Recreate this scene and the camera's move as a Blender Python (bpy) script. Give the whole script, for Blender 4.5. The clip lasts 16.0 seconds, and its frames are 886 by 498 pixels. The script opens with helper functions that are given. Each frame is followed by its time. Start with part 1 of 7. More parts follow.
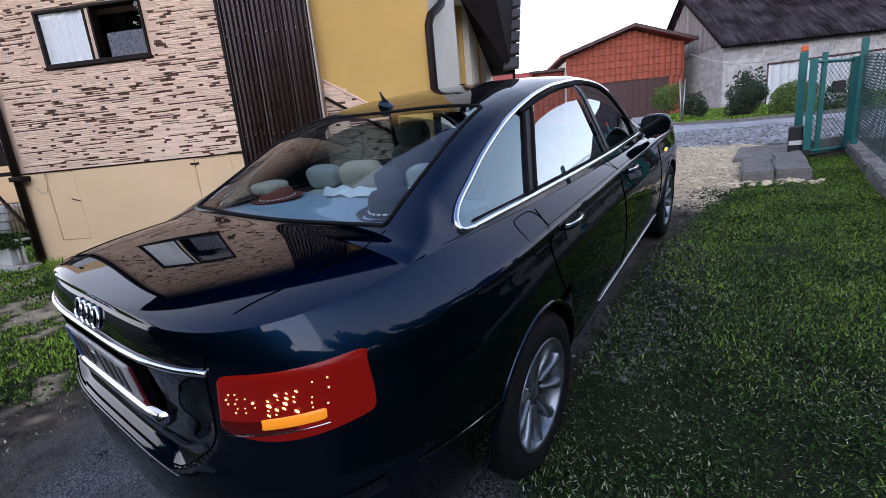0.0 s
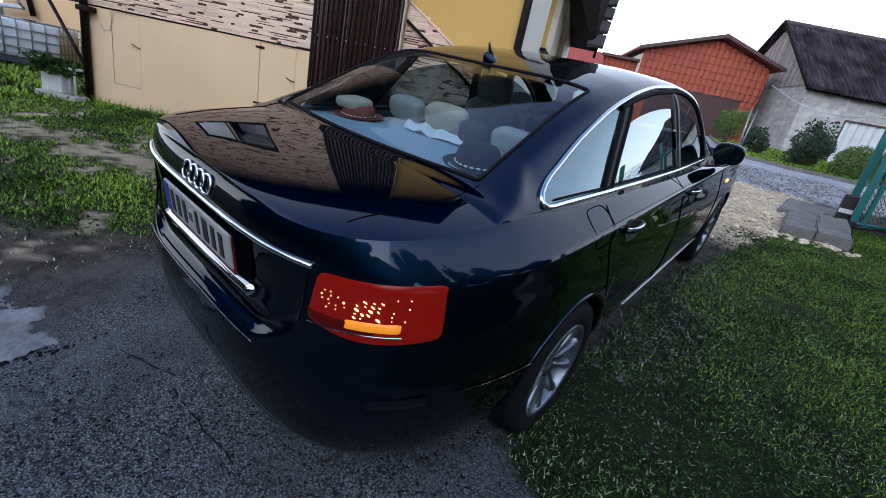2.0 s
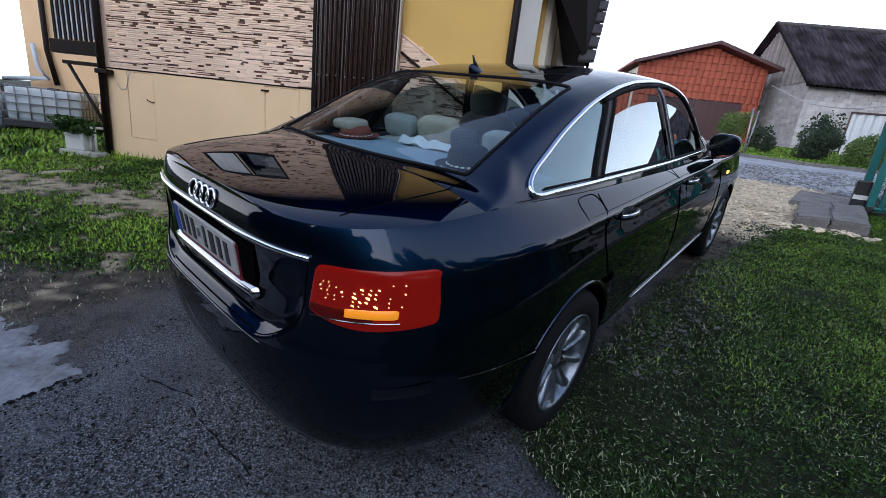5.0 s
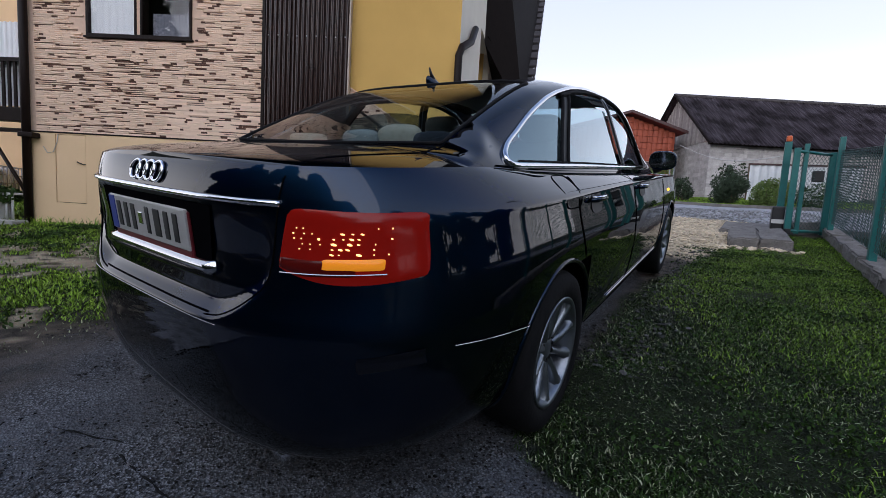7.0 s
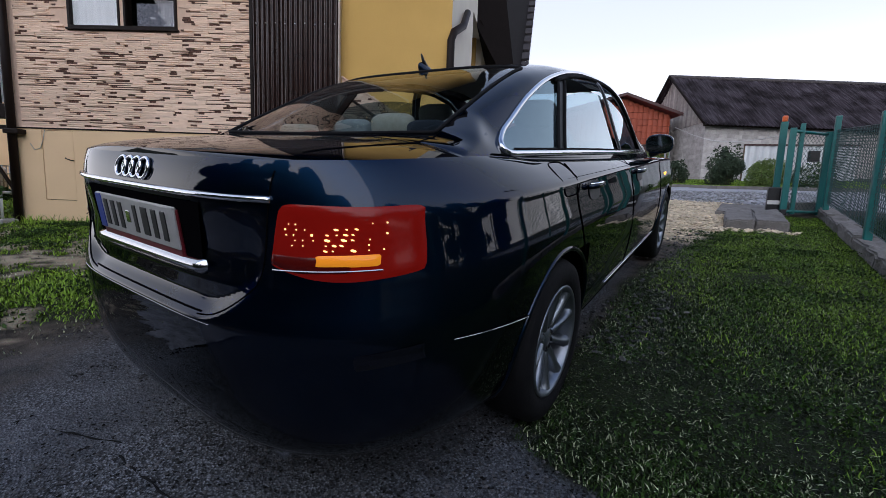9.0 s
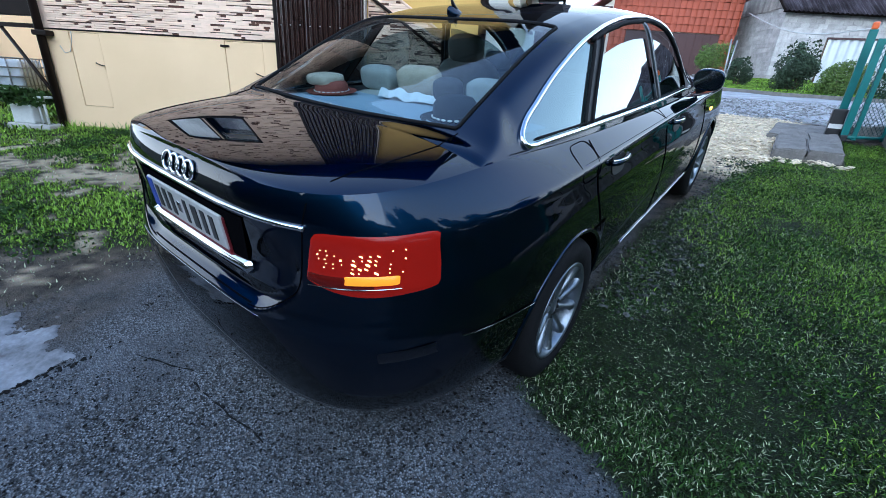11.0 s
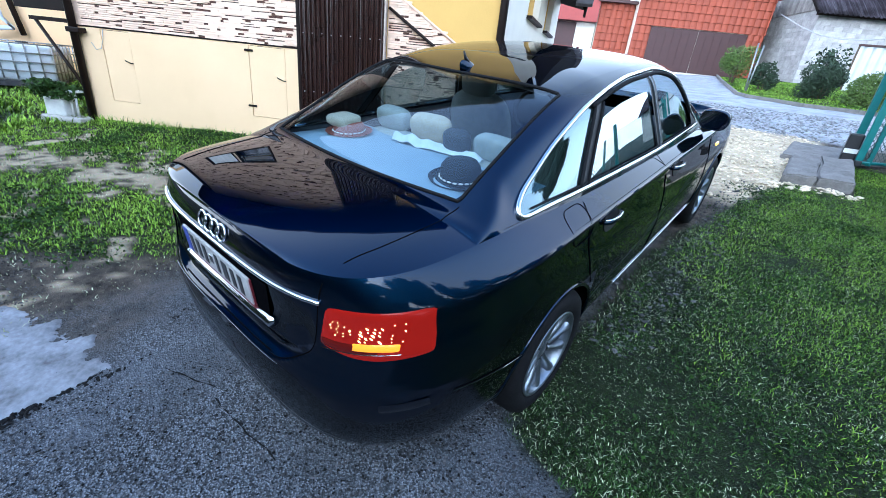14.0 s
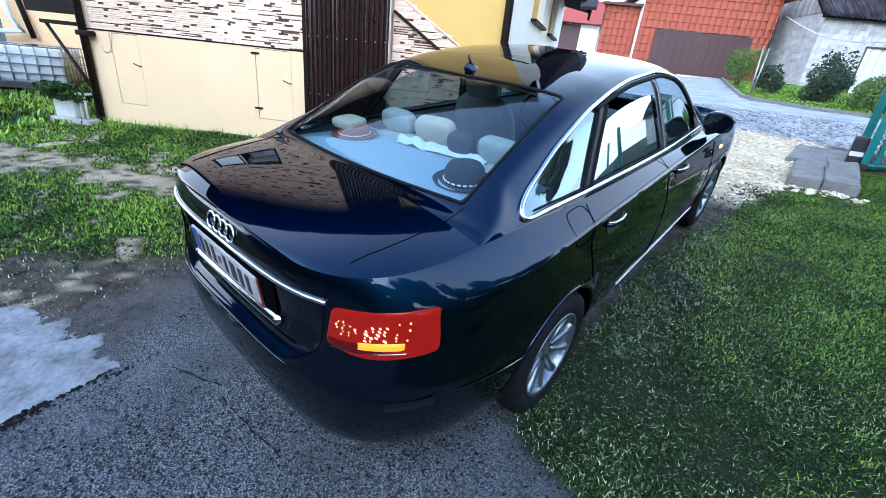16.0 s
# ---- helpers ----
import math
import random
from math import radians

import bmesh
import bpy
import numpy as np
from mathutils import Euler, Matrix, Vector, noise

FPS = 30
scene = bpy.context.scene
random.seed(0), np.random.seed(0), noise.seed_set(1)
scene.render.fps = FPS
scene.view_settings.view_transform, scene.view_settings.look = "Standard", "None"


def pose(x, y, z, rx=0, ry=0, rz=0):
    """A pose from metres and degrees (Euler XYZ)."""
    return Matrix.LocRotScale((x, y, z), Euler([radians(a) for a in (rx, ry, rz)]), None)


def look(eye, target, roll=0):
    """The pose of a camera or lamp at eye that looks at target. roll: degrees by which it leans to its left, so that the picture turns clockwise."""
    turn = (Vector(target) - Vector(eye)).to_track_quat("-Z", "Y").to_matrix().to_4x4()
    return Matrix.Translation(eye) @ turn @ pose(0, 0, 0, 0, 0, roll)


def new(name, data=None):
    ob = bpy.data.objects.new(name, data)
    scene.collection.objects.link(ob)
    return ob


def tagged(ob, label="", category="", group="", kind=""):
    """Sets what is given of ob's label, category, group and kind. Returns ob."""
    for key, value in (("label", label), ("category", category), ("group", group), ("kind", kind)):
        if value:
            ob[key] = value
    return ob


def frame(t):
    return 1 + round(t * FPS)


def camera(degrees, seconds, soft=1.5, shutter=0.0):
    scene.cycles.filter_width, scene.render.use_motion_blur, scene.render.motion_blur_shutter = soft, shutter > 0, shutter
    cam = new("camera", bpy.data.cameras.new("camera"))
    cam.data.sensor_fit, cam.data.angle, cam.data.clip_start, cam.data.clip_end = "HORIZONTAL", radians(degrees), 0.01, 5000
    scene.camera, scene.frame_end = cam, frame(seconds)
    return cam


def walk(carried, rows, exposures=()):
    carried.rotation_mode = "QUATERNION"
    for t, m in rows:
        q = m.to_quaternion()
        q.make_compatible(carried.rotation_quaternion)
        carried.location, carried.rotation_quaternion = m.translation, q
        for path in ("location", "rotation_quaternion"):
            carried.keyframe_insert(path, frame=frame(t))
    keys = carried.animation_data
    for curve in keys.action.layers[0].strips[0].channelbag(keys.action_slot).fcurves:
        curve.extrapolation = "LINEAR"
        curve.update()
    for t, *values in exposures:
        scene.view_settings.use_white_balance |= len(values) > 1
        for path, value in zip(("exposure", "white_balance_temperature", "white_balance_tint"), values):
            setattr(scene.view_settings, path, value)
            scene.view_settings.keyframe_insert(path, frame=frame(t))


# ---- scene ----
cam = camera(93.5, 16.0, soft=0.8)
PATH = [
    (0, (1.487, -1.419, 1.214), (0.299, 0.178, 0.774), -5.43),
    (0.5, (1.343, -1.522, 1.201), (0.174, 0.053, 0.759), 0.08),
    (0.8, (1.271, -1.637, 1.218), (0.124, -0.064, 0.776), 2.32),
    (1, (1.216, -1.623, 1.219), (0.075, -0.066, 0.767), 3.97),
    (1.5, (1.171, -1.654, 1.201), (0.118, -0.114, 0.534), 7.50),
    (2, (1.356, -1.629, 1.238), (0.221, -0.122, 0.586), 12.11),
    (2.5, (1.439, -1.621, 1.231), (0.233, -0.169, 0.564), 11.31),
    (3, (1.466, -1.633, 1.237), (0.231, -0.193, 0.581), 10.09),
    (3.5, (1.478, -1.639, 1.237), (0.242, -0.192, 0.622), 9.50),
    (4, (1.485, -1.643, 1.235), (0.244, -0.192, 0.628), 8.82),
    (4.2, (1.484, -1.639, 1.239), (0.242, -0.189, 0.631), 8.52),
    (6.3, (1.391, -1.634, 0.847), (0.221, -0.041, 0.542), 3.80),
    (6.5, (1.380, -1.633, 0.816), (0.239, -0.013, 0.540), 4.30),
    (7, (1.392, -1.645, 0.808), (0.280, 0.006, 0.620), 3.50),
    (7.5, (1.375, -1.627, 0.805), (0.276, 0.032, 0.603), 2.70),
    (8, (1.369, -1.624, 0.806), (0.275, 0.036, 0.590), 2.40),
    (10.3, (1.392, -1.637, 0.938), (0.276, -0.028, 0.533), 1.40),
    (10.5, (1.387, -1.641, 1.032), (0.212, -0.100, 0.537), 1.50),
    (11, (1.415, -1.642, 1.159), (0.305, -0.151, 0.421), 3.80),
    (11.5, (1.429, -1.651, 1.172), (0.314, -0.150, 0.463), 4.30),
    (12, (1.429, -1.651, 1.173), (0.318, -0.153, 0.450), 4.60),
    (12.5, (1.426, -1.650, 1.175), (0.320, -0.147, 0.454), 5.20),
    (13, (1.417, -1.629, 1.267), (0.320, -0.127, 0.532), 5.70),
    (13.5, (1.441, -1.622, 1.417), (0.363, -0.144, 0.607), 7.10),
    (14, (1.457, -1.671, 1.469), (0.327, -0.229, 0.667), 6.10),
    (14.5, (1.466, -1.686, 1.473), (0.336, -0.242, 0.673), 6.30),
    (15, (1.466, -1.686, 1.472), (0.332, -0.246, 0.671), 6.20),
    (15.5, (1.467, -1.690, 1.474), (0.323, -0.255, 0.680), 6.10),
    (16, (1.468, -1.688, 1.474), (0.322, -0.255, 0.679), 6.10),
]
EXPOSURES = [(0.0, -0.55, 5700, 18), (2.0, -0.6, 5500, 12), (4.2, -0.55, 5500, 12), (6.4, -0.95, 5900, 16), (8.2, -1.0, 5900, 16), (10.5, -0.8, 5800, 14), (11.0, 0.05, 5000, 4), (13.0, 0.12, 5000, 4), (14.0, 0.55, 5000, 5), (16.0, 0.55, 5000, 5)]
walk(cam, [(t, look(eye, target, roll)) for t, eye, target, roll in PATH], EXPOSURES)

# ---------------------------------------------------------------- light
world = bpy.data.worlds.new("world")
scene.world = world
world.use_nodes = True
wn = world.node_tree.nodes
wl = world.node_tree.links
SUN_FROM = Vector((2.4, -9.4, 5.0))
sky = wn.new("ShaderNodeTexSky")
sky.sky_type, sky.sun_disc = "NISHITA", False
sky.sun_elevation, sky.sun_rotation = radians(27), math.atan2(SUN_FROM.x, SUN_FROM.y)
sky.air_density, sky.dust_density, sky.ozone_density = 1.0, 3.0, 1.5
# thin evening cloud: white and bright near the horizon, deeper blue overhead
where, height, haze, both = wn.new("ShaderNodeTexCoord"), wn.new("ShaderNodeSeparateXYZ"), wn.new("ShaderNodeValToRGB"), wn.new("ShaderNodeMixRGB")
wl.new(where.outputs["Generated"], height.inputs["Vector"])
wl.new(height.outputs["Z"], haze.inputs["Fac"])
haze.color_ramp.elements[0].position, haze.color_ramp.elements[0].color = 0.0, (16.0, 15.4, 14.6, 1)
haze.color_ramp.elements[1].position, haze.color_ramp.elements[1].color = 1.0, (0.9, 1.4, 2.7, 1)
for at_z, tone in ((0.14, (14.0, 13.7, 13.3, 1)), (0.32, (8.6, 8.8, 9.1, 1)), (0.62, (5.6, 6.3, 7.4, 1)), (0.84, (2.2, 3.0, 4.7, 1))):
    haze.color_ramp.elements.new(at_z).color = tone
both.inputs["Fac"].default_value = 0.85
wl.new(sky.outputs["Color"], both.inputs["Color1"])
wl.new(haze.outputs["Color"], both.inputs["Color2"])
wl.new(both.outputs["Color"], wn["Background"].inputs["Color"])
wn["Background"].inputs["Strength"].default_value = 0.25

sun_data = bpy.data.lights.new("sun", "SUN")
sun_data.energy, sun_data.angle, sun_data.color = 4.0, radians(90), (1.0, 0.97, 0.93)
sun = new("sun", sun_data)
sun.matrix_world = look(SUN_FROM * 3, (0, 0, 0))


# ---------------------------------------------------------------- materials
def nodes_of(name):
    m = bpy.data.materials.new(name)
    m.use_nodes = True
    n, l = m.node_tree.nodes, m.node_tree.links
    return m, n, l, n["Principled BSDF"]


def surface(name, colour, dark=None, scale=8.0, rough=0.7, metal=0.0, bump=0.15, bump_scale=60.0, coat=0.0, spread=0.5, island=0.0, per_object=0.0, detail=6.0):
    """A painted or mineral surface: two scales of noise between two tones, fine relief."""
    m, n, l, p = nodes_of(name)
    dark = dark or tuple(c * 0.72 for c in colour)
    at = n.new("ShaderNodeTexCoord")
    big, fine = n.new("ShaderNodeTexNoise"), n.new("ShaderNodeTexNoise")
    big.inputs["Scale"].default_value, big.inputs["Detail"].default_value = scale, detail
    fine.inputs["Scale"].default_value, fine.inputs["Detail"].default_value = bump_scale, 4
    ramp = n.new("ShaderNodeValToRGB")
    ramp.color_ramp.elements[0].position, ramp.color_ramp.elements[1].position = 0.5 - spread / 2, 0.5 + spread / 2
    ramp.color_ramp.elements[0].color, ramp.color_ramp.elements[1].color = (*dark, 1), (*colour, 1)
    both = n.new("ShaderNodeMixRGB")
    both.inputs["Fac"].default_value = 0.35
    l.new(at.outputs["Object"], big.inputs["Vector"])
    l.new(at.outputs["Object"], fine.inputs["Vector"])
    l.new(big.outputs["Fac"], both.inputs["Color1"])
    l.new(fine.outputs["Fac"], both.inputs["Color2"])
    l.new(both.outputs["Color"], ramp.inputs["Fac"])
    last = ramp.outputs["Color"]
    if island or per_object:
        pick = n.new("ShaderNodeNewGeometry").outputs["Random Per Island"] if island else n.new("ShaderNodeObjectInfo").outputs["Random"]
        hsv = n.new("ShaderNodeHueSaturation")
        span = n.new("ShaderNodeMapRange")
        span.inputs["To Min"].default_value, span.inputs["To Max"].default_value = 1 - (island or per_object), 1 + (island or per_object)
        l.new(pick, span.inputs["Value"])
        l.new(span.outputs["Result"], hsv.inputs["Value"])
        l.new(last, hsv.inputs["Color"])
        last = hsv.outputs["Color"]
    l.new(last, p.inputs["Base Color"])
    p.inputs["Roughness"].default_value, p.inputs["Metallic"].default_value = rough, metal
    p.inputs["Coat Weight"].default_value, p.inputs["Coat Roughness"].default_value = coat, 0.04
    if bump:
        relief = n.new("ShaderNodeBump")
        relief.inputs["Strength"].default_value, relief.inputs["Distance"].default_value = bump, 0.01
        l.new(fine.outputs["Fac"], relief.inputs["Height"])
        l.new(relief.outputs["Normal"], p.inputs["Normal"])
    return m


def glow(name, colour, strength, base=None):
    m, n, l, p = nodes_of(name)
    p.inputs["Base Color"].default_value = (*(base or colour), 1)
    p.inputs["Emission Color"].default_value = (*colour, 1)
    p.inputs["Emission Strength"].default_value = strength
    p.inputs["Roughness"].default_value, p.inputs["Specular IOR Level"].default_value = 0.2, 0.2
    p.inputs["Coat Weight"].default_value, p.inputs["Coat IOR"].default_value = 0.35, 1.3
    return m


def pane(name, tint, straight, sheen=(1.0, 1.0, 1.0)):
    """Thin glass: clear through, its gloss rising from the straight view to the slanting one."""
    m, n, l, p = nodes_of(name)
    n.remove(p)
    clear, shine, slant, mix = n.new("ShaderNodeBsdfTransparent"), n.new("ShaderNodeBsdfGlossy"), n.new("ShaderNodeLayerWeight"), n.new("ShaderNodeMixShader")
    steep, share = n.new("ShaderNodeMath"), n.new("ShaderNodeMath")
    clear.inputs["Color"].default_value = (*tint, 1)
    shine.inputs["Roughness"].default_value = 0.01
    shine.inputs["Color"].default_value = (*sheen, 1)
    slant.inputs["Blend"].default_value = 0.5
    steep.operation, share.operation = "POWER", "MULTIPLY_ADD"
    steep.inputs[1].default_value = 5.0
    share.inputs[1].default_value, share.inputs[2].default_value = 1 - straight, straight
    l.new(slant.outputs["Facing"], steep.inputs[0])
    l.new(steep.outputs["Value"], share.inputs[0])
    l.new(share.outputs["Value"], mix.inputs["Fac"])
    l.new(clear.outputs["BSDF"], mix.inputs[1])
    l.new(shine.outputs["BSDF"], mix.inputs[2])
    l.new(mix.outputs["Shader"], n["Material Output"].inputs["Surface"])
    return m


def paint_material():
    m, n, l, p = nodes_of("car_paint")
    at, flakes, dust = n.new("ShaderNodeTexCoord"), n.new("ShaderNodeTexNoise"), n.new("ShaderNodeTexNoise")
    flakes.inputs["Scale"].default_value, flakes.inputs["Detail"].default_value = 900, 2
    dust.inputs["Scale"].default_value, dust.inputs["Detail"].default_value = 5, 8
    l.new(at.outputs["Object"], flakes.inputs["Vector"])
    l.new(at.outputs["Object"], dust.inputs["Vector"])
    tone = n.new("ShaderNodeValToRGB")
    tone.color_ramp.elements[0].color, tone.color_ramp.elements[1].color = (0.0018, 0.008, 0.02, 1), (0.005, 0.022, 0.056, 1)
    l.new(flakes.outputs["Fac"], tone.inputs["Fac"])
    l.new(tone.outputs["Color"], p.inputs["Base Color"])
    rough = n.new("ShaderNodeMapRange")
    rough.inputs["To Min"].default_value, rough.inputs["To Max"].default_value = 0.0, 0.03
    l.new(dust.outputs["Fac"], rough.inputs["Value"])
    l.new(rough.outputs["Result"], p.inputs["Coat Roughness"])
    p.inputs["Metallic"].default_value, p.inputs["Roughness"].default_value = 1.0, 0.36
    p.inputs["Specular IOR Level"].default_value = 0.0
    p.inputs["Specular Tint"].default_value = (0.02, 0.05, 0.12, 1)
    p.inputs["Coat Weight"].default_value, p.inputs["Coat IOR"].default_value = 1.0, 1.42
    return m


PAINT = paint_material()
GLASS = pane("car_glass", (0.68, 0.79, 0.83), 0.07)
QUARTER_GLASS = pane("quarter_glass", (0.3, 0.4, 0.46), 0.24, (0.72, 0.92, 1.0))
SIDE_GLASS = pane("side_glass", (0.36, 0.43, 0.45), 0.42, (0.84, 0.96, 1.0))
CLEAR_GLASS = pane("window_glass", (0.96, 0.97, 0.97), 0.05)
CHROME = surface("chrome", (0.85, 0.86, 0.88), (0.7, 0.7, 0.72), rough=0.06, metal=1.0, bump=0.0)
DARK_CHROME = surface("dark_chrome", (0.3, 0.31, 0.33), (0.22, 0.22, 0.24), rough=0.16, metal=1.0, bump=0.0)
BRUSHED = surface("brushed_chrome", (0.62, 0.63, 0.65), (0.5, 0.5, 0.52), rough=0.12, metal=1.0, bump=0.0)
ALLOY = surface("alloy", (0.25, 0.28, 0.32), (0.16, 0.18, 0.21), 12, rough=0.32, metal=0.85, bump=0.03)
RUBBER = surface("rubber", (0.009, 0.009, 0.01), (0.005, 0.005, 0.006), 20, rough=0.8, bump=0.2)
BLACK = surface("black_plastic", (0.012, 0.012, 0.014), (0.006, 0.006, 0.007), 30, rough=0.5, bump=0.08)
GAP = surface("gap_shadow", (0.004, 0.004, 0.005), rough=0.9, bump=0)
GAP.node_tree.nodes["Principled BSDF"].inputs["Specular IOR Level"].default_value = 0.0
REFLECTOR = surface("reflector_lens", (0.003, 0.004, 0.008), rough=0.12, bump=0)
RED_LENS = glow("red_lens", (0.8, 0.02, 0.004), 0.1, (0.2, 0.006, 0.004))
DARK_LENS = glow("smoked_red_lens", (0.3, 0.01, 0.004), 0.05, (0.07, 0.005, 0.004))
AMBER = glow("amber_lamp", (1.0, 0.36, 0.012), 0.95, (0.5, 0.12, 0.01))
LED = glow("led", (1.0, 0.62, 0.2), 3.5)
SIGNAL = glow("signal_lamp", (1.0, 0.5, 0.05), 4.0)
PLATE = surface("plate_white", (0.46, 0.455, 0.445), (0.34, 0.335, 0.325), 9, rough=0.35, bump=0.02)
PLATE_INK = surface("plate_ink", (0.02, 0.02, 0.022), rough=0.45, bump=0)
BLUE_BAND = surface("blue_band", (0.03, 0.06, 0.35), rough=0.4, bump=0)
PLATE_HOLDER = surface("plate_holder", (0.16, 0.012, 0.02), (0.1, 0.008, 0.012), rough=0.4, bump=0.02)
CLOTH = surface("seat_cloth", (0.42, 0.42, 0.38), (0.28, 0.28, 0.26), 30, rough=0.95, bump=0.4, bump_scale=300)
SHELF = surface("shelf_felt", (0.33, 0.4, 0.46), (0.26, 0.32, 0.38), 6, rough=0.95, bump=0.2, bump_scale=400)
CABIN = surface("cabin_trim", (0.05, 0.053, 0.06), (0.03, 0.03, 0.035), 15, rough=0.8, bump=0.15)
HEADLINER = surface("headliner", (0.3, 0.3, 0.29), rough=0.95, bump=0.1)
FELT = surface("black_felt", (0.012, 0.014, 0.02), rough=0.9, bump=0.3, bump_scale=300)
RED_FELT = surface("red_felt", (0.3, 0.09, 0.06), (0.2, 0.05, 0.035), 20, rough=0.9, bump=0.3, bump_scale=300)
STRAW = surface("pale_weave", (0.6, 0.52, 0.4), (0.42, 0.34, 0.24), 40, rough=0.9, bump=0.4, bump_scale=200)
SHELLS = surface("white_shell", (0.85, 0.83, 0.78), rough=0.3, bump=0)
LINEN = surface("white_linen", (0.75, 0.76, 0.76), (0.55, 0.56, 0.57), 12, rough=0.9, bump=0.4, bump_scale=40)

YELLOW = surface("yellow_render", (0.7, 0.45, 0.13), (0.58, 0.36, 0.1), 2.2, rough=0.92, bump=0.35, bump_scale=160)
CREAM = surface("cream_plinth", (0.9, 0.66, 0.4), (0.77, 0.55, 0.31), 1.8, rough=0.9, bump=0.3, bump_scale=120, spread=0.7)
PALE_WALL = surface("pale_render", (0.8, 0.75, 0.64), (0.68, 0.63, 0.53), 2.5, rough=0.9, bump=0.3, bump_scale=120)
STRIP_LIGHT = surface("pale_cladding", (0.93, 0.7, 0.53), (0.83, 0.6, 0.44), 14, rough=0.85, bump=0.5, bump_scale=70, island=0.1)
STRIP_DARK = surface("brown_cladding", (0.13, 0.06, 0.036), (0.06, 0.028, 0.018), 20, rough=0.85, bump=0.4, bump_scale=70, island=0.25)
STRIP_ONE = surface("pale_strip", (0.93, 0.7, 0.53), (0.83, 0.6, 0.44), 14, rough=0.85, bump=0.5, bump_scale=70, per_object=0.1)
STRIP_ONE_DARK = surface("brown_strip", (0.13, 0.06, 0.036), (0.06, 0.028, 0.018), 20, rough=0.85, bump=0.4, bump_scale=70, per_object=0.25)
JOINT = surface("joint_mortar", (0.8, 0.58, 0.43), (0.66, 0.46, 0.34), 20, rough=0.95, bump=0.3)
BROWN_SHEET = surface("brown_sheet", (0.034, 0.015, 0.011), (0.018, 0.009, 0.007), 7, rough=0.24, metal=0.0, bump=0.03)
BROWN_TRIM = surface("brown_trim", (0.016, 0.009, 0.007), (0.009, 0.006, 0.005), 10, rough=0.5, bump=0.05)
SOFFIT = surface("soffit_wood", (0.012, 0.008, 0.007), (0.007, 0.005, 0.004), 9, rough=0.9, bump=0.2)
PVC = surface("white_frame", (0.75, 0.75, 0.73), rough=0.35, bump=0)
CURTAIN = surface("curtain", (0.95, 0.95, 0.95), (0.86, 0.87, 0.89), 25, rough=0.95, bump=0.4, bump_scale=60)
DARK_ROOM = surface("dark_room", (0.02, 0.02, 0.025), rough=0.95, bump=0)
ORANGE_TILE = surface("orange_tile", (0.28, 0.055, 0.02), (0.17, 0.03, 0.012), 3, rough=0.7, bump=0.12, per_object=0.1)
RED_PAINT = surface("red_fascia", (0.3, 0.05, 0.04), (0.22, 0.035, 0.03), 4, rough=0.6, bump=0.1)
GARAGE_DOOR = surface("brown_door", (0.05, 0.016, 0.014), (0.034, 0.011, 0.01), 4, rough=0.55, bump=0.1)
ETERNIT = surface("grey_sheet", (0.095, 0.085, 0.088), (0.014, 0.012, 0.013), 5, rough=0.9, bump=0.4, bump_scale=40, spread=0.8)
BARN_WALL = surface("barn_block", (0.6, 0.58, 0.56), (0.16, 0.15, 0.145), 3.4, rough=0.95, bump=0.5, bump_scale=30, spread=0.8, island=0.15)
BARN_MORTAR = surface("barn_mortar", (0.5, 0.49, 0.47), (0.26, 0.25, 0.24), 3, rough=0.95, bump=0.4)
BARN_BOARD = surface("barn_board", (0.33, 0.3, 0.28), (0.17, 0.15, 0.14), 5, rough=0.95, bump=0.4, per_object=0.25)
ZINC = surface("zinc_sheet", (0.55, 0.58, 0.6), (0.42, 0.44, 0.46), 3, rough=0.45, metal=0.3, bump=0.1)
TEAL = surface("teal_paint", (0.009, 0.15, 0.14), (0.006, 0.1, 0.095), 9, rough=0.45, bump=0.06, coat=0.2)
WIRE = surface("green_wire", (0.008, 0.045, 0.04), rough=0.5, bump=0)
ORANGE = surface("orange_plastic", (0.75, 0.14, 0.03), rough=0.35, bump=0)
CONCRETE = surface("concrete", (0.27, 0.255, 0.24), (0.06, 0.053, 0.047), 6, rough=0.95, bump=0.6, bump_scale=50, spread=0.7)
SLAB = surface("pale_concrete", (0.3, 0.32, 0.36), (0.05, 0.05, 0.055), 6, rough=0.8, bump=0.5, bump_scale=35, spread=0.45)
STONE_PALE = surface("pale_stone", (0.74, 0.64, 0.47), (0.5, 0.42, 0.3), 30, rough=0.9, bump=0.3, island=0.35)
PIT = surface("dark_grit", (0.012, 0.012, 0.013), (0.006, 0.006, 0.007), 30, rough=0.9, bump=0)
GRIT = surface("grit", (0.1, 0.1, 0.105), (0.04, 0.04, 0.042), 30, rough=0.8, bump=0.3, island=0.85)
STONE_GREY = surface("grey_stone", (0.3, 0.3, 0.3), (0.2, 0.2, 0.2), 30, rough=0.9, bump=0.3, island=0.45)
TANK = surface("tank_plastic", (0.62, 0.67, 0.72), (0.5, 0.55, 0.6), 3, rough=0.45, bump=0.05)
GALV = surface("galvanised", (0.32, 0.33, 0.34), rough=0.45, metal=0.7, bump=0)
BARK = surface("bark", (0.12, 0.09, 0.06), (0.07, 0.05, 0.035), 20, rough=0.95, bump=0.6)
LEAF = surface("leaf", (0.04, 0.078, 0.016), (0.02, 0.042, 0.009), 6, rough=0.6, bump=0.0, island=0.45)
LEAF_YELLOW = surface("leaf_yellow", (0.11, 0.17, 0.022), (0.05, 0.09, 0.014), 6, rough=0.6, bump=0.0, island=0.4)
LEAF_DARK = surface("leaf_dark", (0.03, 0.055, 0.022), (0.016, 0.032, 0.013), 6, rough=0.65, bump=0.0, island=0.4)
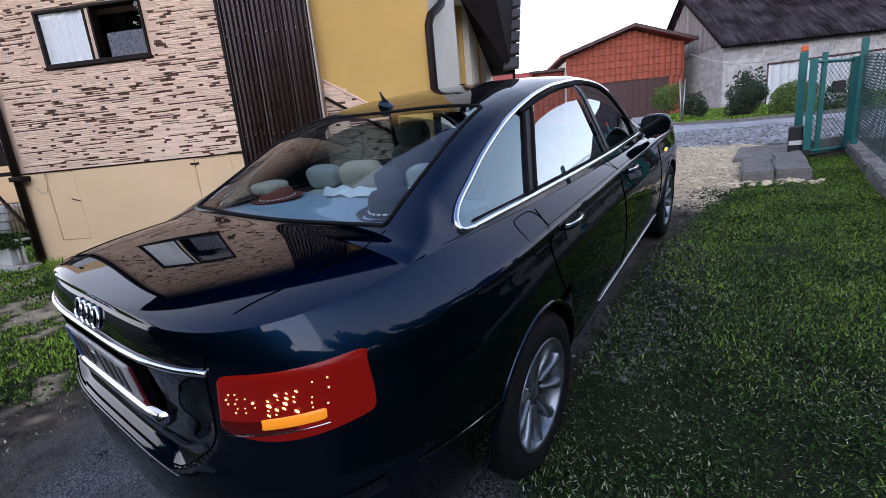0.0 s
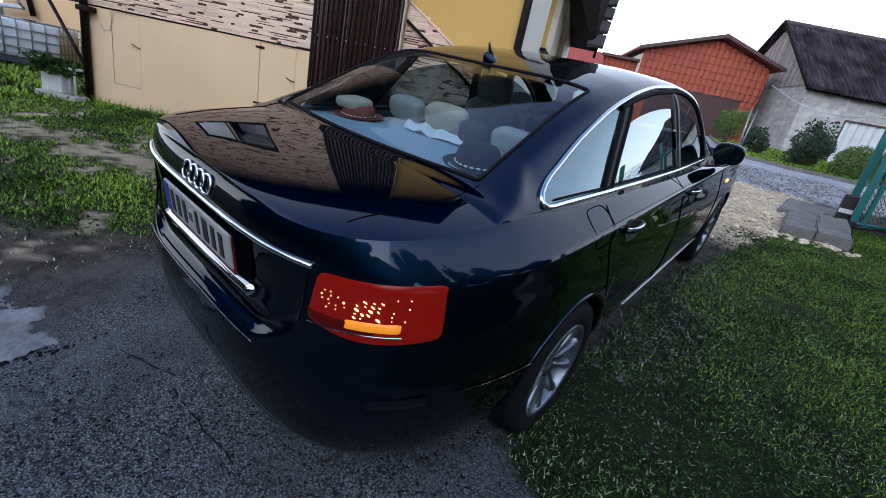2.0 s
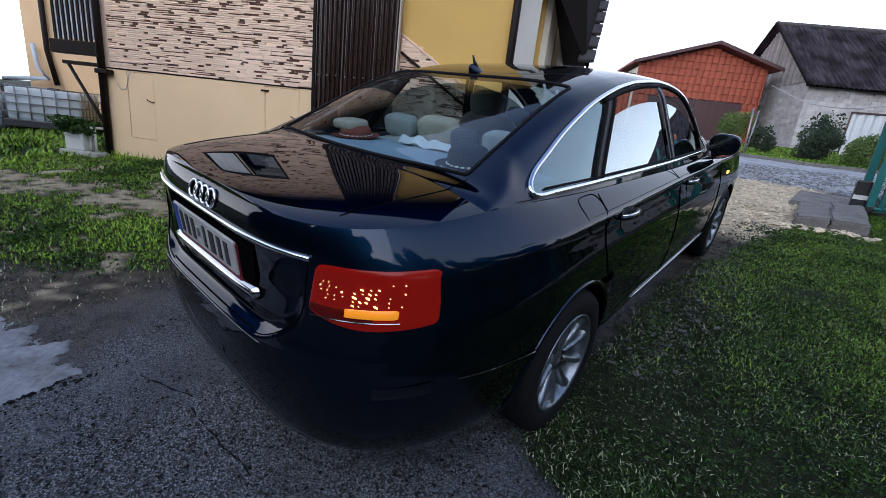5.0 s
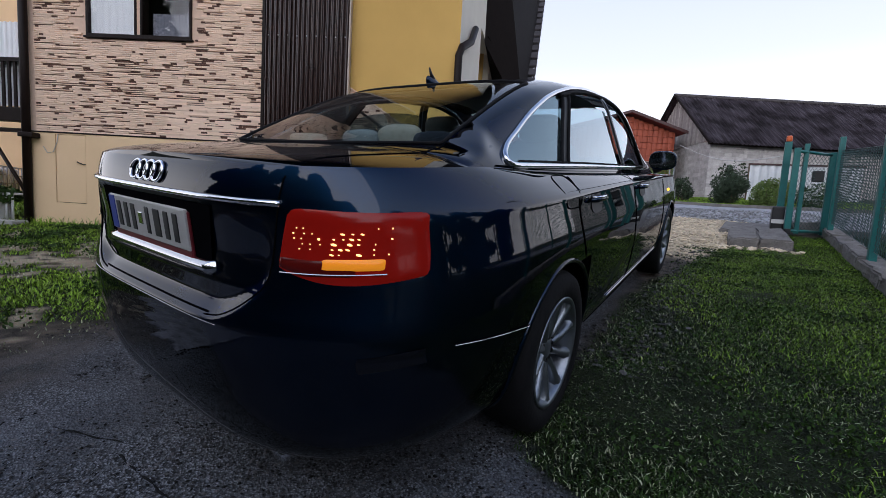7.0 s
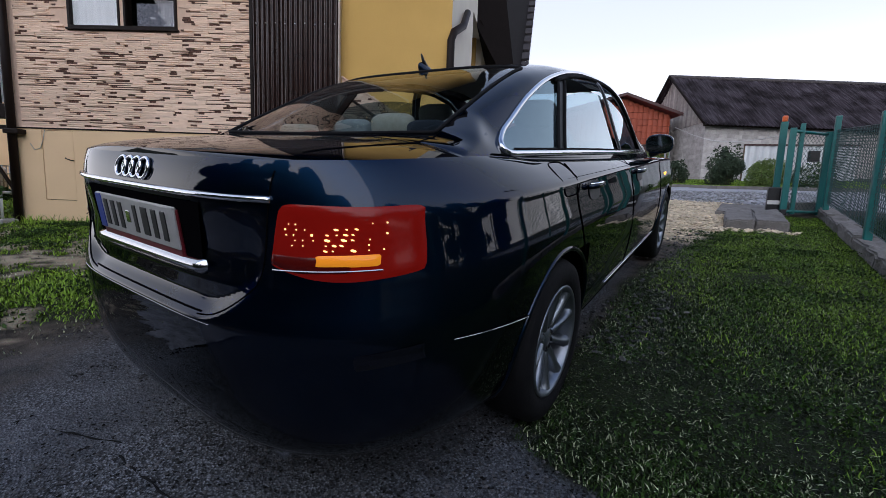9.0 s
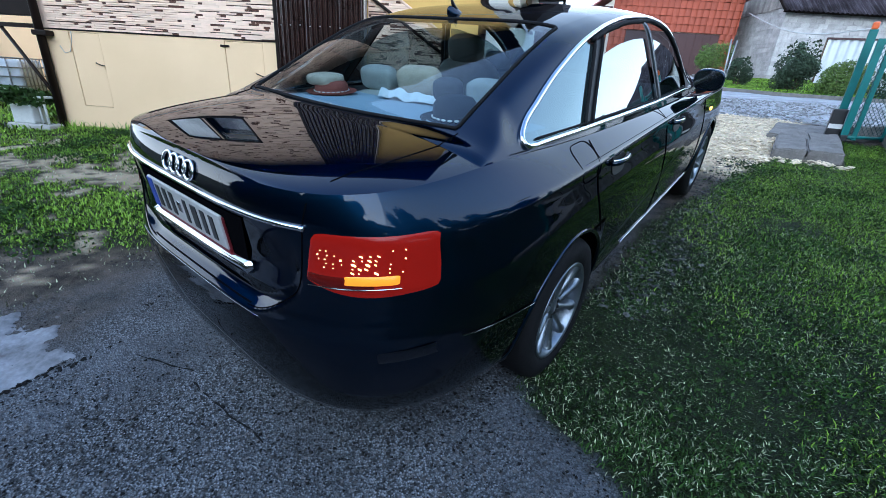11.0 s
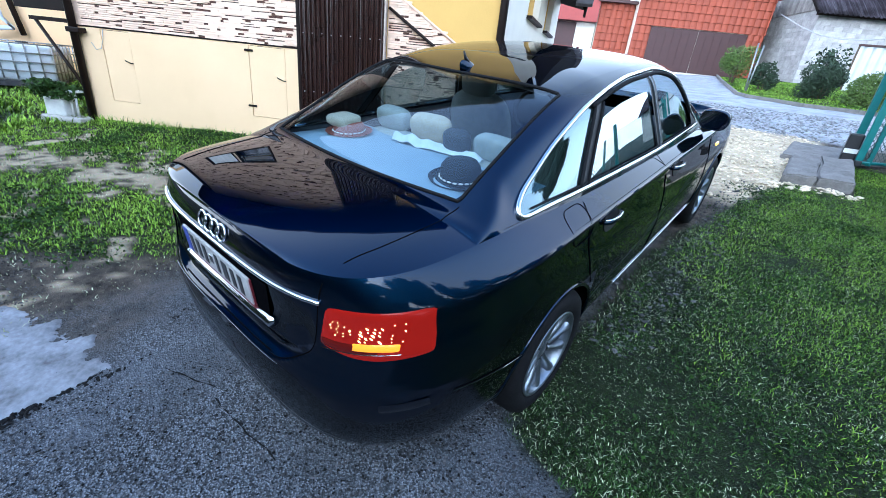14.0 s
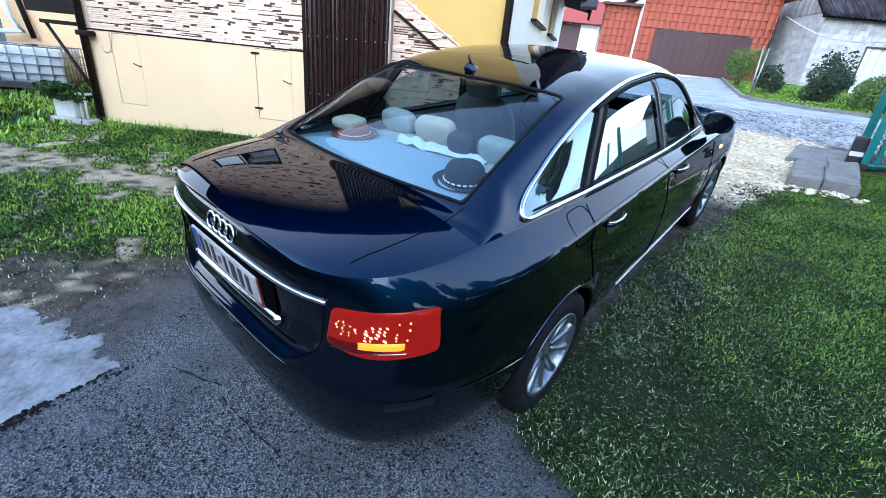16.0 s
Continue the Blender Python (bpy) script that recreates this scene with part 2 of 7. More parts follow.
# dark copy of the lawn grass: the dimness beside the car is in the colour
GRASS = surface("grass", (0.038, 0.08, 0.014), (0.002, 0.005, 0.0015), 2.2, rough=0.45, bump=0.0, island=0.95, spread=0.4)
FLOWER = surface("petal", (0.8, 0.8, 0.8), rough=0.6, bump=0)
CABLE = surface("cable", (0.5, 0.5, 0.5), rough=0.5, bump=0)

for dull in (BROWN_TRIM, SOFFIT, RUBBER, GRASS, LEAF, GRIT, PIT):
    dull.node_tree.nodes["Principled BSDF"].inputs["Specular IOR Level"].default_value = 0.15


def ground_material():
    """Asphalt, with grass soil, pale gravel and grey gravel by the zones of the sheet."""
    m, n, l, p = nodes_of("ground")
    at = n.new("ShaderNodeTexCoord")
    zone = n.new("ShaderNodeVertexColor")
    zone.layer_name = "zone"
    split = n.new("ShaderNodeSeparateColor")
    l.new(zone.outputs["Color"], split.inputs["Color"])

    def noisy(scale, detail, low, high, a, b):
        t, r = n.new("ShaderNodeTexNoise"), n.new("ShaderNodeValToRGB")
        t.inputs["Scale"].default_value, t.inputs["Detail"].default_value, t.inputs["Roughness"].default_value = scale, detail, 0.65
        r.color_ramp.elements[0].position, r.color_ramp.elements[1].position = low, high
        r.color_ramp.elements[0].color, r.color_ramp.elements[1].color = (*a, 1), (*b, 1)
        l.new(at.outputs["Object"], t.inputs["Vector"])
        l.new(t.outputs["Fac"], r.inputs["Fac"])
        return r.outputs["Color"], t.outputs["Fac"]

    def blend(a, b, fac, mode="MIX"):
        x = n.new("ShaderNodeMixRGB")
        x.blend_type = mode
        for k, v in (("Fac", fac), ("Color1", a), ("Color2", b)):
            if isinstance(v, (int, float)):
                x.inputs[k].default_value = v
            else:
                l.new(v, x.inputs[k])
        return x.outputs["Color"]

    grit, grit_h = noisy(110, 4, 0.36, 0.66, (0.003, 0.003, 0.0035), (0.2, 0.22, 0.25))
    patch, _ = noisy(1.6, 9, 0.35, 0.65, (0.012, 0.012, 0.013), (0.12, 0.132, 0.158))
    chip = n.new("ShaderNodeTexVoronoi")
    chip.inputs["Scale"].default_value = 140
    l.new(at.outputs["Object"], chip.inputs["Vector"])
    tone, gap = n.new("ShaderNodeValToRGB"), n.new("ShaderNodeValToRGB")
    tone.color_ramp.elements[0].position, tone.color_ramp.elements[1].position = 0.15, 1.0
    tone.color_ramp.elements[0].color, tone.color_ramp.elements[1].color = (0.015, 0.016, 0.018, 1), (0.36, 0.39, 0.44, 1)
    gap.color_ramp.elements[0].position, gap.color_ramp.elements[1].position = 0.3, 0.75
    gap.color_ramp.elements[0].color, gap.color_ramp.elements[1].color = (1, 1, 1, 1), (0.25, 0.25, 0.25, 1)
    apart = n.new("ShaderNodeSeparateColor")
    l.new(chip.outputs["Color"], apart.inputs["Color"])
    l.new(apart.outputs["Red"], tone.inputs["Fac"])
    l.new(chip.outputs["Distance"], gap.inputs["Fac"])
    chips = blend(tone.outputs["Color"], gap.outputs["Color"], 1.0, "MULTIPLY")
    worn, _ = noisy(1.1, 6, 0.42, 0.6, (0.25, 0.25, 0.25), (0.88, 0.88, 0.88))
    asphalt = blend(chips, blend(patch, grit, 0.45), worn)
    dirt, dirt_h = noisy(9, 9, 0.35, 0.7, (0.01, 0.008, 0.006), (0.11, 0.09, 0.07))
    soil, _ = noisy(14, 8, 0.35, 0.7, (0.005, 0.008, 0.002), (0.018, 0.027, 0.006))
    cell = n.new("ShaderNodeTexVoronoi")
    cell.inputs["Scale"].default_value = 62
    l.new(at.outputs["Object"], cell.inputs["Vector"])
    pale, _ = noisy(2.5, 8, 0.3, 0.7, (0.44, 0.355, 0.23), (0.72, 0.61, 0.44))
    pale = blend(pale, cell.outputs["Color"], 0.18, "SOFT_LIGHT")
    grey, _ = noisy(2.0, 9, 0.3, 0.7, (0.25, 0.257, 0.275), (0.48, 0.49, 0.525))
    grey = blend(grey, cell.outputs["Color"], 0.2, "SOFT_LIGHT")
    c = blend(asphalt, dirt, zone.outputs["Alpha"])
    c = blend(c, pale, split.outputs["Green"])
    c = blend(c, grey, split.outputs["Blue"])
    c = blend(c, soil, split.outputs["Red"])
    l.new(c, p.inputs["Base Color"])
    p.inputs["Roughness"].default_value, p.inputs["Specular IOR Level"].default_value = 0.75, 0.22
    relief = n.new("ShaderNodeBump")
    relief.inputs["Strength"].default_value, relief.inputs["Distance"].default_value = 1.0, 0.02
    l.new(blend(blend(grit_h, cell.outputs["Distance"], 0.5), chip.outputs["Distance"], 0.45), relief.inputs["Height"])
    l.new(relief.outputs["Normal"], p.inputs["Normal"])
    return m


GROUND = ground_material()


# ---------------------------------------------------------------- building helpers
def mesh_from(name, verts, faces, material, smooth=False):
    me = bpy.data.meshes.new(name)
    me.from_pydata([tuple(map(float, v)) for v in verts], [], faces)
    me.materials.append(material)
    if smooth:
        me.polygons.foreach_set("use_smooth", [True] * len(me.polygons))
    me.update()
    return me


def thing(name, label, category, group="", kind="", m=None):
    """An empty that parents the parts of one thing."""
    ob = tagged(new(name), label, category, group, kind)
    if m is not None:
        ob.matrix_world = m
    return ob


def hang(ob, parent, label=""):
    ob.parent = parent
    if label:
        ob["label"] = label
    return ob


def part(name, bm, material, parent=None, label="", smooth=False):
    me = bpy.data.meshes.new(name)
    bm.to_mesh(me)
    bm.free()
    me.materials.append(material)
    if smooth:
        me.polygons.foreach_set("use_smooth", [True] * len(me.polygons))
    ob = new(name, me)
    return hang(ob, parent, label) if parent else ob


def put(name, verts, faces, material, parent=None, label="", smooth=False):
    ob = new(name, mesh_from(name, verts, faces, material, smooth))
    return hang(ob, parent, label) if parent else ob


def box(bm, lo, hi, bevel=0.0, m=None):
    ret = bmesh.ops.create_cube(bm, size=1.0)
    vs = ret["verts"]
    size, mid = [h - l for l, h in zip(lo, hi)], [(h + l) / 2 for l, h in zip(lo, hi)]
    for v in vs:
        v.co = Vector([v.co[k] * size[k] + mid[k] for k in range(3)])
    if bevel:
        es = list({e for v in vs for e in v.link_edges})
        out = bmesh.ops.bevel(bm, geom=es, offset=bevel, segments=2, affect="EDGES", profile=0.5)
        vs = list({v for f in out["faces"] for v in f.verts} | {v for v in vs if v.is_valid})
    if m is not None:
        bmesh.ops.transform(bm, matrix=m, verts=vs)
    return vs


def boxed(name, lo, hi, material, parent=None, label="", bevel=0.0, m=None):
    bm = bmesh.new()
    box(bm, lo, hi, bevel, m)
    return part(name, bm, material, parent, label)


def tube_geometry(points, r, sides=8, closed=False):
    pts = [Vector(p) for p in points]
    k = len(pts)
    verts, faces = [], []
    up = Vector((0, 0, 1))
    last = None
    for a, p in enumerate(pts):
        before, after = pts[(a - 1) % k if closed else max(a - 1, 0)], pts[(a + 1) % k if closed else min(a + 1, k - 1)]
        t = (after - before).normalized()
        side = last if last is not None else t.cross(up if abs(t.z) < 0.95 else Vector((1, 0, 0)))
        side = (side - t * side.dot(t)).normalized()
        last = side
        other = t.cross(side)
        rad = r[a] if isinstance(r, (list, tuple)) else r
        for s in range(sides):
            w = 2 * math.pi * s / sides
            verts.append(p + side * math.cos(w) * rad + other * math.sin(w) * rad)
    for a in range(k if closed else k - 1):
        for s in range(sides):
            b = (a + 1) % k
            faces.append((a * sides + s, a * sides + (s + 1) % sides, b * sides + (s + 1) % sides, b * sides + s))
    if not closed:
        faces += [tuple(range(sides))[::-1], tuple(range((k - 1) * sides, k * sides))]
    return verts, faces


def tube(name, points, r, material, parent=None, label="", sides=8, closed=False):
    v, f = tube_geometry(points, r, sides, closed)
    return put(name, v, f, material, parent, label, smooth=sides > 5)


def lathe(name, profile, material, parent=None, label="", sides=48, axis="x", at=(0, 0, 0)):
    """Turns (radius, along) pairs round an axis."""
    verts, faces = [], []
    for r, a in profile:
        for s in range(sides):
            w = 2 * math.pi * s / sides
            c, d = r * math.cos(w), r * math.sin(w)
            v = (a, c, d) if axis == "x" else (c, d, a)
            verts.append([v[k] + at[k] for k in range(3)])
    for k in range(len(profile) - 1):
        for s in range(sides):
            faces.append((k * sides + s, k * sides + (s + 1) % sides, (k + 1) * sides + (s + 1) % sides, (k + 1) * sides + s))
    return put(name, verts, faces, material, parent, label, smooth=True)


def pchip(table, x):
    """Smooth, monotone curve through (x, value) pairs."""
    xs, ys = np.array([t[0] for t in table], float), np.array([t[1] for t in table], float)
    h, dlt = np.diff(xs), np.diff(ys) / np.diff(xs)
    s = np.zeros(len(xs))
    s[0], s[-1] = dlt[0], dlt[-1]
    for k in range(1, len(xs) - 1):
        if dlt[k - 1] * dlt[k] > 0:
            w1, w2 = 2 * h[k] + h[k - 1], h[k] + 2 * h[k - 1]
            s[k] = (w1 + w2) / (w1 / dlt[k - 1] + w2 / dlt[k])
    x = np.clip(np.asarray(x, float), xs[0], xs[-1])
    i = np.clip(np.searchsorted(xs, x) - 1, 0, len(xs) - 2)
    u = (x - xs[i]) / h[i]
    return ys[i] * (1 + 2 * u) * (1 - u) ** 2 + h[i] * s[i] * u * (1 - u) ** 2 + ys[i + 1] * u * u * (3 - 2 * u) + h[i] * s[i + 1] * u * u * (u - 1)


# ---------------------------------------------------------------- ground
SLOPE = Matrix(((0.99847, 0.0, 0.05536, 0), (0.0073, 0.99128, -0.1316, 0), (-0.05488, 0.1318, 0.98976, 0), (0, 0, 0, 1)))
CAR = SLOPE @ Matrix.Translation((-0.073, 0, 0)) @ Matrix.Rotation(-0.012, 4, "Z")


def ground_z(x, y):
    """The yard climbs ahead of the car and eases off towards the road."""
    f = 0.133 * y - 0.0545 * 1.2 * np.logaddexp(0, (y - 6.3) / 1.2)
    f = f + 0.112 * np.logaddexp(0, -(y + 7) / 1.2) * 1.2
    x = np.clip(x, -7, 8)
    return f - 0.056 * x / (1 + np.exp(np.clip(y - 8, -30, 30)))


def fbm(x, y, s, seed=0.0):
    return np.array([noise.fractal((a * s, b * s, seed), 0.6, 2.0, 4) for a, b in zip(np.ravel(x), np.ravel(y))]).reshape(np.shape(x))


def edge_step(v, soft):
    return np.clip(0.5 + v / soft, 0, 1)


def zones(x, y):
    """Grass, pale gravel, grey gravel, dirt: weights by place."""
    n1, n2, n3 = fbm(x, y, 0.9), fbm(x, y, 3.5, 4.0), fbm(x, y, 11.0, 9.0)
    wob = 0.16 * n1 + 0.07 * n2
    right = np.interp(y, [-6, -1.2, -0.45, -0.33, -0.25, -0.1, 0.85, 1.5, 2.6, 3.1, 4.4, 5.0], [2.4, 1.75, 1.4, 1.2, 0.86, 0.74, 0.8, 0.78, 0.92, 1.0, 1.35, 1.5]) + wob * 0.6
    lawn = edge_step(x - right, 0.12) * edge_step(np.where(x > 2.14, 6.6, 4.95) - y + wob, 0.2) * edge_step(y + 1.6 + 0.5 * (x - 1.0), 0.4)
    left_edge = np.interp(y, [-8, -2.2, -1.4, -0.7, 0.4, 3, 6], [-3.2, -2.7, -2.3, -1.75, -1.65, -1.8, -2.0])
    left = edge_step(left_edge - x + 1.5 * wob, 0.35) * edge_step(6.8 - y, 0.5)
    track = np.exp(-((((x + 3.1) * 0.5 - (y + 0.35) * 0.86 + 0.16) / 0.36) ** 2))
    left = left * (1 - 0.92 * edge_step(track - 0.5 + 0.6 * n1 + 1.1 * n2 + 0.5 * n3, 0.5) * (x < -1.7) * (x > -6.5))
    bed_y = np.interp(x, [-6, -3.0, -2.17, -0.6, -0.2, 1.2, 2.3, 4, 12], [29, 25.5, 21.8, 15.2, 14.5, 13.45, 13.2, 12.9, 11.8])
    bed = edge_step(y - bed_y, 0.15) * (x > -3.6)
    far = edge_step(y - 34, 2.0) + edge_step(-13 - x, 1.0) + edge_step(-9 - y, 1.5) + edge_step(x - 2.75, 0.1) * edge_step(6.6 - y, 0.3)
    grass = np.clip(lawn + left + bed + far, 0, 1)
    pale = edge_step(y - 3.75 - 0.5 * wob + 0.25 * (x - 0.9), 0.5) * edge_step(8.0 + 0.8 * wob - y, 0.25) * edge_step(x + 2.2, 0.4) * edge_step(1.7 - x, 0.2)
    grey = edge_step(y - 8.0 - 0.8 * wob, 0.25)
    bare = edge_step(track - 0.4 + 0.6 * n1 + 0.9 * n2 + 0.6 * n3, 0.4) * (x < -1.7) * (x > -6.5)
    pale = np.maximum(pale, 0.72 * bare * np.clip(0.55 + 1.3 * n2 + 1.6 * n3, 0, 1))
    dirt = np.clip(edge_step(-1.3 - x + 2 * wob, 0.8) + edge_step(x - 0.75, 0.15) * edge_step(y - 0.1, 0.3), 0, 1)
    return grass, pale * (1 - grass), grey * (1 - grass), dirt


def build_ground():
    def axis(stops):
        out = []
        for (a, b, step) in stops:
            out += list(np.arange(a, b, step))
        return np.array(out + [stops[-1][1]])

    xs = axis([(-420, -40, 38), (-40, -14, 2), (-14, -7, 0.35), (-7, 3.2, 0.07), (3.2, 12, 0.5), (12, 40, 4), (40, 420, 38)])
    ys = axis([(-420, -40, 38), (-40, -8, 2), (-8, -3, 0.3), (-3, 9, 0.07), (9, 32, 0.35), (32, 60, 4), (60, 420, 36)])
    X, Y = np.meshgrid(xs, ys)
    g, pl, gr, di = zones(X, Y)
    near = (np.abs(X) < 30) & (np.abs(Y) < 40)
    Z = ground_z(X, Y) + near * (0.012 * fbm(X, Y, 1.3, 2.0) + 0.004 * fbm(X, Y, 9.0, 3.0))
    nx, ny = len(xs), len(ys)
    idx = np.arange(nx * ny).reshape(ny, nx)
    faces = np.stack([idx[:-1, :-1], idx[:-1, 1:], idx[1:, 1:], idx[1:, :-1]], -1).reshape(-1, 4)
    me = bpy.data.meshes.new("ground")
    me.from_pydata(np.stack([X, Y, Z], -1).reshape(-1, 3).tolist(), [], faces.tolist())
    me.materials.append(GROUND)
    col = me.color_attributes.new("zone", "FLOAT_COLOR", "POINT")
    col.data.foreach_set("color", np.stack([g, pl, gr, di], -1).ravel())
    me.polygons.foreach_set("use_smooth", [True] * len(me.polygons))
    return tagged(new("ground", me), "sloping yard of worn asphalt, gravel and patchy grass", "ground", kind="structure")


build_ground()

# brighter copy of the grass, for yard and lawn that lie in more light
LIT_GRASS = surface("yard_grass", (0.26, 0.4, 0.04), (0.045, 0.11, 0.01), 1.6, rough=0.5, bump=0.0, island=0.85, spread=0.35)
# dry blades on the track; on the lawn, a pale colour for glints
DRY_GLINT_GRASS = surface("dry_glint_grass", (0.5, 0.53, 0.36), (0.16, 0.18, 0.1), 3, rough=0.6, bump=0.0, island=0.6)
for blade in (LIT_GRASS, DRY_GLINT_GRASS):
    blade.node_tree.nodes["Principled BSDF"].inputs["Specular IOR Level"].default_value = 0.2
PALE_CAST = surface("pale_cast", (0.5, 0.49, 0.46), (0.3, 0.29, 0.27), 7, rough=0.9, bump=0.4)
DARK_BACKING = surface("dark_board", (0.03, 0.024, 0.02), (0.015, 0.012, 0.01), 3, rough=0.9, bump=0.3)


# ---------------------------------------------------------------- the car (its own frame: x right, y ahead, rear axle at y = 0)
REAR, FRONT, TAIL = 0.31, 2.66, 0.968
TOP_Z = [(-1.0, 1.056), (-0.9, 1.072), (-0.8, 1.083), (-0.7, 1.0905), (-0.5, 1.1), (-0.4, 1.1035), (-0.385, 1.107), (-0.3, 1.146), (-0.2, 1.197), (0, 1.293), (0.15, 1.356), (0.3, 1.408), (0.45, 1.442),
         (0.7, 1.478), (1.1, 1.498), (1.5, 1.49), (1.75, 1.455), (2.0, 1.37), (2.3, 1.21), (2.6, 1.04), (2.72, 1.0), (3.0, 0.965), (3.4, 0.9), (3.7, 0.8), (3.86, 0.7)]
BELT_Z = [(-1.0, 1.046), (-0.8, 1.046), (-0.45, 1.046), (-0.2, 1.036), (0, 1.023), (1.26, 0.985), (2.3, 0.955), (2.7, 0.93), (3.2, 0.88), (3.7, 0.78), (3.86, 0.68)]
# height, half width, rear end, front end, squareness
ROWS = [(0.19, 0.8, -0.9, 3.68, 3.4), (0.24, 0.875, -0.97, 3.76, 3.6), (0.32, 0.92, -1.015, 3.81, 3.7), (0.44, 0.943, -1.04, 3.85, 3.8), (0.56, 0.953, -1.046, 3.86, 3.9),
        (0.64, 0.954, -1.04, 3.86, 4.0), (0.68, 0.952, -1.03, 3.855, 4.0), (0.71, 0.95, -1.02, 3.855, 4.0), (0.76, 0.945, -1.008, 3.85, 4.0), (0.85, 0.926, -1.0, 3.82, 4.0),
        (0.94, 0.905, -1.0, 3.76, 4.0), (0.985, 0.86, -0.995, 3.72, 4.0), (1.02, 0.83, -0.99, 3.7, 4.0)]
BELT_W = [(-1.0, 0.805), (-0.83, 0.803), (-0.5, 0.79), (-0.17, 0.79), (0.3, 0.81), (0.8, 0.823), (1.3, 0.828), (2.0, 0.815), (2.66, 0.79), (3.7, 0.75)]


def belt_half(y):
    y = np.asarray(y, float)
    rear = np.clip((REAR - y) / (REAR + TAIL), 0, 1)
    front = np.clip((y - FRONT) / (3.7 - FRONT), 0, 1)
    return pchip(BELT_W, y) * (1 - rear ** 4.9) ** (1 / 4.9) * (1 - front ** 2.6) ** (1 / 2.6)


def lid_inset(x, z):
    """The boot lid's face lies back from the bumper between the lamps."""
    ax = np.abs(x)
    across = np.clip((0.565 - ax) / 0.045, 0, 1)
    across = across * across * (3 - 2 * across)
    low = np.clip((z - 0.648 - 0.1 * np.clip((ax - 0.35) / 0.19, 0, 1) ** 1.6) / 0.045, 0, 1)
    high = np.clip((0.94 - z) / 0.12, 0, 1)
    fill = np.clip((0.74 - z) / 0.06, 0, 1)
    return across * low * high * (0.012 + 0.02 * fill)


def top_shape(y):
    """How boxed the cross-section is: cabin against bonnet and boot."""
    k = pchip([(-0.46, 0.0), (-0.32, 0.4), (-0.15, 1.0), (2.2, 1.0), (2.6, 0.0)], y)
    return 4.4 - 1.0 * k, 1.0 + 13.0 * k, 0.2 * k


def roof_x(y, z):
    """Half width of the cabin at a height."""
    a, b, lean = top_shape(y)
    zb, zr = pchip(BELT_Z, y), pchip(TOP_Z, y)
    f = np.clip((z - zb) / (zr - zb), 0, 1)
    return belt_half(y) * (1 - lean * f) * (1 - f ** b) ** (1 / a)


def roof_z(x, y):
    """Height of the cabin or boot top at a place: the leaning section solved by a few steps."""
    a, b, lean = top_shape(y)
    zb, zr, w = pchip(BELT_Z, y), pchip(TOP_Z, y), np.maximum(belt_half(y), 1e-4)
    f = np.ones_like(np.asarray(x, float) + np.asarray(y, float))
    for _ in range(12):
        f = 0.5 * f + 0.5 * (1 - np.clip(np.abs(x) / (w * (1 - lean * f)), 0, 1) ** a) ** (1 / b)
    return zb + (zr - zb) * f


def row_at(z):
    return [pchip([(r[0], r[k]) for r in ROWS], z) for k in (1, 2, 3, 4)]


def side_y(x, z):
    """The rear end of the body at a place across and a height."""
    w, yr, _, n = row_at(z)
    return REAR - (REAR - yr) * (1 - np.clip(np.abs(x) / w, 0, 1) ** n) ** (1 / n) + lid_inset(x, z)


def side_x(y, z):
    w, yr, yf, n = row_at(z)
    r = np.clip((REAR - y) / (REAR - yr), 0, 1)
    f = np.clip((y - FRONT) / (yf - FRONT), 0, 1)
    return w * (1 - r ** n) ** (1 / n) * (1 - f ** n) ** (1 / n)


DLO_LOW = [(-0.2, 1.05), (0.3, 1.043), (1.3, 1.022), (2.35, 0.998)]
DLO_TOP = [(-0.2, 1.055), (-0.16, 1.09), (-0.02, 1.162), (0.15, 1.25), (0.34, 1.327), (0.5, 1.37), (0.7, 1.407), (1.0, 1.434), (1.3, 1.438), (1.6, 1.398), (1.85, 1.303), (2.1, 1.17), (2.28, 1.04), (2.34, 1.0)]
# upper edge of the lowered door windows
SASH = [(0.3, 1.19), (0.49, 1.265), (0.65, 1.31), (0.85, 1.337), (1.05, 1.348), (1.3, 1.34), (1.53, 1.306), (1.78, 1.25), (2.1, 1.13), (2.3, 1.03)]


def rear_post(z):
    return 0.305 + 0.75 * (z - 1.043)


def mid_post(z):
    return 1.355 - 0.36 * (z - 1.015)


def in_side_opening(y, z):
    return -0.19 < y < 2.33 and float(pchip(DLO_LOW, y)) < z < float(pchip(DLO_TOP, y))


DOOR_BACK = [(0.27, 0.46), (0.5, 0.36), (0.6, 0.27), (0.66, 0.245), (0.74, 0.21), (0.82, 0.187), (0.9, 0.182), (0.97, 0.225), (1.03, 0.28)]


def car_region(y, z, x):
    """The panel of the lower body that a spot belongs to."""
    ax = abs(x)
    if y < -0.2 and z < 0.655 + 0.1 * min(1.0, max(0.0, (ax - 0.35) / 0.19)) ** 1.6 and z < 0.75 - max(0.0, y + 0.8) * 1.07 + max(0.0, y + 0.657) * 0.93:
        return "rear_bumper"
    if y < -0.5 and ax < 0.555 and z >= 0.65:
        return "boot_lid"
    if y > 3.2 and z < 0.66:
        return "front_bumper"
    back = float(pchip(DOOR_BACK, z))
    if z > 0.27 and back < y < 1.245:
        return "rear_door"
    if z > 0.27 and 1.245 <= y < 2.36:
        return "front_door"
    return "body"


car = thing("car", "black-blue four-door saloon car parked on the sloping drive", "car", m=CAR)


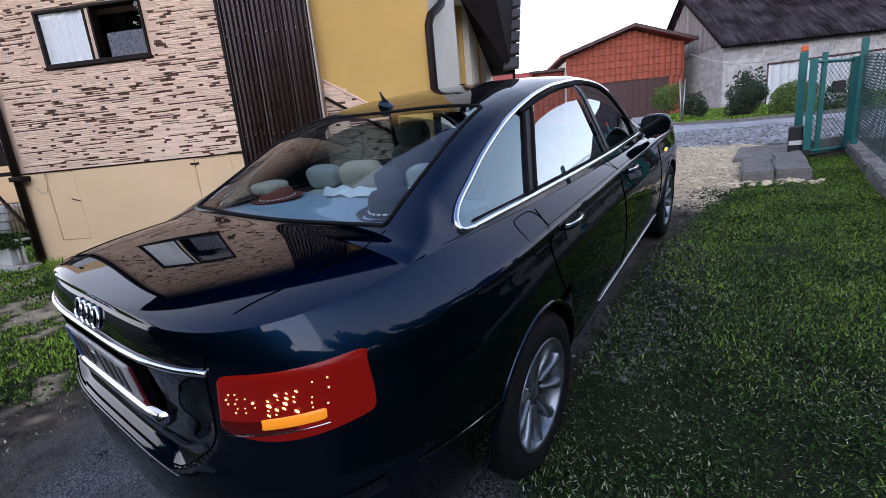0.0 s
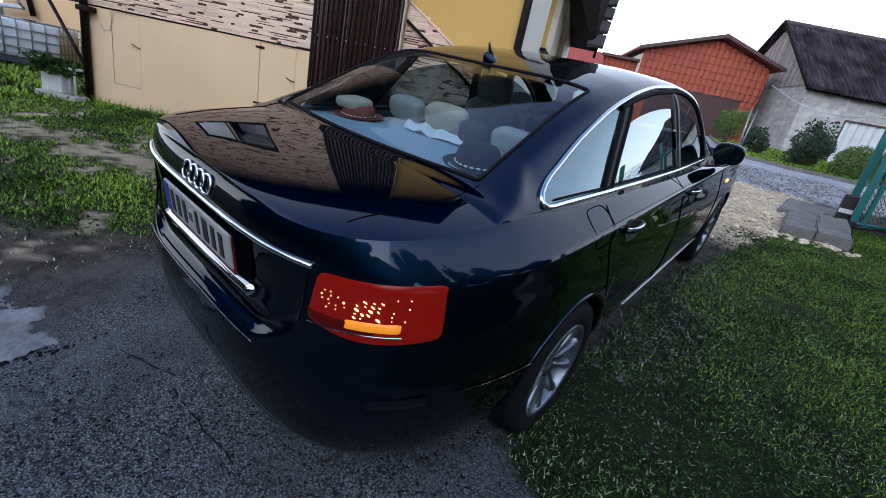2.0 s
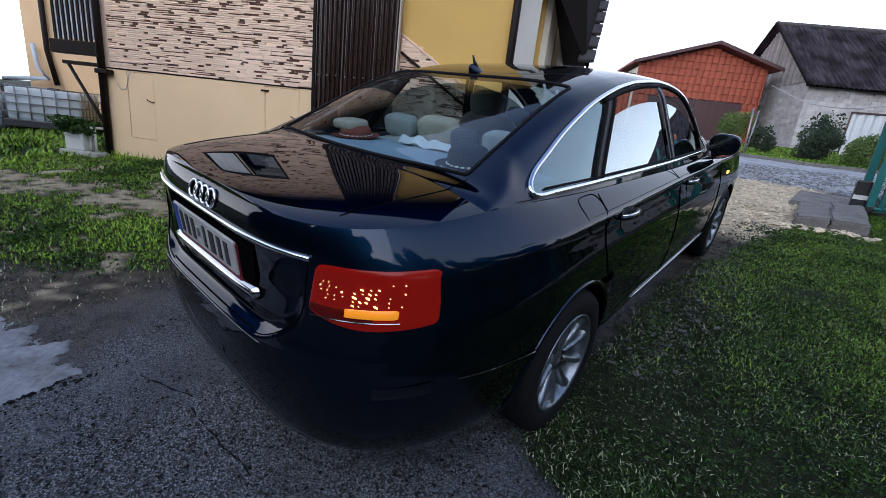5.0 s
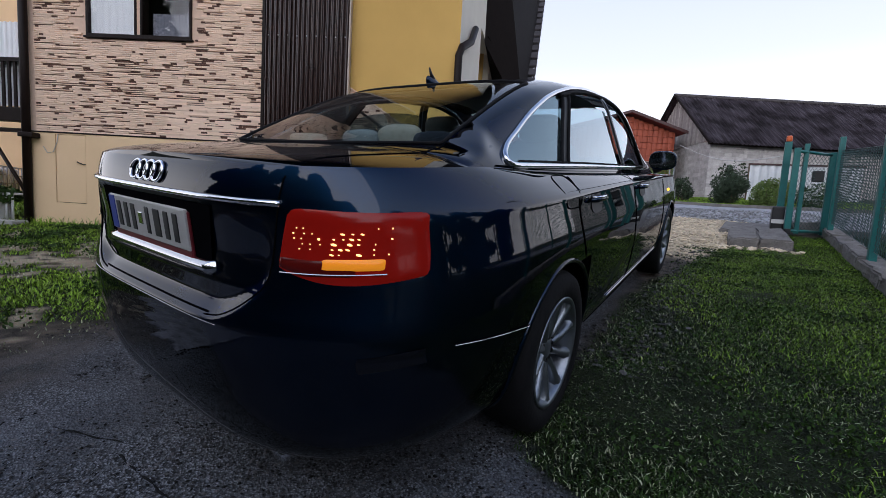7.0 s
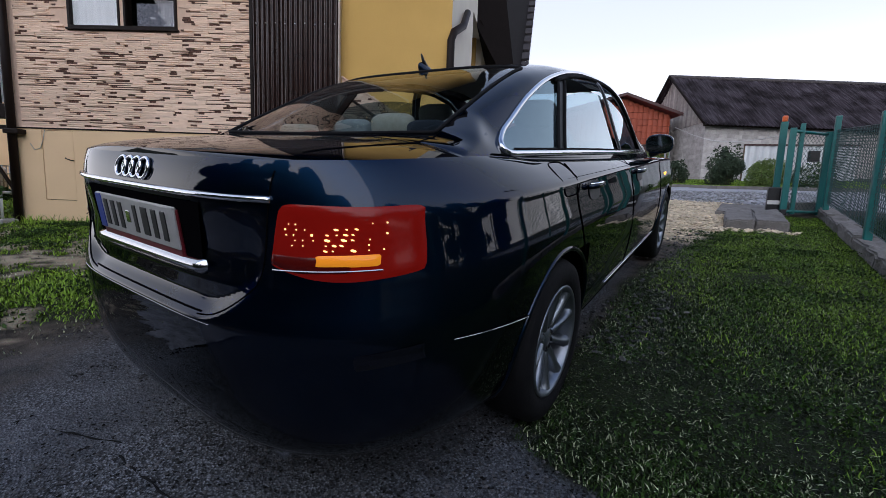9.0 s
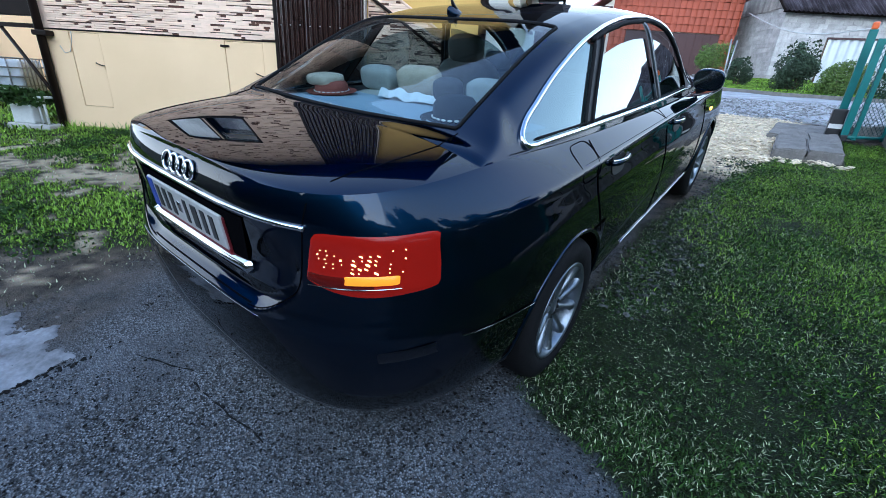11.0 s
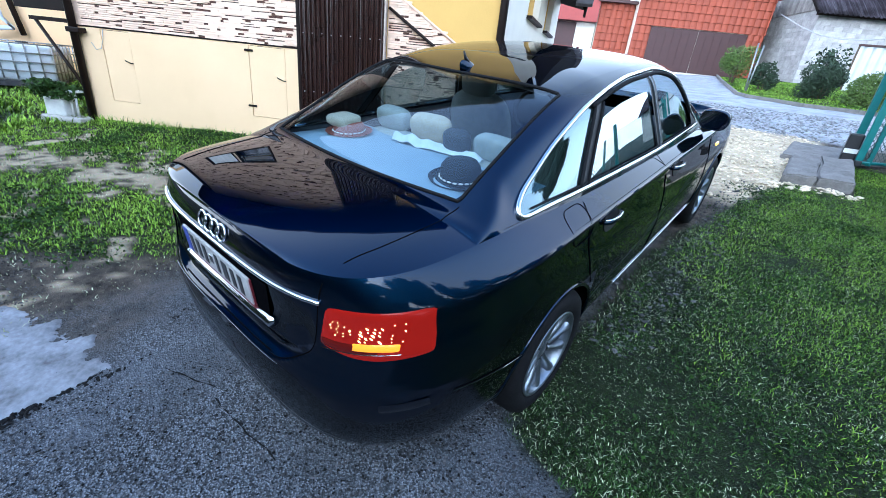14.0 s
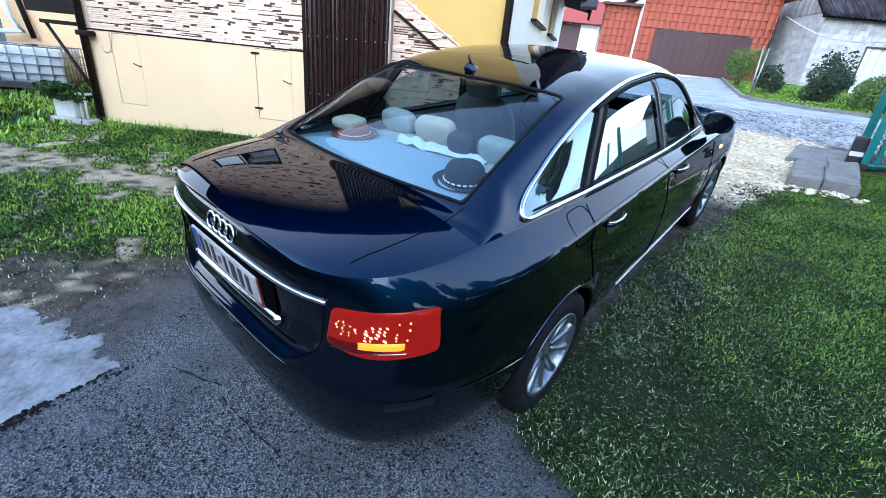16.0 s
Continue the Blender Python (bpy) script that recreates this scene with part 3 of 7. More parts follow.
def smooth_part(name, verts, faces, normals, material, label="", parent=None):
    """Part of a larger surface, which keeps the whole surface's shading."""
    used = sorted({v for f in faces for v in f})
    where = {v: k for k, v in enumerate(used)}
    me = bpy.data.meshes.new(name)
    me.from_pydata([verts[v] for v in used], [], [tuple(where[v] for v in f) for f in faces])
    me.materials.append(material)
    me.polygons.foreach_set("use_smooth", [True] * len(me.polygons))
    me.normals_split_custom_set_from_vertices([tuple(normals[v]) for v in used])
    ob = hang(new(name, me), parent or car, label)
    return ob


def grid_normals(P):
    """Vertex normals of a grid of points."""
    du, dv = np.gradient(P, axis=0), np.gradient(P, axis=1)
    n = np.cross(du, dv)
    return n / np.maximum(np.linalg.norm(n, axis=-1, keepdims=True), 1e-9)


ARCH_Z, ARCH_R, WHEELBASE = 0.335, 0.362, 2.843


def build_lower_body():
    zs = np.concatenate([np.linspace(0.19, 0.6, 24), np.linspace(0.605, 0.78, 46), np.linspace(0.79, 0.96, 14), np.linspace(0.965, 1.02, 9)])
    ths = (np.linspace(0, 1, 90) ** 0.9) * math.pi / 2
    grid = []
    for z in zs:
        w, yr, yf, n = row_at(min(z, 0.94))
        row = [(w * math.sin(t) ** (2 / n), REAR - (REAR - yr) * max(math.cos(t), 0) ** (2 / n)) for t in ths]
        row += [(w, y) for y in np.linspace(REAR, FRONT, 118)[1:-1]]
        row += [(w * max(math.sin(t), 0) ** (2 / n), FRONT + (yf - FRONT) * math.cos(t) ** (2 / n)) for t in np.linspace(math.pi / 2, 0, 46)]
        rise = float(np.clip((z - 0.94) / 0.08, 0, 1))
        pts = []
        for k, (x, y) in enumerate(row):
            if rise > 0:
                t = ths[k] if k < 90 else math.pi / 2
                yb = REAR - (REAR + TAIL) * max(math.cos(t), 0) ** (2 / 4.9) if k < 90 else y
                if k >= len(row) - 46:
                    yb = FRONT + (y - FRONT) * (3.7 - FRONT) / (yf - FRONT)
                xb, zb = float(belt_half(yb)), float(pchip(BELT_Z, yb))
                base = 0.94 - max(0.0, y - 2.4) * 0.05 * 0.44
                x, y = x + (xb - x) * rise ** 1.12, y + (yb - y) * rise ** 1.7
                zz = base + (zb - base) * (1 - (1 - rise) ** 1.1)
            else:
                zz = z - max(0.0, y - 2.4) * 0.05 * max(0, z - 0.5)
                if y < -0.4:
                    y += float(lid_inset(x, z))
            crease = 0.005 * math.exp(-(((z - 0.935) / 0.016) ** 2)) * float(np.clip((y + 0.6) / 0.3, 0, 1))
            pts.append((x + crease, y, zz))
        grid.append(pts)
    half = np.array(grid)                       # level, round, xyz
    for side in (1, -1):
        P = half.copy()
        P[:, :, 0] *= side
        N = grid_normals(P) * side
        L, R = P.shape[:2]
        flat, nor = P.reshape(-1, 3), N.reshape(-1, 3)
        regions = {}
        inside = np.zeros(L * R, bool)
        for cy in (0.0, WHEELBASE):
            dy, dz = flat[:, 1] - cy, flat[:, 2] - ARCH_Z
            r = np.hypot(dy, dz)
            near = (np.abs(flat[:, 0]) > 0.6)
            inside |= near & (r < ARCH_R)
            pull = near & (r >= ARCH_R) & (r < ARCH_R + 0.016)
            flat[pull, 1] = cy + dy[pull] / r[pull] * ARCH_R
            flat[pull, 2] = ARCH_Z + dz[pull] / r[pull] * ARCH_R
        for a in range(L - 1):
            for b in range(R - 1):
                f = (a * R + b, a * R + b + 1, (a + 1) * R + b + 1, (a + 1) * R + b)
                if inside[list(f)].any():
                    continue
                mid = flat[list(f)].mean(0)
                kind = car_region(mid[1], mid[2], mid[0])
                regions.setdefault(kind, []).append(f if side < 0 else f[::-1])
        verts = flat.tolist()
        for kind, faces in regions.items():
            yield side, kind, verts, faces, nor


def merge_sides(gen):
    both = {}
    for side, kind, verts, faces, nor in gen:
        key = kind if kind in ("body", "boot_lid", "rear_bumper", "front_bumper") else (kind, side)
        v, f, n = both.setdefault(key, ([], [], []))
        base = len(v)
        v += verts
        f += [tuple(i + base for i in q) for q in faces]
        n += nor.tolist()
    return both


PANELS = {}
for key, (v, f, n) in merge_sides(build_lower_body()).items():
    name = key if isinstance(key, str) else key[0]
    PANELS[key] = smooth_part(name, v, f, n, PAINT)


def build_top():
    ys = np.concatenate([-TAIL + 0.1 * np.linspace(0, 1, 14) ** 2, np.linspace(-0.86, -0.42, 90), np.linspace(-0.405, 2.7, 230), np.linspace(2.72, 3.69, 60), np.array([3.695, 3.699])])
    levels, turn = np.linspace(0, 0.93, 44), np.linspace(0, 1, 34)[1:]
    rows = []
    for y in ys:
        a, b, lean = (float(q) for q in top_shape(y))
        zb, zr, w = float(pchip(BELT_Z, y)), float(pchip(TOP_Z, y)), float(belt_half(y))
        first = np.arcsin(levels ** (b / 2))
        ths = list(first) + list(first[-1] + (math.pi / 2 - first[-1]) * turn)
        rows.append([(w * (1 - lean * math.sin(t) ** (2 / b)) * max(math.cos(t), 0) ** (2 / a), y, zb + (zr - zb) * math.sin(t) ** (2 / b)) for t in ths])
    half = np.array(rows)
    P = np.concatenate([half, (half * np.array([-1, 1, 1]))[:, ::-1][:, 1:]], 1)
    N = grid_normals(P)
    if N[60, 70, 2] < 0:
        N = -N
    R, C = P.shape[:2]
    flat, nor = P.reshape(-1, 3), N.reshape(-1, 3)
    regions = {}
    for a in range(R - 1):
        for b in range(C - 1):
            f = (a * C + b, a * C + b + 1, (a + 1) * C + b + 1, (a + 1) * C + b)
            x, y, z = flat[list(f)].mean(0)
            ax = abs(x)
            glass_top, glass_low, glass_side = 0.325 + 0.1 * ax * ax, -0.385 + 0.1 * ax * ax, 0.6 - 0.035 * max(0.0, (y + 0.37) / 0.75)
            if y < -0.36 and ax < 0.985 * max(0.0, float(belt_half(y)) - 0.2 * max(0.0, (y + 0.9))) and y > -2:
                kind = "boot_top" if y < glass_low - 0.012 else "paint"
                if glass_low < y:
                    kind = "rear_glass" if ax < glass_side else "paint"
            elif glass_low < y < glass_top and ax < glass_side:
                kind = "rear_glass"
            elif 1.77 + 0.1 * ax * ax < y < 2.56 - 0.35 * ax * ax and ax < 0.6 + 0.12 * (y - 1.8):
                kind = "windscreen"
            elif y >= 2.6:
                kind = "bonnet"
            else:
                kind = "opening" if in_side_opening(y, z) else "paint"
            regions.setdefault(kind, []).append(f[::-1])
    return flat.tolist(), nor, regions


v, n, regions = build_top()
for kind, faces in regions.items():
    if kind == "paint":
        smooth_part("roof", v, faces, n, PAINT)
    elif kind == "boot_top":
        smooth_part("boot_panel", v, faces, n, PAINT, "glossy black-blue boot top")
    elif kind == "bonnet":
        smooth_part("bonnet", v, faces, n, PAINT)
    elif kind == "rear_glass":
        smooth_part("rear_window", v, faces, n, GLASS, "clear sloping rear window")
    elif kind == "windscreen":
        smooth_part("windscreen", v, faces, n, GLASS)


def on_cabin(y, z, side, out=0.004):
    return (side * (float(roof_x(y, z)) + out), y, z + 0.3 * out)


def shoulder(z, zb):
    """How far a height has risen over the rounded shoulder below the belt."""
    return 1 - (1 - min(max((z - 0.94) / (zb - 0.94), 0.0), 1.0)) ** (1 / 1.1)


def on_side(y, z, side, out=0.002):
    x = float(side_x(y, min(z, 0.94)))
    if z > 0.94:
        x += (float(belt_half(y)) - x) * shoulder(z, float(pchip(BELT_Z, y))) ** 1.12
    return (side * (x + out), y, z)


def on_rear(x, z, out=0.002):
    y = float(side_y(x, min(z, 0.94)))
    if z > 0.94:
        yb = min((q for q in np.linspace(-TAIL, -0.5, 60)), key=lambda q: abs(float(belt_half(q)) - abs(x)) if abs(x) > 0.3 else q)
        y += (yb - y) * shoulder(z, 1.046) ** 1.7
    return (x, y - out, z)


def on_top(x, y, out=0.002):
    return (x, y, float(roof_z(x, y)) + out)


def side_pane(name, back, front, low, high, side, material, label="", out=0.0, cols=26, rows=14):
    """A patch of the cabin's side between two slanting edges and two curves."""
    V, F = [], []
    for a in range(rows + 1):
        for b in range(cols + 1):
            z = 1.05
            for _ in range(8):
                y = back(z) + (front(z) - back(z)) * b / cols
                lo = float(pchip(low, y))
                z = lo + max(float(pchip(high, y)) - lo, 0.0) * a / rows
            V.append(on_cabin(y, z, side, out))
    for a in range(rows):
        for b in range(cols):
            q = (a * (cols + 1) + b, a * (cols + 1) + b + 1, (a + 1) * (cols + 1) + b + 1, (a + 1) * (cols + 1) + b)
            F.append(q if side > 0 else q[::-1])
    return put(name, V, F, material, car, label, True)


for side in (1, -1):
    side_pane("quarter_window", lambda z: -0.17, lambda z: rear_post(z) - 0.03, DLO_LOW, DLO_TOP, side, QUARTER_GLASS, "fixed rear quarter window", -0.004)
    side_pane("door_window", lambda z: rear_post(z) + 0.03, lambda z: mid_post(z) - 0.045, DLO_LOW, SASH, side, SIDE_GLASS, "half-lowered door window", -0.01)
    side_pane("door_window", lambda z: mid_post(z) + 0.045, lambda z: 2.28, DLO_LOW, SASH, side, SIDE_GLASS, "half-lowered door window", -0.01)
    side_pane("window_post", lambda z: rear_post(z) - 0.035, lambda z: rear_post(z) + 0.035, DLO_LOW, DLO_TOP, side, BLACK, "black division post", 0.0, 4)
    side_pane("window_post", lambda z: mid_post(z) - 0.05, lambda z: mid_post(z) + 0.05, DLO_LOW, DLO_TOP, side, BLACK, "black middle post", 0.0, 4)

for side in (1, -1):
    # bright trim round the side windows
    low = [on_cabin(y, float(pchip(DLO_LOW, y)) - 0.004, side) for y in np.linspace(-0.13, 2.33, 60)]
    top = [on_cabin(y, float(pchip(DLO_TOP, y)) + 0.004, side) for y in np.linspace(2.33, -0.16, 90)]
    (ya, za), (yb, zb) = top[-1][1:], low[0][1:]
    turn = [(1 - u) ** 2 * np.array((ya, za)) + 2 * u * (1 - u) * np.array((-0.235, 1.047)) + u * u * np.array((yb, zb)) for u in np.linspace(0.08, 0.94, 12)]
    corner = [on_cabin(float(q[0]), max(float(q[1]), float(pchip(BELT_Z, q[0])) + 0.004), side) for q in turn]
    tube("window_trim", top + corner + low, 0.0115, CHROME, car, "bright metal window trim", 8)
    inner = [on_cabin(y, float(pchip(DLO_TOP, y)) - 0.014, side, 0.002) for y in np.linspace(0.48, 2.28, 70)]
    tube("window_seal", inner, 0.012, RUBBER, car, sides=6)
    tube("window_seal", [on_cabin(y, float(pchip(DLO_LOW, y)) + 0.012, side, 0.001) for y in np.linspace(-0.1, 2.3, 50)], 0.005, RUBBER, car, sides=6)
    for off in (-0.036, 0.036):
        tube("window_seal", [on_cabin(rear_post(z) + off, z, side, 0.003) for z in np.linspace(1.045, 1.36, 14)], 0.008, RUBBER, car, sides=6)
    tube("pillar_trim", [on_cabin(mid_post(z) - 0.01, z, side, 0.003) for z in np.linspace(1.02, 1.43, 14)], 0.006, ALLOY, car, sides=6)
    # panel gaps
    door = [on_side(float(pchip(DOOR_BACK, z)), z, side) for z in np.concatenate([np.linspace(1.0, 0.94, 16), np.linspace(0.93, 0.62, 20)])]
    tube("gap_or_crease_shade", door, 0.0021, GAP, car, sides=4)
    tube("gap_or_crease_shade", [on_side(1.245, z, side) for z in np.linspace(0.28, 1.0, 14)], 0.0021, GAP, car, sides=4)
    tube("gap_or_crease_shade", [on_side(2.36 + 0.1 * max(0, 0.5 - z), z, side) for z in np.linspace(0.28, 0.97, 14)], 0.0021, GAP, car, sides=4)
    tube("gap_or_crease_shade", [on_side(y, 0.275, side) for y in np.linspace(0.5, 2.36, 30)], 0.0021, GAP, car, sides=4)
    tube("gap_or_crease_shade", [on_side(y, 0.597 - 0.14 * (y + 0.657), side) for y in np.linspace(-0.657, -0.29, 16)], 0.0026, GAP, car, sides=4)
    # highlight of the painted bumper edge, drawn as a bright metal tube
    tube("bumper_glint", [on_side(y, 0.593 - 0.14 * (y + 0.657), side, 0.003) for y in np.linspace(-0.657, -0.29, 16)], 0.0014, BRUSHED, car, "thin edge of the bumper that catches the light", sides=5)
    # sill strip
    tube("sill_strip", [on_side(y, 0.345, side, 0.004) for y in np.linspace(0.78, 2.4, 30)], 0.004, CHROME, car, "slim bright sill strip", sides=6)
    # wheel arch lips and liners
    for cy in (0.0, WHEELBASE):
        arc = [(cy + ARCH_R * math.cos(w), ARCH_Z + ARCH_R * math.sin(w)) for w in np.linspace(-0.38, math.pi + 0.38, 60)]
        tube("arch_lip", [(side * (float(side_x(y, z)) - 0.004), y, z) for y, z in arc], 0.011, PAINT, car, sides=8)
        vv, ff = [], []
        for y, z in arc:
            vv += [(side * (float(side_x(y, z)) - 0.006), y, z), (side * 0.52, y, z)]
        for k in range(len(arc) - 1):
            ff.append((2 * k, 2 * k + 1, 2 * k + 3, 2 * k + 2))
        back = [(side * 0.52, cy, ARCH_Z)]
        vv += back
        ff += [(2 * k + 1, len(vv) - 1, 2 * k + 3) for k in range(len(arc) - 1)]
        put("wheel_well", vv, ff, GAP, car)

# waist crease: its shade line is drawn as a thin black tube, no gap there
for side in (1, -1):
    tube("gap_or_crease_shade", [on_side(y, 0.948, side, 0.001) for y in np.linspace(-0.4, 2.3, 90)], 0.0016, GAP, car, sides=4)

# fuel flap, on the right flank
flap = []
for k in range(40):
    w = 2 * math.pi * k / 40
    u, q = math.copysign(abs(math.cos(w)) ** 0.45, math.cos(w)), math.copysign(abs(math.sin(w)) ** 0.45, math.sin(w))
    flap.append((0.13 + 0.09 * u + 0.012 * q, 0.947 + 0.06 * q))
tube("fuel_flap_gap", [on_side(y, z, 1) for y, z in flap], 0.002, GAP, car, "round-cornered fuel flap outline", sides=4, closed=True)


def door_handle(y, side):
    bm_v, bm_f = tube_geometry([on_side(y - 0.095, 0.9, side, 0.006), on_side(y - 0.07, 0.903, side, 0.024), on_side(y, 0.905, side, 0.032), on_side(y + 0.07, 0.903, side, 0.024), on_side(y + 0.095, 0.9, side, 0.006)], [0.009, 0.012, 0.013, 0.012, 0.009], 8)
    key = ("rear_door", side) if y < 1.2 else ("front_door", side)
    handle = put("door_handle", bm_v, bm_f, PAINT, car, "body-coloured door handle", True)
    put("handle_strip", *tube_geometry([on_side(y - 0.09, 0.912, side, 0.012), on_side(y - 0.06, 0.914, side, 0.033), on_side(y, 0.915, side, 0.041), on_side(y + 0.06, 0.914, side, 0.033), on_side(y + 0.09, 0.912, side, 0.012)], 0.0055, 6), CHROME, handle, "chrome strip", True)
    cup_v, cup_f = [], []
    for k in range(24):
        w = 2 * math.pi * k / 24
        cup_v.append(on_side(y + 0.085 * math.copysign(abs(math.cos(w)) ** 0.7, math.cos(w)), 0.885 + 0.045 * math.copysign(abs(math.sin(w)) ** 0.7, math.sin(w)), side, 0.003))
    cup_v.append(on_side(y, 0.885, side, 0.0015))
    cup_f = [(k, (k + 1) % 24, 24) if side < 0 else ((k + 1) % 24, k, 24) for k in range(24)]
    put("handle_cup", cup_v, cup_f, BLACK, car)


for side in (1, -1):
    for y in (0.42, 1.47):
        door_handle(y, side)


def door_mirror(side):
    shell = bmesh.new()
    bmesh.ops.create_uvsphere(shell, u_segments=28, v_segments=16, radius=1.0)
    for q in shell.verts:
        x, y, z = q.co
        s = lambda a, e: math.copysign(abs(a) ** e, a)  # noqa: E731
        y2 = max(y, -0.35)
        q.co = ((0.91 + 0.1 * s(x, 0.7)) * side, 2.26 + 0.115 * y2, 1.063 + 0.074 * s(z, 0.72))
    ob = part("mirror_housing", shell, PAINT, car, "rounded body-coloured door mirror", True)
    plate = [((0.91 + 0.09 * math.copysign(abs(math.cos(w)) ** 0.6, math.cos(w))) * side, 2.26 - 0.115 * 0.35 - 0.003, 1.063 + 0.062 * math.copysign(abs(math.sin(w)) ** 0.6, math.sin(w))) for w in np.linspace(0, 2 * math.pi, 33)[:-1]]
    put("mirror_glass", plate, [tuple(range(32)) if side > 0 else tuple(range(32))[::-1]], CHROME, ob, "mirror glass")
    tube("mirror_arm", [(0.85 * side, 2.27, 0.98), (0.89 * side, 2.265, 1.0), (0.91 * side, 2.26, 1.02)], 0.028, BLACK, ob)
    put("mirror_corner", [(side * (float(roof_x(y, z)) + 0.008), y, z) for y, z in ((2.13, 1.0), (2.33, 1.0), (2.15, 1.1))], [(0, 1, 2) if side > 0 else (0, 2, 1)], BLACK, car)


for side in (1, -1):
    door_mirror(side)
    boxed("side_repeater", (-0.018, -0.035, -0.012), (0.008, 0.035, 0.012), SIGNAL, car, "lit amber side repeater", 0.006, Matrix.Translation(on_side(2.63, 0.815, side, -0.002)))

# roof aerial fin
fin = bmesh.new()
bmesh.ops.create_uvsphere(fin, u_segments=20, v_segments=12, radius=1.0)
for q in fin.verts:
    h = max(q.co.z, 0)
    q.co = (q.co.x * 0.032 * (1 - 0.75 * h), 0.42 + q.co.y * 0.06 - 0.045 * h, 1.425 + h * 0.045)
part("aerial_base", fin, PAINT, car, "dark shark-fin aerial", True)
tube("aerial_rod", [(0, 0.41, 1.455), (0, 0.385, 1.48), (0, 0.37, 1.51)], [0.011, 0.008, 0.004], BLACK, car, sides=8)

# rear window seal and boot-lid gap
seal = [on_top(x, -0.39 + 0.1 * x * x, 0.001) for x in np.linspace(-0.6, 0.6, 40)]
edge_r = [on_top(0.605 - 0.035 * max(0, (y + 0.37) / 0.75), y, 0.001) for y in np.linspace(-0.34, 0.35, 30)]
head = [on_top(x, 0.327 + 0.1 * x * x, 0.001) for x in np.linspace(0.56, -0.56, 40)]
edge_l = [(-x, y, z) for x, y, z in edge_r[::-1]]
tube("rear_window_seal", seal + edge_r + head + edge_l, 0.007, RUBBER, car, sides=6, closed=True)
lid_line = [on_top(float(pchip([(-0.92, 0.576), (-0.82, 0.583), (-0.72, 0.6), (-0.6, 0.612), (-0.45, 0.62), (-0.37, 0.622)], y)), y, 0.0005) for y in np.linspace(-0.37, -0.845, 40)]
lid_line += [on_rear(float(pchip([(0.657, 0.34), (0.662, 0.38), (0.68, 0.43), (0.704, 0.47), (0.735, 0.51), (0.76, 0.535), (0.8, 0.55), (0.9, 0.566), (1.03, 0.576)], z)), z, 0.0008) for z in np.concatenate([np.linspace(1.02, 0.94, 20), np.linspace(0.93, 0.657, 50)])]
for side in (1, -1):
    tube("boot_gap", [(side * x, y, z) for x, y, z in lid_line], 0.0021, GAP, car, sides=4)
tube("boot_gap", [on_rear(x, 0.662, -0.002) for x in np.linspace(-0.35, 0.35, 30)], 0.004, GAP, car, sides=4)
# the step's shine is a metal tube laid on the painted bumper
tube("step_glint", [on_rear(x, 0.642, 0.0) for x in np.linspace(-0.5, 0.4, 50)], 0.0018, DARK_CHROME, car, "thin bright edge of the bumper step", sides=6)

# bright strip above the number plate
strip = [on_rear(x, 0.96, 0.003) for x in np.linspace(-0.578, 0.578, 60)]
tube("boot_strip", strip, 0.0085, CHROME, car, "bright strip across the boot lid", sides=8)

# plate recess (its shade laid on as a flat black sheet), ledge, plate
recess = np.linspace(-0.36, 0.36, 25)
vv = [on_rear(x, 0.94, 0.003) for x in recess] + [on_rear(0.93 * x, 0.785, 0.003) for x in recess]
k = len(recess)
ff = [(a, a + 1, k + a + 1, k + a) for a in range(k - 1)]
put("plate_recess", vv, ff, GAP, car, "dark number plate recess")
ledge_v = []
for x in np.linspace(-0.3, 0.35, 25):
    y = float(side_y(x, 0.77))
    ledge_v += [(x, y + 0.0, 0.792), (x, y - 0.022, 0.783), (x, y - 0.02, 0.762), (x, y + 0.002, 0.754)]
ledge_f = [(4 * a + b, 4 * a + b + 1, 4 * a + 4 + b + 1, 4 * a + 4 + b) for a in range(24) for b in range(3)] + [(0, 1, 2, 3)[::-1], tuple(96 + q for q in range(4))]
put("grip_ledge", ledge_v, ledge_f, BRUSHED, car, "bright-edged grip ledge under the plate", True)

plate = boxed("number_plate", (-0.26, -0.005, -0.057), (0.26, 0.005, 0.057), PLATE, car, "white number plate in a red-brown holder", 0.004)
plate.matrix_local = pose(0, -1.006, 0.863, 2, 0, 0)
boxed("plate_holder", (-0.262, 0.0, -0.08), (0.262, 0.01, 0.05), PLATE_HOLDER, plate, "", 0.004)
boxed("country_band", (-0.256, -0.0075, -0.053), (-0.216, -0.0045, 0.053), BLUE_BAND, plate)
for x, w in ((-0.185, 0.036), (-0.132, 0.036), (-0.079, 0.036), (0.022, 0.03), (0.085, 0.05), (0.145, 0.036), (0.2, 0.036)):
    boxed("plate_bar", (x - w * 0.4, -0.0075, -0.04), (x + w * 0.4, -0.0045, 0.04), PLATE_INK, plate, "", 0.002)
boxed("plate_seal", (-0.04, -0.008, -0.016), (-0.012, -0.0045, 0.02), CHROME, plate, "", 0.002)

# four linked rings as plain shapes
badge = thing("badge", "", "", m=None)
badge.name = "badge_rings"
badge.parent = car
for k in range(4):
    cx = (k - 1.5) * 0.049
    pts = [on_rear(cx + 0.031 * math.cos(w), 1.008 + 0.027 * math.sin(w), 0.005) for w in np.linspace(0, 2 * math.pi, 41)[:-1]]
    tube("ring", pts, 0.005, CHROME, badge, "chrome ring", sides=8, closed=True)


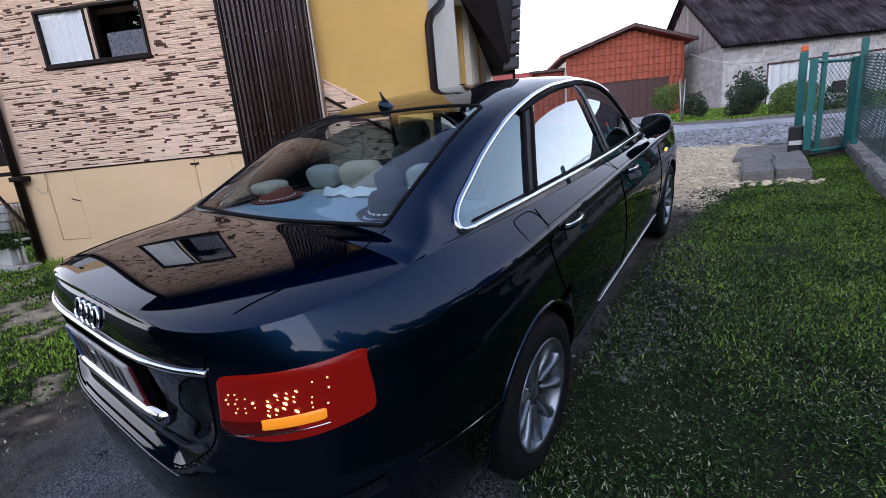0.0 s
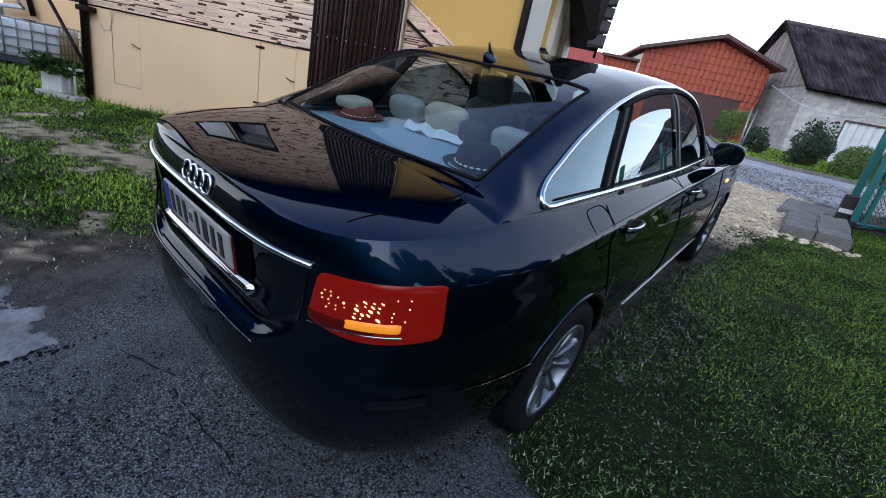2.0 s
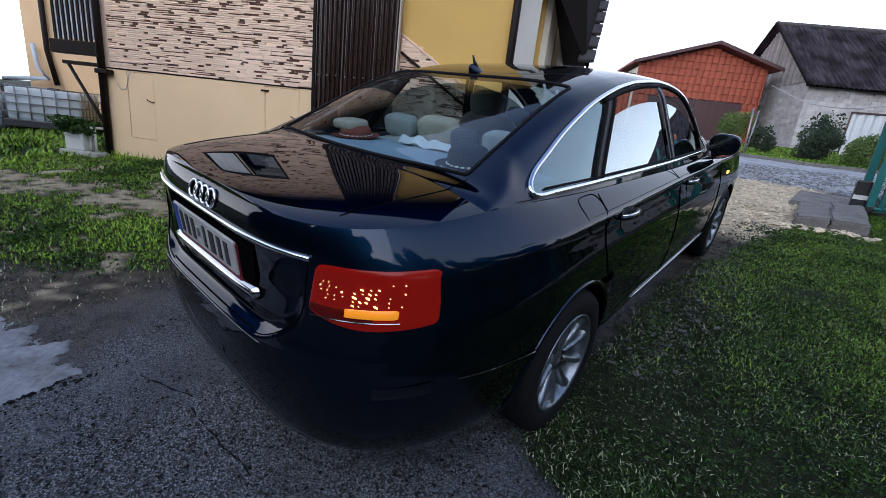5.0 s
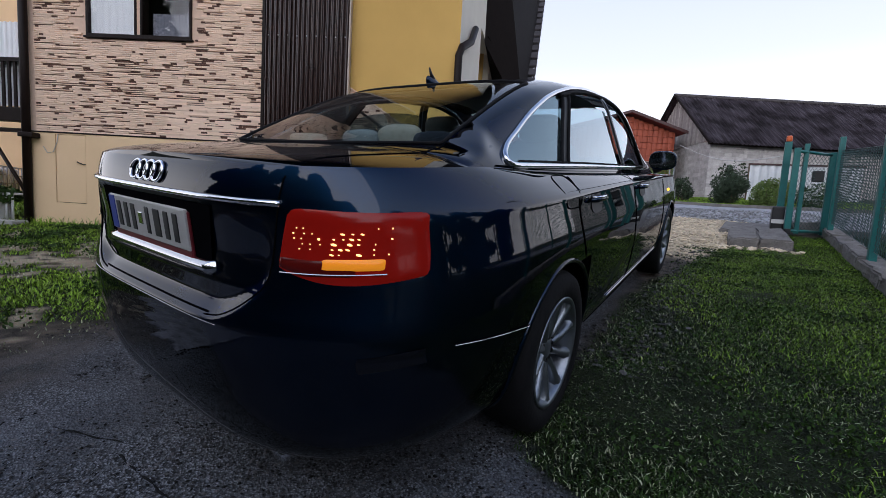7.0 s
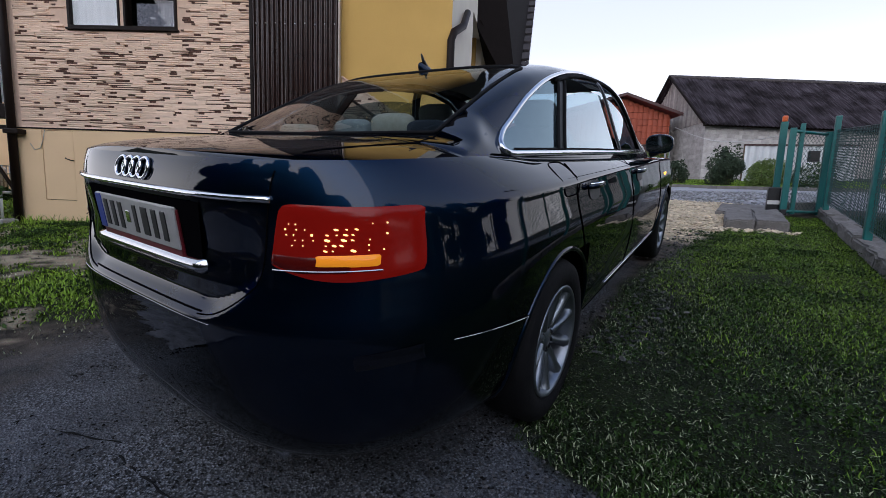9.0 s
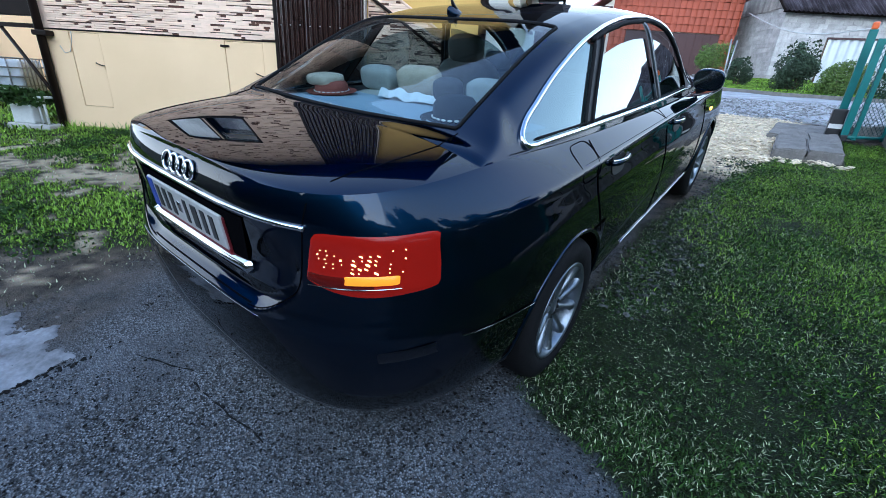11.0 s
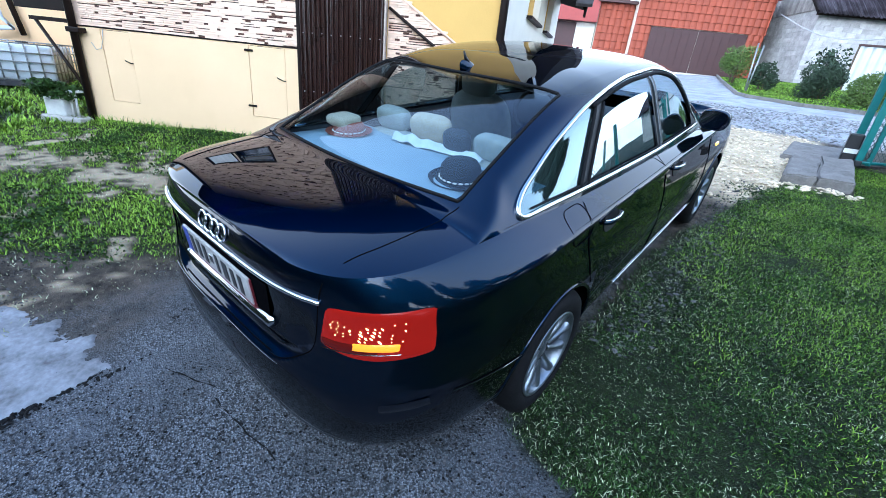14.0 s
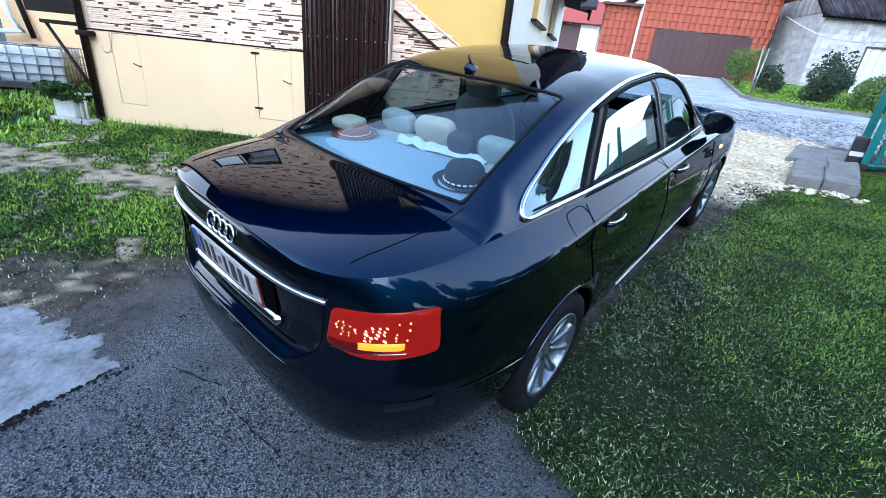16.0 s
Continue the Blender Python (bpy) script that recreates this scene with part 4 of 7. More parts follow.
def lens_patch(name, s0, s1, z0, z1, side, material, parent, label="", out=0.007, rows=14, cols=36, bend=None):
    """A patch that follows the rear corner. s runs from 0 (inner edge) to 1 (outer edge on the flank)."""
    V, F = [], []
    rim = 2
    for a in range(rows + 1):
        for b in range(cols + 1):
            u, t = b / cols, a / rows
            s = s0 + (s1 - s0) * u
            zlo, zhi = (z0(s) if callable(z0) else z0), (z1(s) if callable(z1) else z1)
            z = zlo + (zhi - zlo) * t
            x = 0.566 + (0.82 + 0.027 * (0.96 - z) / 0.178 - 0.566) * s + (0.022 * (z - 0.83) / 0.12 * (1 - s))
            lift = out * (1 - (2 * u - 1) ** 16) * (1 - (2 * t - 1) ** 12) - 0.004
            y = float(side_y(x, min(z, 0.94))) + (0.35 + 2.0 * s ** 2.5) * max(0.0, z - 0.94)
            nx, ny = math.sin(0.2 + 0.95 * s), -math.cos(0.2 + 0.95 * s)
            V.append((side * (x + nx * lift), y + ny * lift, z))
    for a in range(rows):
        for b in range(cols):
            q = (a * (cols + 1) + b, a * (cols + 1) + b + 1, (a + 1) * (cols + 1) + b + 1, (a + 1) * (cols + 1) + b)
            F.append(q if side > 0 else q[::-1])
    return put(name, V, F, material, parent, label, True)


def lamp_low(s):
    return 0.806 - 0.024 * s - 0.026 * math.sin(math.pi * s)


def lamp_high(s):
    return 0.972 - 0.012 * s - 0.003 * math.sin(math.pi * s)


for side in (1, -1):
    lamp = lens_patch("tail_lamp", 0, 1, lamp_low, lamp_high, side, RED_LENS, car, "large lit red tail lamp wrapping the corner")
    lens_patch("lower_lens", 0.02, 0.62, lambda s: max(0.788, lamp_low(s) + 0.008), lambda s: 0.843, side, DARK_LENS, lamp, "smoked red lower lens", out=0.0105, rows=4)
    lens_patch("indicator", 0.36, 0.77, 0.806, 0.843, side, AMBER, lamp, "amber indicator lens", out=0.0125, rows=4)
    rng = random.Random(5)
    # lamps in short level rows: a loose group inside, a dense one in the middle, a few outside
    spots = []
    for z in (0.849, 0.861, 0.873, 0.885, 0.897, 0.909):
        spots += [(q + rng.uniform(-0.012, 0.012), z, 1.2) for q in (0.13, 0.2, 0.27, 0.34) if rng.random() < 0.55]
        spots += [(q + rng.uniform(-0.01, 0.01), z, 3.2) for q in (0.44, 0.5, 0.56, 0.62) if rng.random() < (0.85 if z < 0.9 else 0.3)]
        spots += [(q + rng.uniform(-0.012, 0.012), z, 1.2) for q in (0.72, 0.8) if rng.random() < 0.4]
    for s, z, long in spots:
        x = 0.566 + 0.262 * s + 0.022 * (z - 0.83) / 0.12 * (1 - s)
        bm = bmesh.new()
        bmesh.ops.create_icosphere(bm, subdivisions=1, radius=1.0)
        size = 0.0014 + 0.002 * rng.random() ** 2
        bmesh.ops.scale(bm, vec=(size * rng.uniform(0.9, 1.1) * long, size, size), verts=bm.verts)
        bmesh.ops.translate(bm, verts=bm.verts, vec=(side * (x + 0.004), float(side_y(x, z)) - 0.005, z))
        part("led", bm, LED, lamp)
    rim = [0.566 + 0.28 * q for q in np.linspace(0.05, 0.77, 20)]
    tube("lens_rib", [(side * (x + 0.003), float(side_y(x, 0.803)) - 0.007, 0.803) for x in rim], 0.0018, DARK_CHROME, lamp, "thin pale rib along the smoked lens", sides=5)
    # bumper reflector
    V, F = [], []
    for a in range(5):
        for b in range(17):
            u, t = b / 16, a / 4
            x = 0.755 + 0.095 * u
            z = 0.562 + 0.042 * t + 0.006 * u
            y = float(side_y(x, z))
            V.append((side * (x + 0.004 * u), y - 0.006 * (1 - (2 * t - 1) ** 6), z))
    for a in range(4):
        for b in range(16):
            q = (a * 17 + b, a * 17 + b + 1, (a + 1) * 17 + b + 1, (a + 1) * 17 + b)
            F.append(q if side > 0 else q[::-1])
    put("reflector", V, F, REFLECTOR, car, "dark slim bumper reflector", True)

# bumper underside and floor
boxed("underbody", (-0.62, -0.7, 0.18), (0.62, 3.4, 0.3), GAP, car, "", 0.05)
tube("exhaust_pipe", [(0.42, -0.7, 0.2), (0.43, -0.86, 0.195), (0.435, -0.9, 0.185)], 0.024, CHROME, car, sides=14)


def wheel(cy, side):
    hub = (side * 0.84, cy, 0.327)
    w = thing("wheel", "", "")
    w.parent = car
    w.matrix_local = Matrix.Translation(hub) @ (Matrix.Identity(4) if side > 0 else Matrix.Rotation(math.pi, 4, "Z"))
    lathe("tyre", [(0.215, -0.1), (0.27, -0.11), (0.312, -0.098), (0.325, -0.075), (0.327, 0.0), (0.325, 0.075), (0.312, 0.1), (0.285, 0.112), (0.25, 0.112), (0.222, 0.1), (0.214, 0.09)], RUBBER, w, "worn black tyre", 64)
    rim = lathe("rim", [(0.2, -0.1), (0.2, 0.03), (0.212, 0.085), (0.222, 0.1), (0.224, 0.105), (0.216, 0.108), (0.207, 0.1), (0.2, 0.07), (0.198, 0.02)], ALLOY, w, "silver ten-spoke alloy rim", 64)
    lathe("brake_disc", [(0.02, 0.0), (0.15, 0.0), (0.15, -0.02), (0.02, -0.02)], surface_disc, w, "", 40)
    lathe("rim_barrel", [(0.198, 0.02), (0.19, -0.02), (0.03, -0.03)], BLACK, w, "", 40)
    spokes = 10
    for k in range(spokes):
        a0 = 2 * math.pi * k / spokes + 0.2
        V, F = [], []
        outline = [(0.052, 0.3), (0.075, 0.24), (0.105, 0.165), (0.14, 0.125), (0.17, 0.118), (0.195, 0.15), (0.21, 0.2)]
        for r, half in outline:
            lift = 0.058 + 0.042 * (r / 0.21) ** 0.8
            for sgn, low in ((-1, 0.016), (-0.45, 0.0), (0.45, 0.0), (1, 0.016)):
                t = a0 + sgn * half * (0.75 if r > 0.09 else 1.0)
                V.append((lift - low, r * math.cos(t), r * math.sin(t)))
        m = len(outline)
        for i in range(m - 1):
            for j in range(3):
                F.append((4 * i + j, 4 * i + 4 + j, 4 * i + 5 + j, 4 * i + 1 + j))
            for j, off in ((0, 1), (3, -1)):
                base = len(V)
                V += [(V[4 * i + j][0] - 0.035, *V[4 * i + j][1:]), (V[4 * i + 4 + j][0] - 0.035, *V[4 * i + 4 + j][1:])]
                F.append((4 * i + j, base, base + 1, 4 * i + 4 + j) if j == 0 else (4 * i + j, 4 * i + 4 + j, base + 1, base))
        put("spoke", V, F, ALLOY, rim, "", True)
    lathe("hub_cap", [(0.0, 0.07), (0.03, 0.07), (0.038, 0.064), (0.058, 0.06), (0.062, 0.04)], ALLOY, rim, "", 28)
    for k in range(5):
        a0 = 2 * math.pi * k / 5
        boxed("wheel_bolt", (0.05, -0.008, -0.008), (0.066, 0.008, 0.008), BLACK, rim, "", 0.003, Matrix.Translation((0, 0.047 * math.cos(a0), 0.047 * math.sin(a0))))


surface_disc = surface("brake_steel", (0.3, 0.3, 0.3), rough=0.4, metal=0.8, bump=0)
for cy in (0.0, WHEELBASE):
    for side in (1, -1):
        wheel(cy, side)

# cabin
V, F = [], []
xs, ys = np.linspace(-0.66, 0.66, 24), np.linspace(-0.36, 0.16, 12)
for y in ys:
    for x in xs:
        V.append((x, y - 0.0 + 0.06 * (x / 0.66) ** 2, 1.078 - 0.03 * (y + 0.34) / 0.5 - 0.02 * (abs(x) / 0.66) ** 4))
F = [(a * 24 + b, a * 24 + b + 1, (a + 1) * 24 + b + 1, (a + 1) * 24 + b) for a in range(11) for b in range(23)]
put("parcel_shelf", V, F, SHELF, car, "pale grey-blue parcel shelf", True)
boxed("cabin_floor", (-0.74, -0.3, 0.3), (0.74, 2.5, 0.36), CABIN, car)
for side in (1, -1):
    vv = []
    for y in np.linspace(-0.3, 2.4, 28):
        vv += [(side * 0.74, y, 0.33), (side * (float(belt_half(y)) - 0.05), y, float(pchip(BELT_Z, y)) - 0.005), (side * (float(belt_half(y)) - 0.0), y, float(pchip(BELT_Z, y)) + 0.01)]
    put("door_card", vv, [(3 * a + b, 3 * a + 3 + b, 3 * a + 4 + b, 3 * a + 1 + b) for a in range(27) for b in range(2)], CABIN, car, "", True)
vv = []
for y in np.linspace(0.36, 1.75, 20):
    for x in np.linspace(-0.5, 0.5, 12):
        vv.append((x, y, float(roof_z(x, y)) - 0.03))
put("headlining", vv, [(a * 12 + b, a * 12 + b + 1, a * 12 + 13 + b, a * 12 + 12 + b) for a in range(19) for b in range(11)], HEADLINER, car, "", True)
bm = bmesh.new()
box(bm, (-0.7, 2.0, 0.75), (0.7, 2.45, 0.98), 0.06)
part("dashboard", bm, CABIN, car, "", True)
tube("steering_wheel", [(-0.37 + 0.185 * math.cos(w), 1.86 + 0.05 * math.sin(w), 0.93 + 0.17 * math.sin(w)) for w in np.linspace(0, 2 * math.pi, 33)[:-1]], 0.016, BLACK, car, "", 8, True)
boxed("rear_mirror", (-0.12, 1.66, 1.3), (0.12, 1.69, 1.36), BLACK, car, "", 0.015)


def cushion(bm, centre, size, turn=0.0, lean=0.0):
    ret = bmesh.ops.create_uvsphere(bm, u_segments=20, v_segments=14, radius=1.0)
    m = Matrix.Translation(centre) @ Matrix.Rotation(turn, 4, "Z") @ Matrix.Rotation(lean, 4, "X")
    for q in ret["verts"]:
        c = [math.copysign(abs(q.co[k]) ** 0.55, q.co[k]) * size[k] for k in range(3)]
        q.co = m @ Vector(c)


for side in (1, -1):
    for y0, tall in ((1.12, 1.0),):
        seat = bmesh.new()
        cushion(seat, (0.37 * side, y0 + 0.3, 0.55), (0.25, 0.27, 0.09))
        part("front_seat_base", seat, CABIN, car, "", True)
        back = bmesh.new()
        cushion(back, (0.37 * side, y0 - 0.02, 0.86), (0.255, 0.08, 0.33), 0, radians(12))
        part("front_seat_back", back, CLOTH, car, "grey-beige cloth seat cover", True)
        rest = bmesh.new()
        cushion(rest, (0.37 * side, y0 - 0.1, 1.235), (0.13, 0.055, 0.085), 0, radians(8))
        part("front_head_rest", rest, CLOTH, car, "grey-beige cloth head rest", True)
    rest = bmesh.new()
    cushion(rest, (0.36 * side, 0.22, 1.125), (0.12, 0.05, 0.062), 0, radians(10))
    part("rear_head_rest", rest, CLOTH, car, "", True)
rest = bmesh.new()
cushion(rest, (0.14, 0.19, 1.115), (0.075, 0.045, 0.06), 0, radians(10))
part("middle_head_rest", rest, CABIN, car, "dark middle head rest", True)
back = bmesh.new()
cushion(back, (0, 0.24, 0.82), (0.66, 0.08, 0.26), 0, radians(14))
part("rear_seat_back", back, CLOTH, car, "grey-beige cloth rear seat", True)


# things on the parcel shelf
def hat(name, label, place, crown, brim, material, band, tall=1.0):
    m = CAR @ Matrix.Translation(place) @ Matrix.Diagonal((1, 1, tall, 1))
    h = thing(name, label, "hat", m=m)
    lathe("brim", [(crown * 0.9, 0.012), (brim * 0.8, 0.006), (brim * 0.97, 0.016), (brim, 0.022), (brim * 0.96, 0.012), (brim * 0.8, 0.0), (0.02, 0.0)], material, h, "", 40, "z")
    lathe("crown", [(crown, 0.008), (crown * 1.02, 0.05), (crown * 0.97, 0.085), (crown * 0.8, 0.11), (crown * 0.4, 0.122), (0.0, 0.124)], material, h, "", 40, "z")
    for k in range(22):
        w = 2 * math.pi * k / 22
        bm = bmesh.new()
        bmesh.ops.create_icosphere(bm, subdivisions=1, radius=1.0)
        bmesh.ops.scale(bm, vec=(0.011, 0.005, 0.006), verts=bm.verts)
        bmesh.ops.transform(bm, matrix=Matrix.Translation((crown * 1.03 * math.cos(w), crown * 1.03 * math.sin(w), 0.026)) @ Matrix.Rotation(w + math.pi / 2, 4, "Z"), verts=bm.verts)
        part("shell", bm, band, h)
    return h


hat("felt_hat", "black felt hat with a white shell band on the parcel shelf", (0.405, -0.1, 1.062), 0.088, 0.14, FELT, SHELLS, 0.82)
hat("red_hat", "red-brown hat with a pale crown on the parcel shelf", (-0.47, -0.02, 1.06), 0.085, 0.13, RED_FELT, SHELLS, 0.55)
pad = bmesh.new()
cushion(pad, (-0.5, -0.03, 1.125), (0.085, 0.08, 0.03))
ob = part("straw_cap", pad, STRAW, None, "", True)
tagged(ob, "pale woven cap lying on the red-brown hat", "cap")
ob.matrix_world = CAR
pad = bmesh.new()
cushion(pad, (-0.05, 0.2, 1.14), (0.12, 0.05, 0.07), 0.2, 0.3)
ob = tagged(part("cushion", pad, STRAW, None, "", True), "pale patterned cushion on the rear seat", "cushion")
ob.matrix_world = CAR
V, F = [], []
for a in range(9):
    for b in range(41):
        x, y = -0.22 + 0.55 * b / 40, 0.1 + 0.075 * a / 8
        V.append((x, y + 0.03 * math.sin(7 * x), 1.062 + 0.028 * noise.noise((x * 14, y * 20, 1)) + 0.03 * math.sin(math.pi * a / 8)))
F = [(a * 41 + b, a * 41 + b + 1, (a + 1) * 41 + b + 1, (a + 1) * 41 + b) for a in range(8) for b in range(40)]
ob = tagged(put("folded_cloth", V, F, LINEN, None, "", True), "crumpled white cloth along the rear seat top", "cloth")
ob.matrix_world = CAR


# ---------------------------------------------------------------- the house (its own frame: x along the front, y into the house)
HOUSE = Matrix.Rotation(radians(31), 4, "Z")
FACE = 3.0


def housed(ob):
    ob.matrix_world = HOUSE
    return ob


def wall_with_holes(name, x0, x1, z0, z1, y0, y1, holes, material, parent=None):
    """A thick wall as one mesh; holes are (x0, x1, z0, z1) and go through it."""
    xs = sorted({x0, x1, *(h[0] for h in holes), *(h[1] for h in holes)})
    zs = sorted({z0, z1, *(h[2] for h in holes), *(h[3] for h in holes)})
    V, F, at = [], [], {}

    def vert(x, y, z):
        key = (round(x, 4), round(y, 4), round(z, 4))
        if key not in at:
            at[key] = len(V)
            V.append(key)
        return at[key]

    def solid(a, b):
        if not (0 <= a < len(xs) - 1 and 0 <= b < len(zs) - 1):
            return False
        mx, mz = (xs[a] + xs[a + 1]) / 2, (zs[b] + zs[b + 1]) / 2
        return not any(h[0] < mx < h[1] and h[2] < mz < h[3] for h in holes)

    for a in range(len(xs) - 1):
        for b in range(len(zs) - 1):
            if not solid(a, b):
                continue
            xa, xb, za, zb = xs[a], xs[a + 1], zs[b], zs[b + 1]
            F.append((vert(xa, y0, za), vert(xb, y0, za), vert(xb, y0, zb), vert(xa, y0, zb)))
            F.append((vert(xa, y1, zb), vert(xb, y1, zb), vert(xb, y1, za), vert(xa, y1, za)))
            if not solid(a - 1, b):
                F.append((vert(xa, y0, zb), vert(xa, y1, zb), vert(xa, y1, za), vert(xa, y0, za)))
            if not solid(a + 1, b):
                F.append((vert(xb, y0, za), vert(xb, y1, za), vert(xb, y1, zb), vert(xb, y0, zb)))
            if not solid(a, b - 1):
                F.append((vert(xa, y0, za), vert(xa, y1, za), vert(xb, y1, za), vert(xb, y0, za)))
            if not solid(a, b + 1):
                F.append((vert(xa, y0, zb), vert(xb, y0, zb), vert(xb, y1, zb), vert(xa, y1, zb)))
    return put(name, V, F, material, parent)


WIN = (-4.5, -3.15, 2.685, 3.3)
house_front = housed(tagged(wall_with_holes("wall_front", -5.33, -2.2, 1.49, 4.6, FACE + 0.012, FACE + 0.34, [WIN], JOINT), "house wall clad in pale pink and brown stone strips", "wall", kind="structure"))
plinth = housed(tagged(wall_with_holes("wall_plinth", -5.33, -2.2, -0.4, 1.49, FACE, FACE + 0.34, [(-4.95, -4.54, 0.6, 1.465), (-2.91, -2.43, 0.63, 1.465)], CREAM), "cream rendered basement wall with two flush hatches", "wall", kind="structure"))
yellow = housed(tagged(wall_with_holes("wall_yellow", -2.2, 0.13, -0.4, 4.6, FACE + 0.03, FACE + 0.36, [], YELLOW), "plain yellow rendered house wall", "wall", kind="structure"))
housed(tagged(boxed("trim", (-5.3, FACE - 0.006, 1.478), (-2.2, FACE + 0.02, 1.494), BROWN_TRIM), "thin dark drip edge under the stone strips", "trim", kind="structure"))
housed(tagged(boxed("baseboard", (-5.33, FACE - 0.03, -0.2), (-2.2, FACE - 0.002, 0.3), CONCRETE), "low concrete footing along the house", "footing", kind="structure"))


def hatch(x0, x1, z0, z1, handle_side):
    h = thing("hatch", "flush cream-painted hatch in the basement wall", "hatch", m=HOUSE)
    boxed("leaf", (x0 + 0.006, FACE + 0.004, z0 + 0.006), (x1 - 0.006, FACE + 0.05, z1 - 0.004), CREAM, h, "", 0.004)
    boxed("backing", (x0, FACE + 0.055, z0), (x1, FACE + 0.08, z1), GAP, h)
    hx = x1 - 0.02 if handle_side > 0 else x0 + 0.02
    ox = x0 + 0.01 if handle_side > 0 else x1 - 0.01
    tube("handle", [(hx - 0.09, FACE - 0.004, 1.13), (hx - 0.08, FACE - 0.02, 1.125), (hx, FACE - 0.022, 1.1), (hx + 0.02, FACE - 0.004, 1.1)], 0.006, BROWN_TRIM, h)
    return h


hatch(-4.95, -4.54, 0.6, 1.465, 1)
second = hatch(-2.91, -2.43, 0.63, 1.465, 1)
for z in (0.76, 1.41):
    boxed("hinge", (-2.96, FACE - 0.012, z - 0.012), (-2.85, FACE + 0.004, z + 0.012), BROWN_TRIM, second, "dark strap hinge", 0.003)
tube("wall_cable", [(-5.1, FACE - 0.006, 1.3), (-5.05, FACE - 0.006, 1.22), (-4.97, FACE - 0.006, 1.24), (-4.92, FACE - 0.006, 1.36), (-4.9, FACE - 0.006, 1.47)], 0.004, CABLE, plinth)

# window in the clad wall
window = thing("window_1", "brown-framed two-light window with white lace curtains", "window", kind="structure", m=HOUSE)
x0, x1, z0, z1 = WIN
for lo, hi in (((x0, z0), (x1, z0 + 0.03)), ((x0, z1 - 0.03), (x1, z1)), ((x0, z0 + 0.03), (x0 + 0.035, z1 - 0.03)), ((x1 - 0.025, z0 + 0.03), (x1, z1 - 0.03)), ((-3.875, z0 + 0.03), (-3.85, z1 - 0.03)), ((-3.8, z0 + 0.03), (-3.775, z1 - 0.03))):
    boxed("window_frame", (lo[0], FACE - 0.015, lo[1]), (hi[0], FACE + 0.1, hi[1]), BROWN_TRIM, window, "", 0.004)
boxed("pier", (-3.85, FACE + 0.0, z0 + 0.03), (-3.8, FACE + 0.1, z1 - 0.03), JOINT, window, "pale pier between the two lights")
for a, b in ((x0 + 0.035, -3.875), (-3.775, x1 - 0.025)):
    put("pane", [(a, FACE + 0.004, z0 + 0.04), (b, FACE + 0.004, z0 + 0.04), (b, FACE + 0.004, z1 - 0.04), (a, FACE + 0.004, z1 - 0.04)], [(0, 1, 2, 3)], CLEAR_GLASS, window).visible_shadow = False


def curtain(a, b, low, top, material, name):
    V, F = [], []
    cols = 60
    for k in range(cols + 1):
        x = a + (b - a) * k / cols
        y = FACE + 0.03 + 0.004 * math.sin(k * 0.55) + 0.002 * math.sin(k * 1.3)
        V += [(x, y, low + 0.02 * abs(math.sin(k * 0.5))), (x, y, top)]
    F = [(2 * k, 2 * k + 2, 2 * k + 3, 2 * k + 1) for k in range(cols)]
    put(name, V, F, material, window, "", True)


curtain(x0 + 0.03, -3.86, z0 - 0.02, z1, CURTAIN, "white_curtain")
curtain(-3.66, x1 - 0.02, z0 + 0.02, z0 + 0.3, surface("lace", (0.34, 0.35, 0.4), (0.02, 0.02, 0.03), 50, rough=0.95, bump=0.3, bump_scale=90), "lace_curtain")
boxed("room_back", (x0 - 0.2, FACE + 0.9, z0 - 0.3), (x1 + 0.2, FACE + 0.95, z1 + 0.3), DARK_ROOM, window)
housed(tagged(boxed("window_sill", (x0 - 0.02, FACE - 0.03, z0 - 0.025), (x1 + 0.02, FACE + 0.05, z0 - 0.002), BROWN_TRIM, None, "", 0.004), "brown window sill", "sill", kind="structure"))


def strip_mesh(length, high, deep, seed):
    rng = random.Random(seed)
    bm = bmesh.new()
    box(bm, (0, -deep, 0), (length, 0, high))
    for q in bm.verts:
        if q.co.y < -deep / 2:
            q.co += Vector((rng.uniform(-0.004, 0.004), rng.uniform(-0.003, 0.003), rng.uniform(-0.002, 0.002)))
    me = bpy.data.meshes.new("stone_strip")
    bm.to_mesh(me)
    bm.free()
    return me


def clad(x0, x1, z0, z1, holes, limit=None, y=FACE + 0.012, seed=3):
    """Ledge-stone strips in courses; returns places of light and dark strips."""
    rng = random.Random(seed)
    out = []
    z = z0
    while z < z1 - 0.01:
        h = 0.024
        x = x0 - rng.uniform(0, 0.12)
        while x < x1:
            pick = rng.random()
            # short dark stones, long thin dark layers under a pale strip, pale strips
            length = rng.uniform(0.04, 0.1) if pick < 0.24 else rng.uniform(0.12, 0.34) if pick < 0.4 else rng.uniform(0.1, 0.32)
            a, b = max(x, x0), min(x + length, x1)
            x += length
            if b - a < 0.015:
                continue
            mid = (a + b) / 2
            if any(hx0 < b and a < hx1 and hz0 < z + h and z < hz1 for hx0, hx1, hz0, hz1 in holes):
                continue
            if limit and z + h / 2 > limit(mid):
                continue
            if pick < 0.24:
                out.append((a, b - 0.002, z + 0.001, z + h * 0.95, rng.uniform(0.003, 0.008), True))
            else:
                low = z + (h * rng.uniform(0.35, 0.5) if pick < 0.4 else 0.0)
                if low > z:
                    out.append((a, b - 0.001, z, low - 0.001, rng.uniform(0.003, 0.006), True))
                out.append((a, b - 0.001, low, z + h * 0.97, rng.uniform(0.011, 0.014), False))
        z += h
    return out


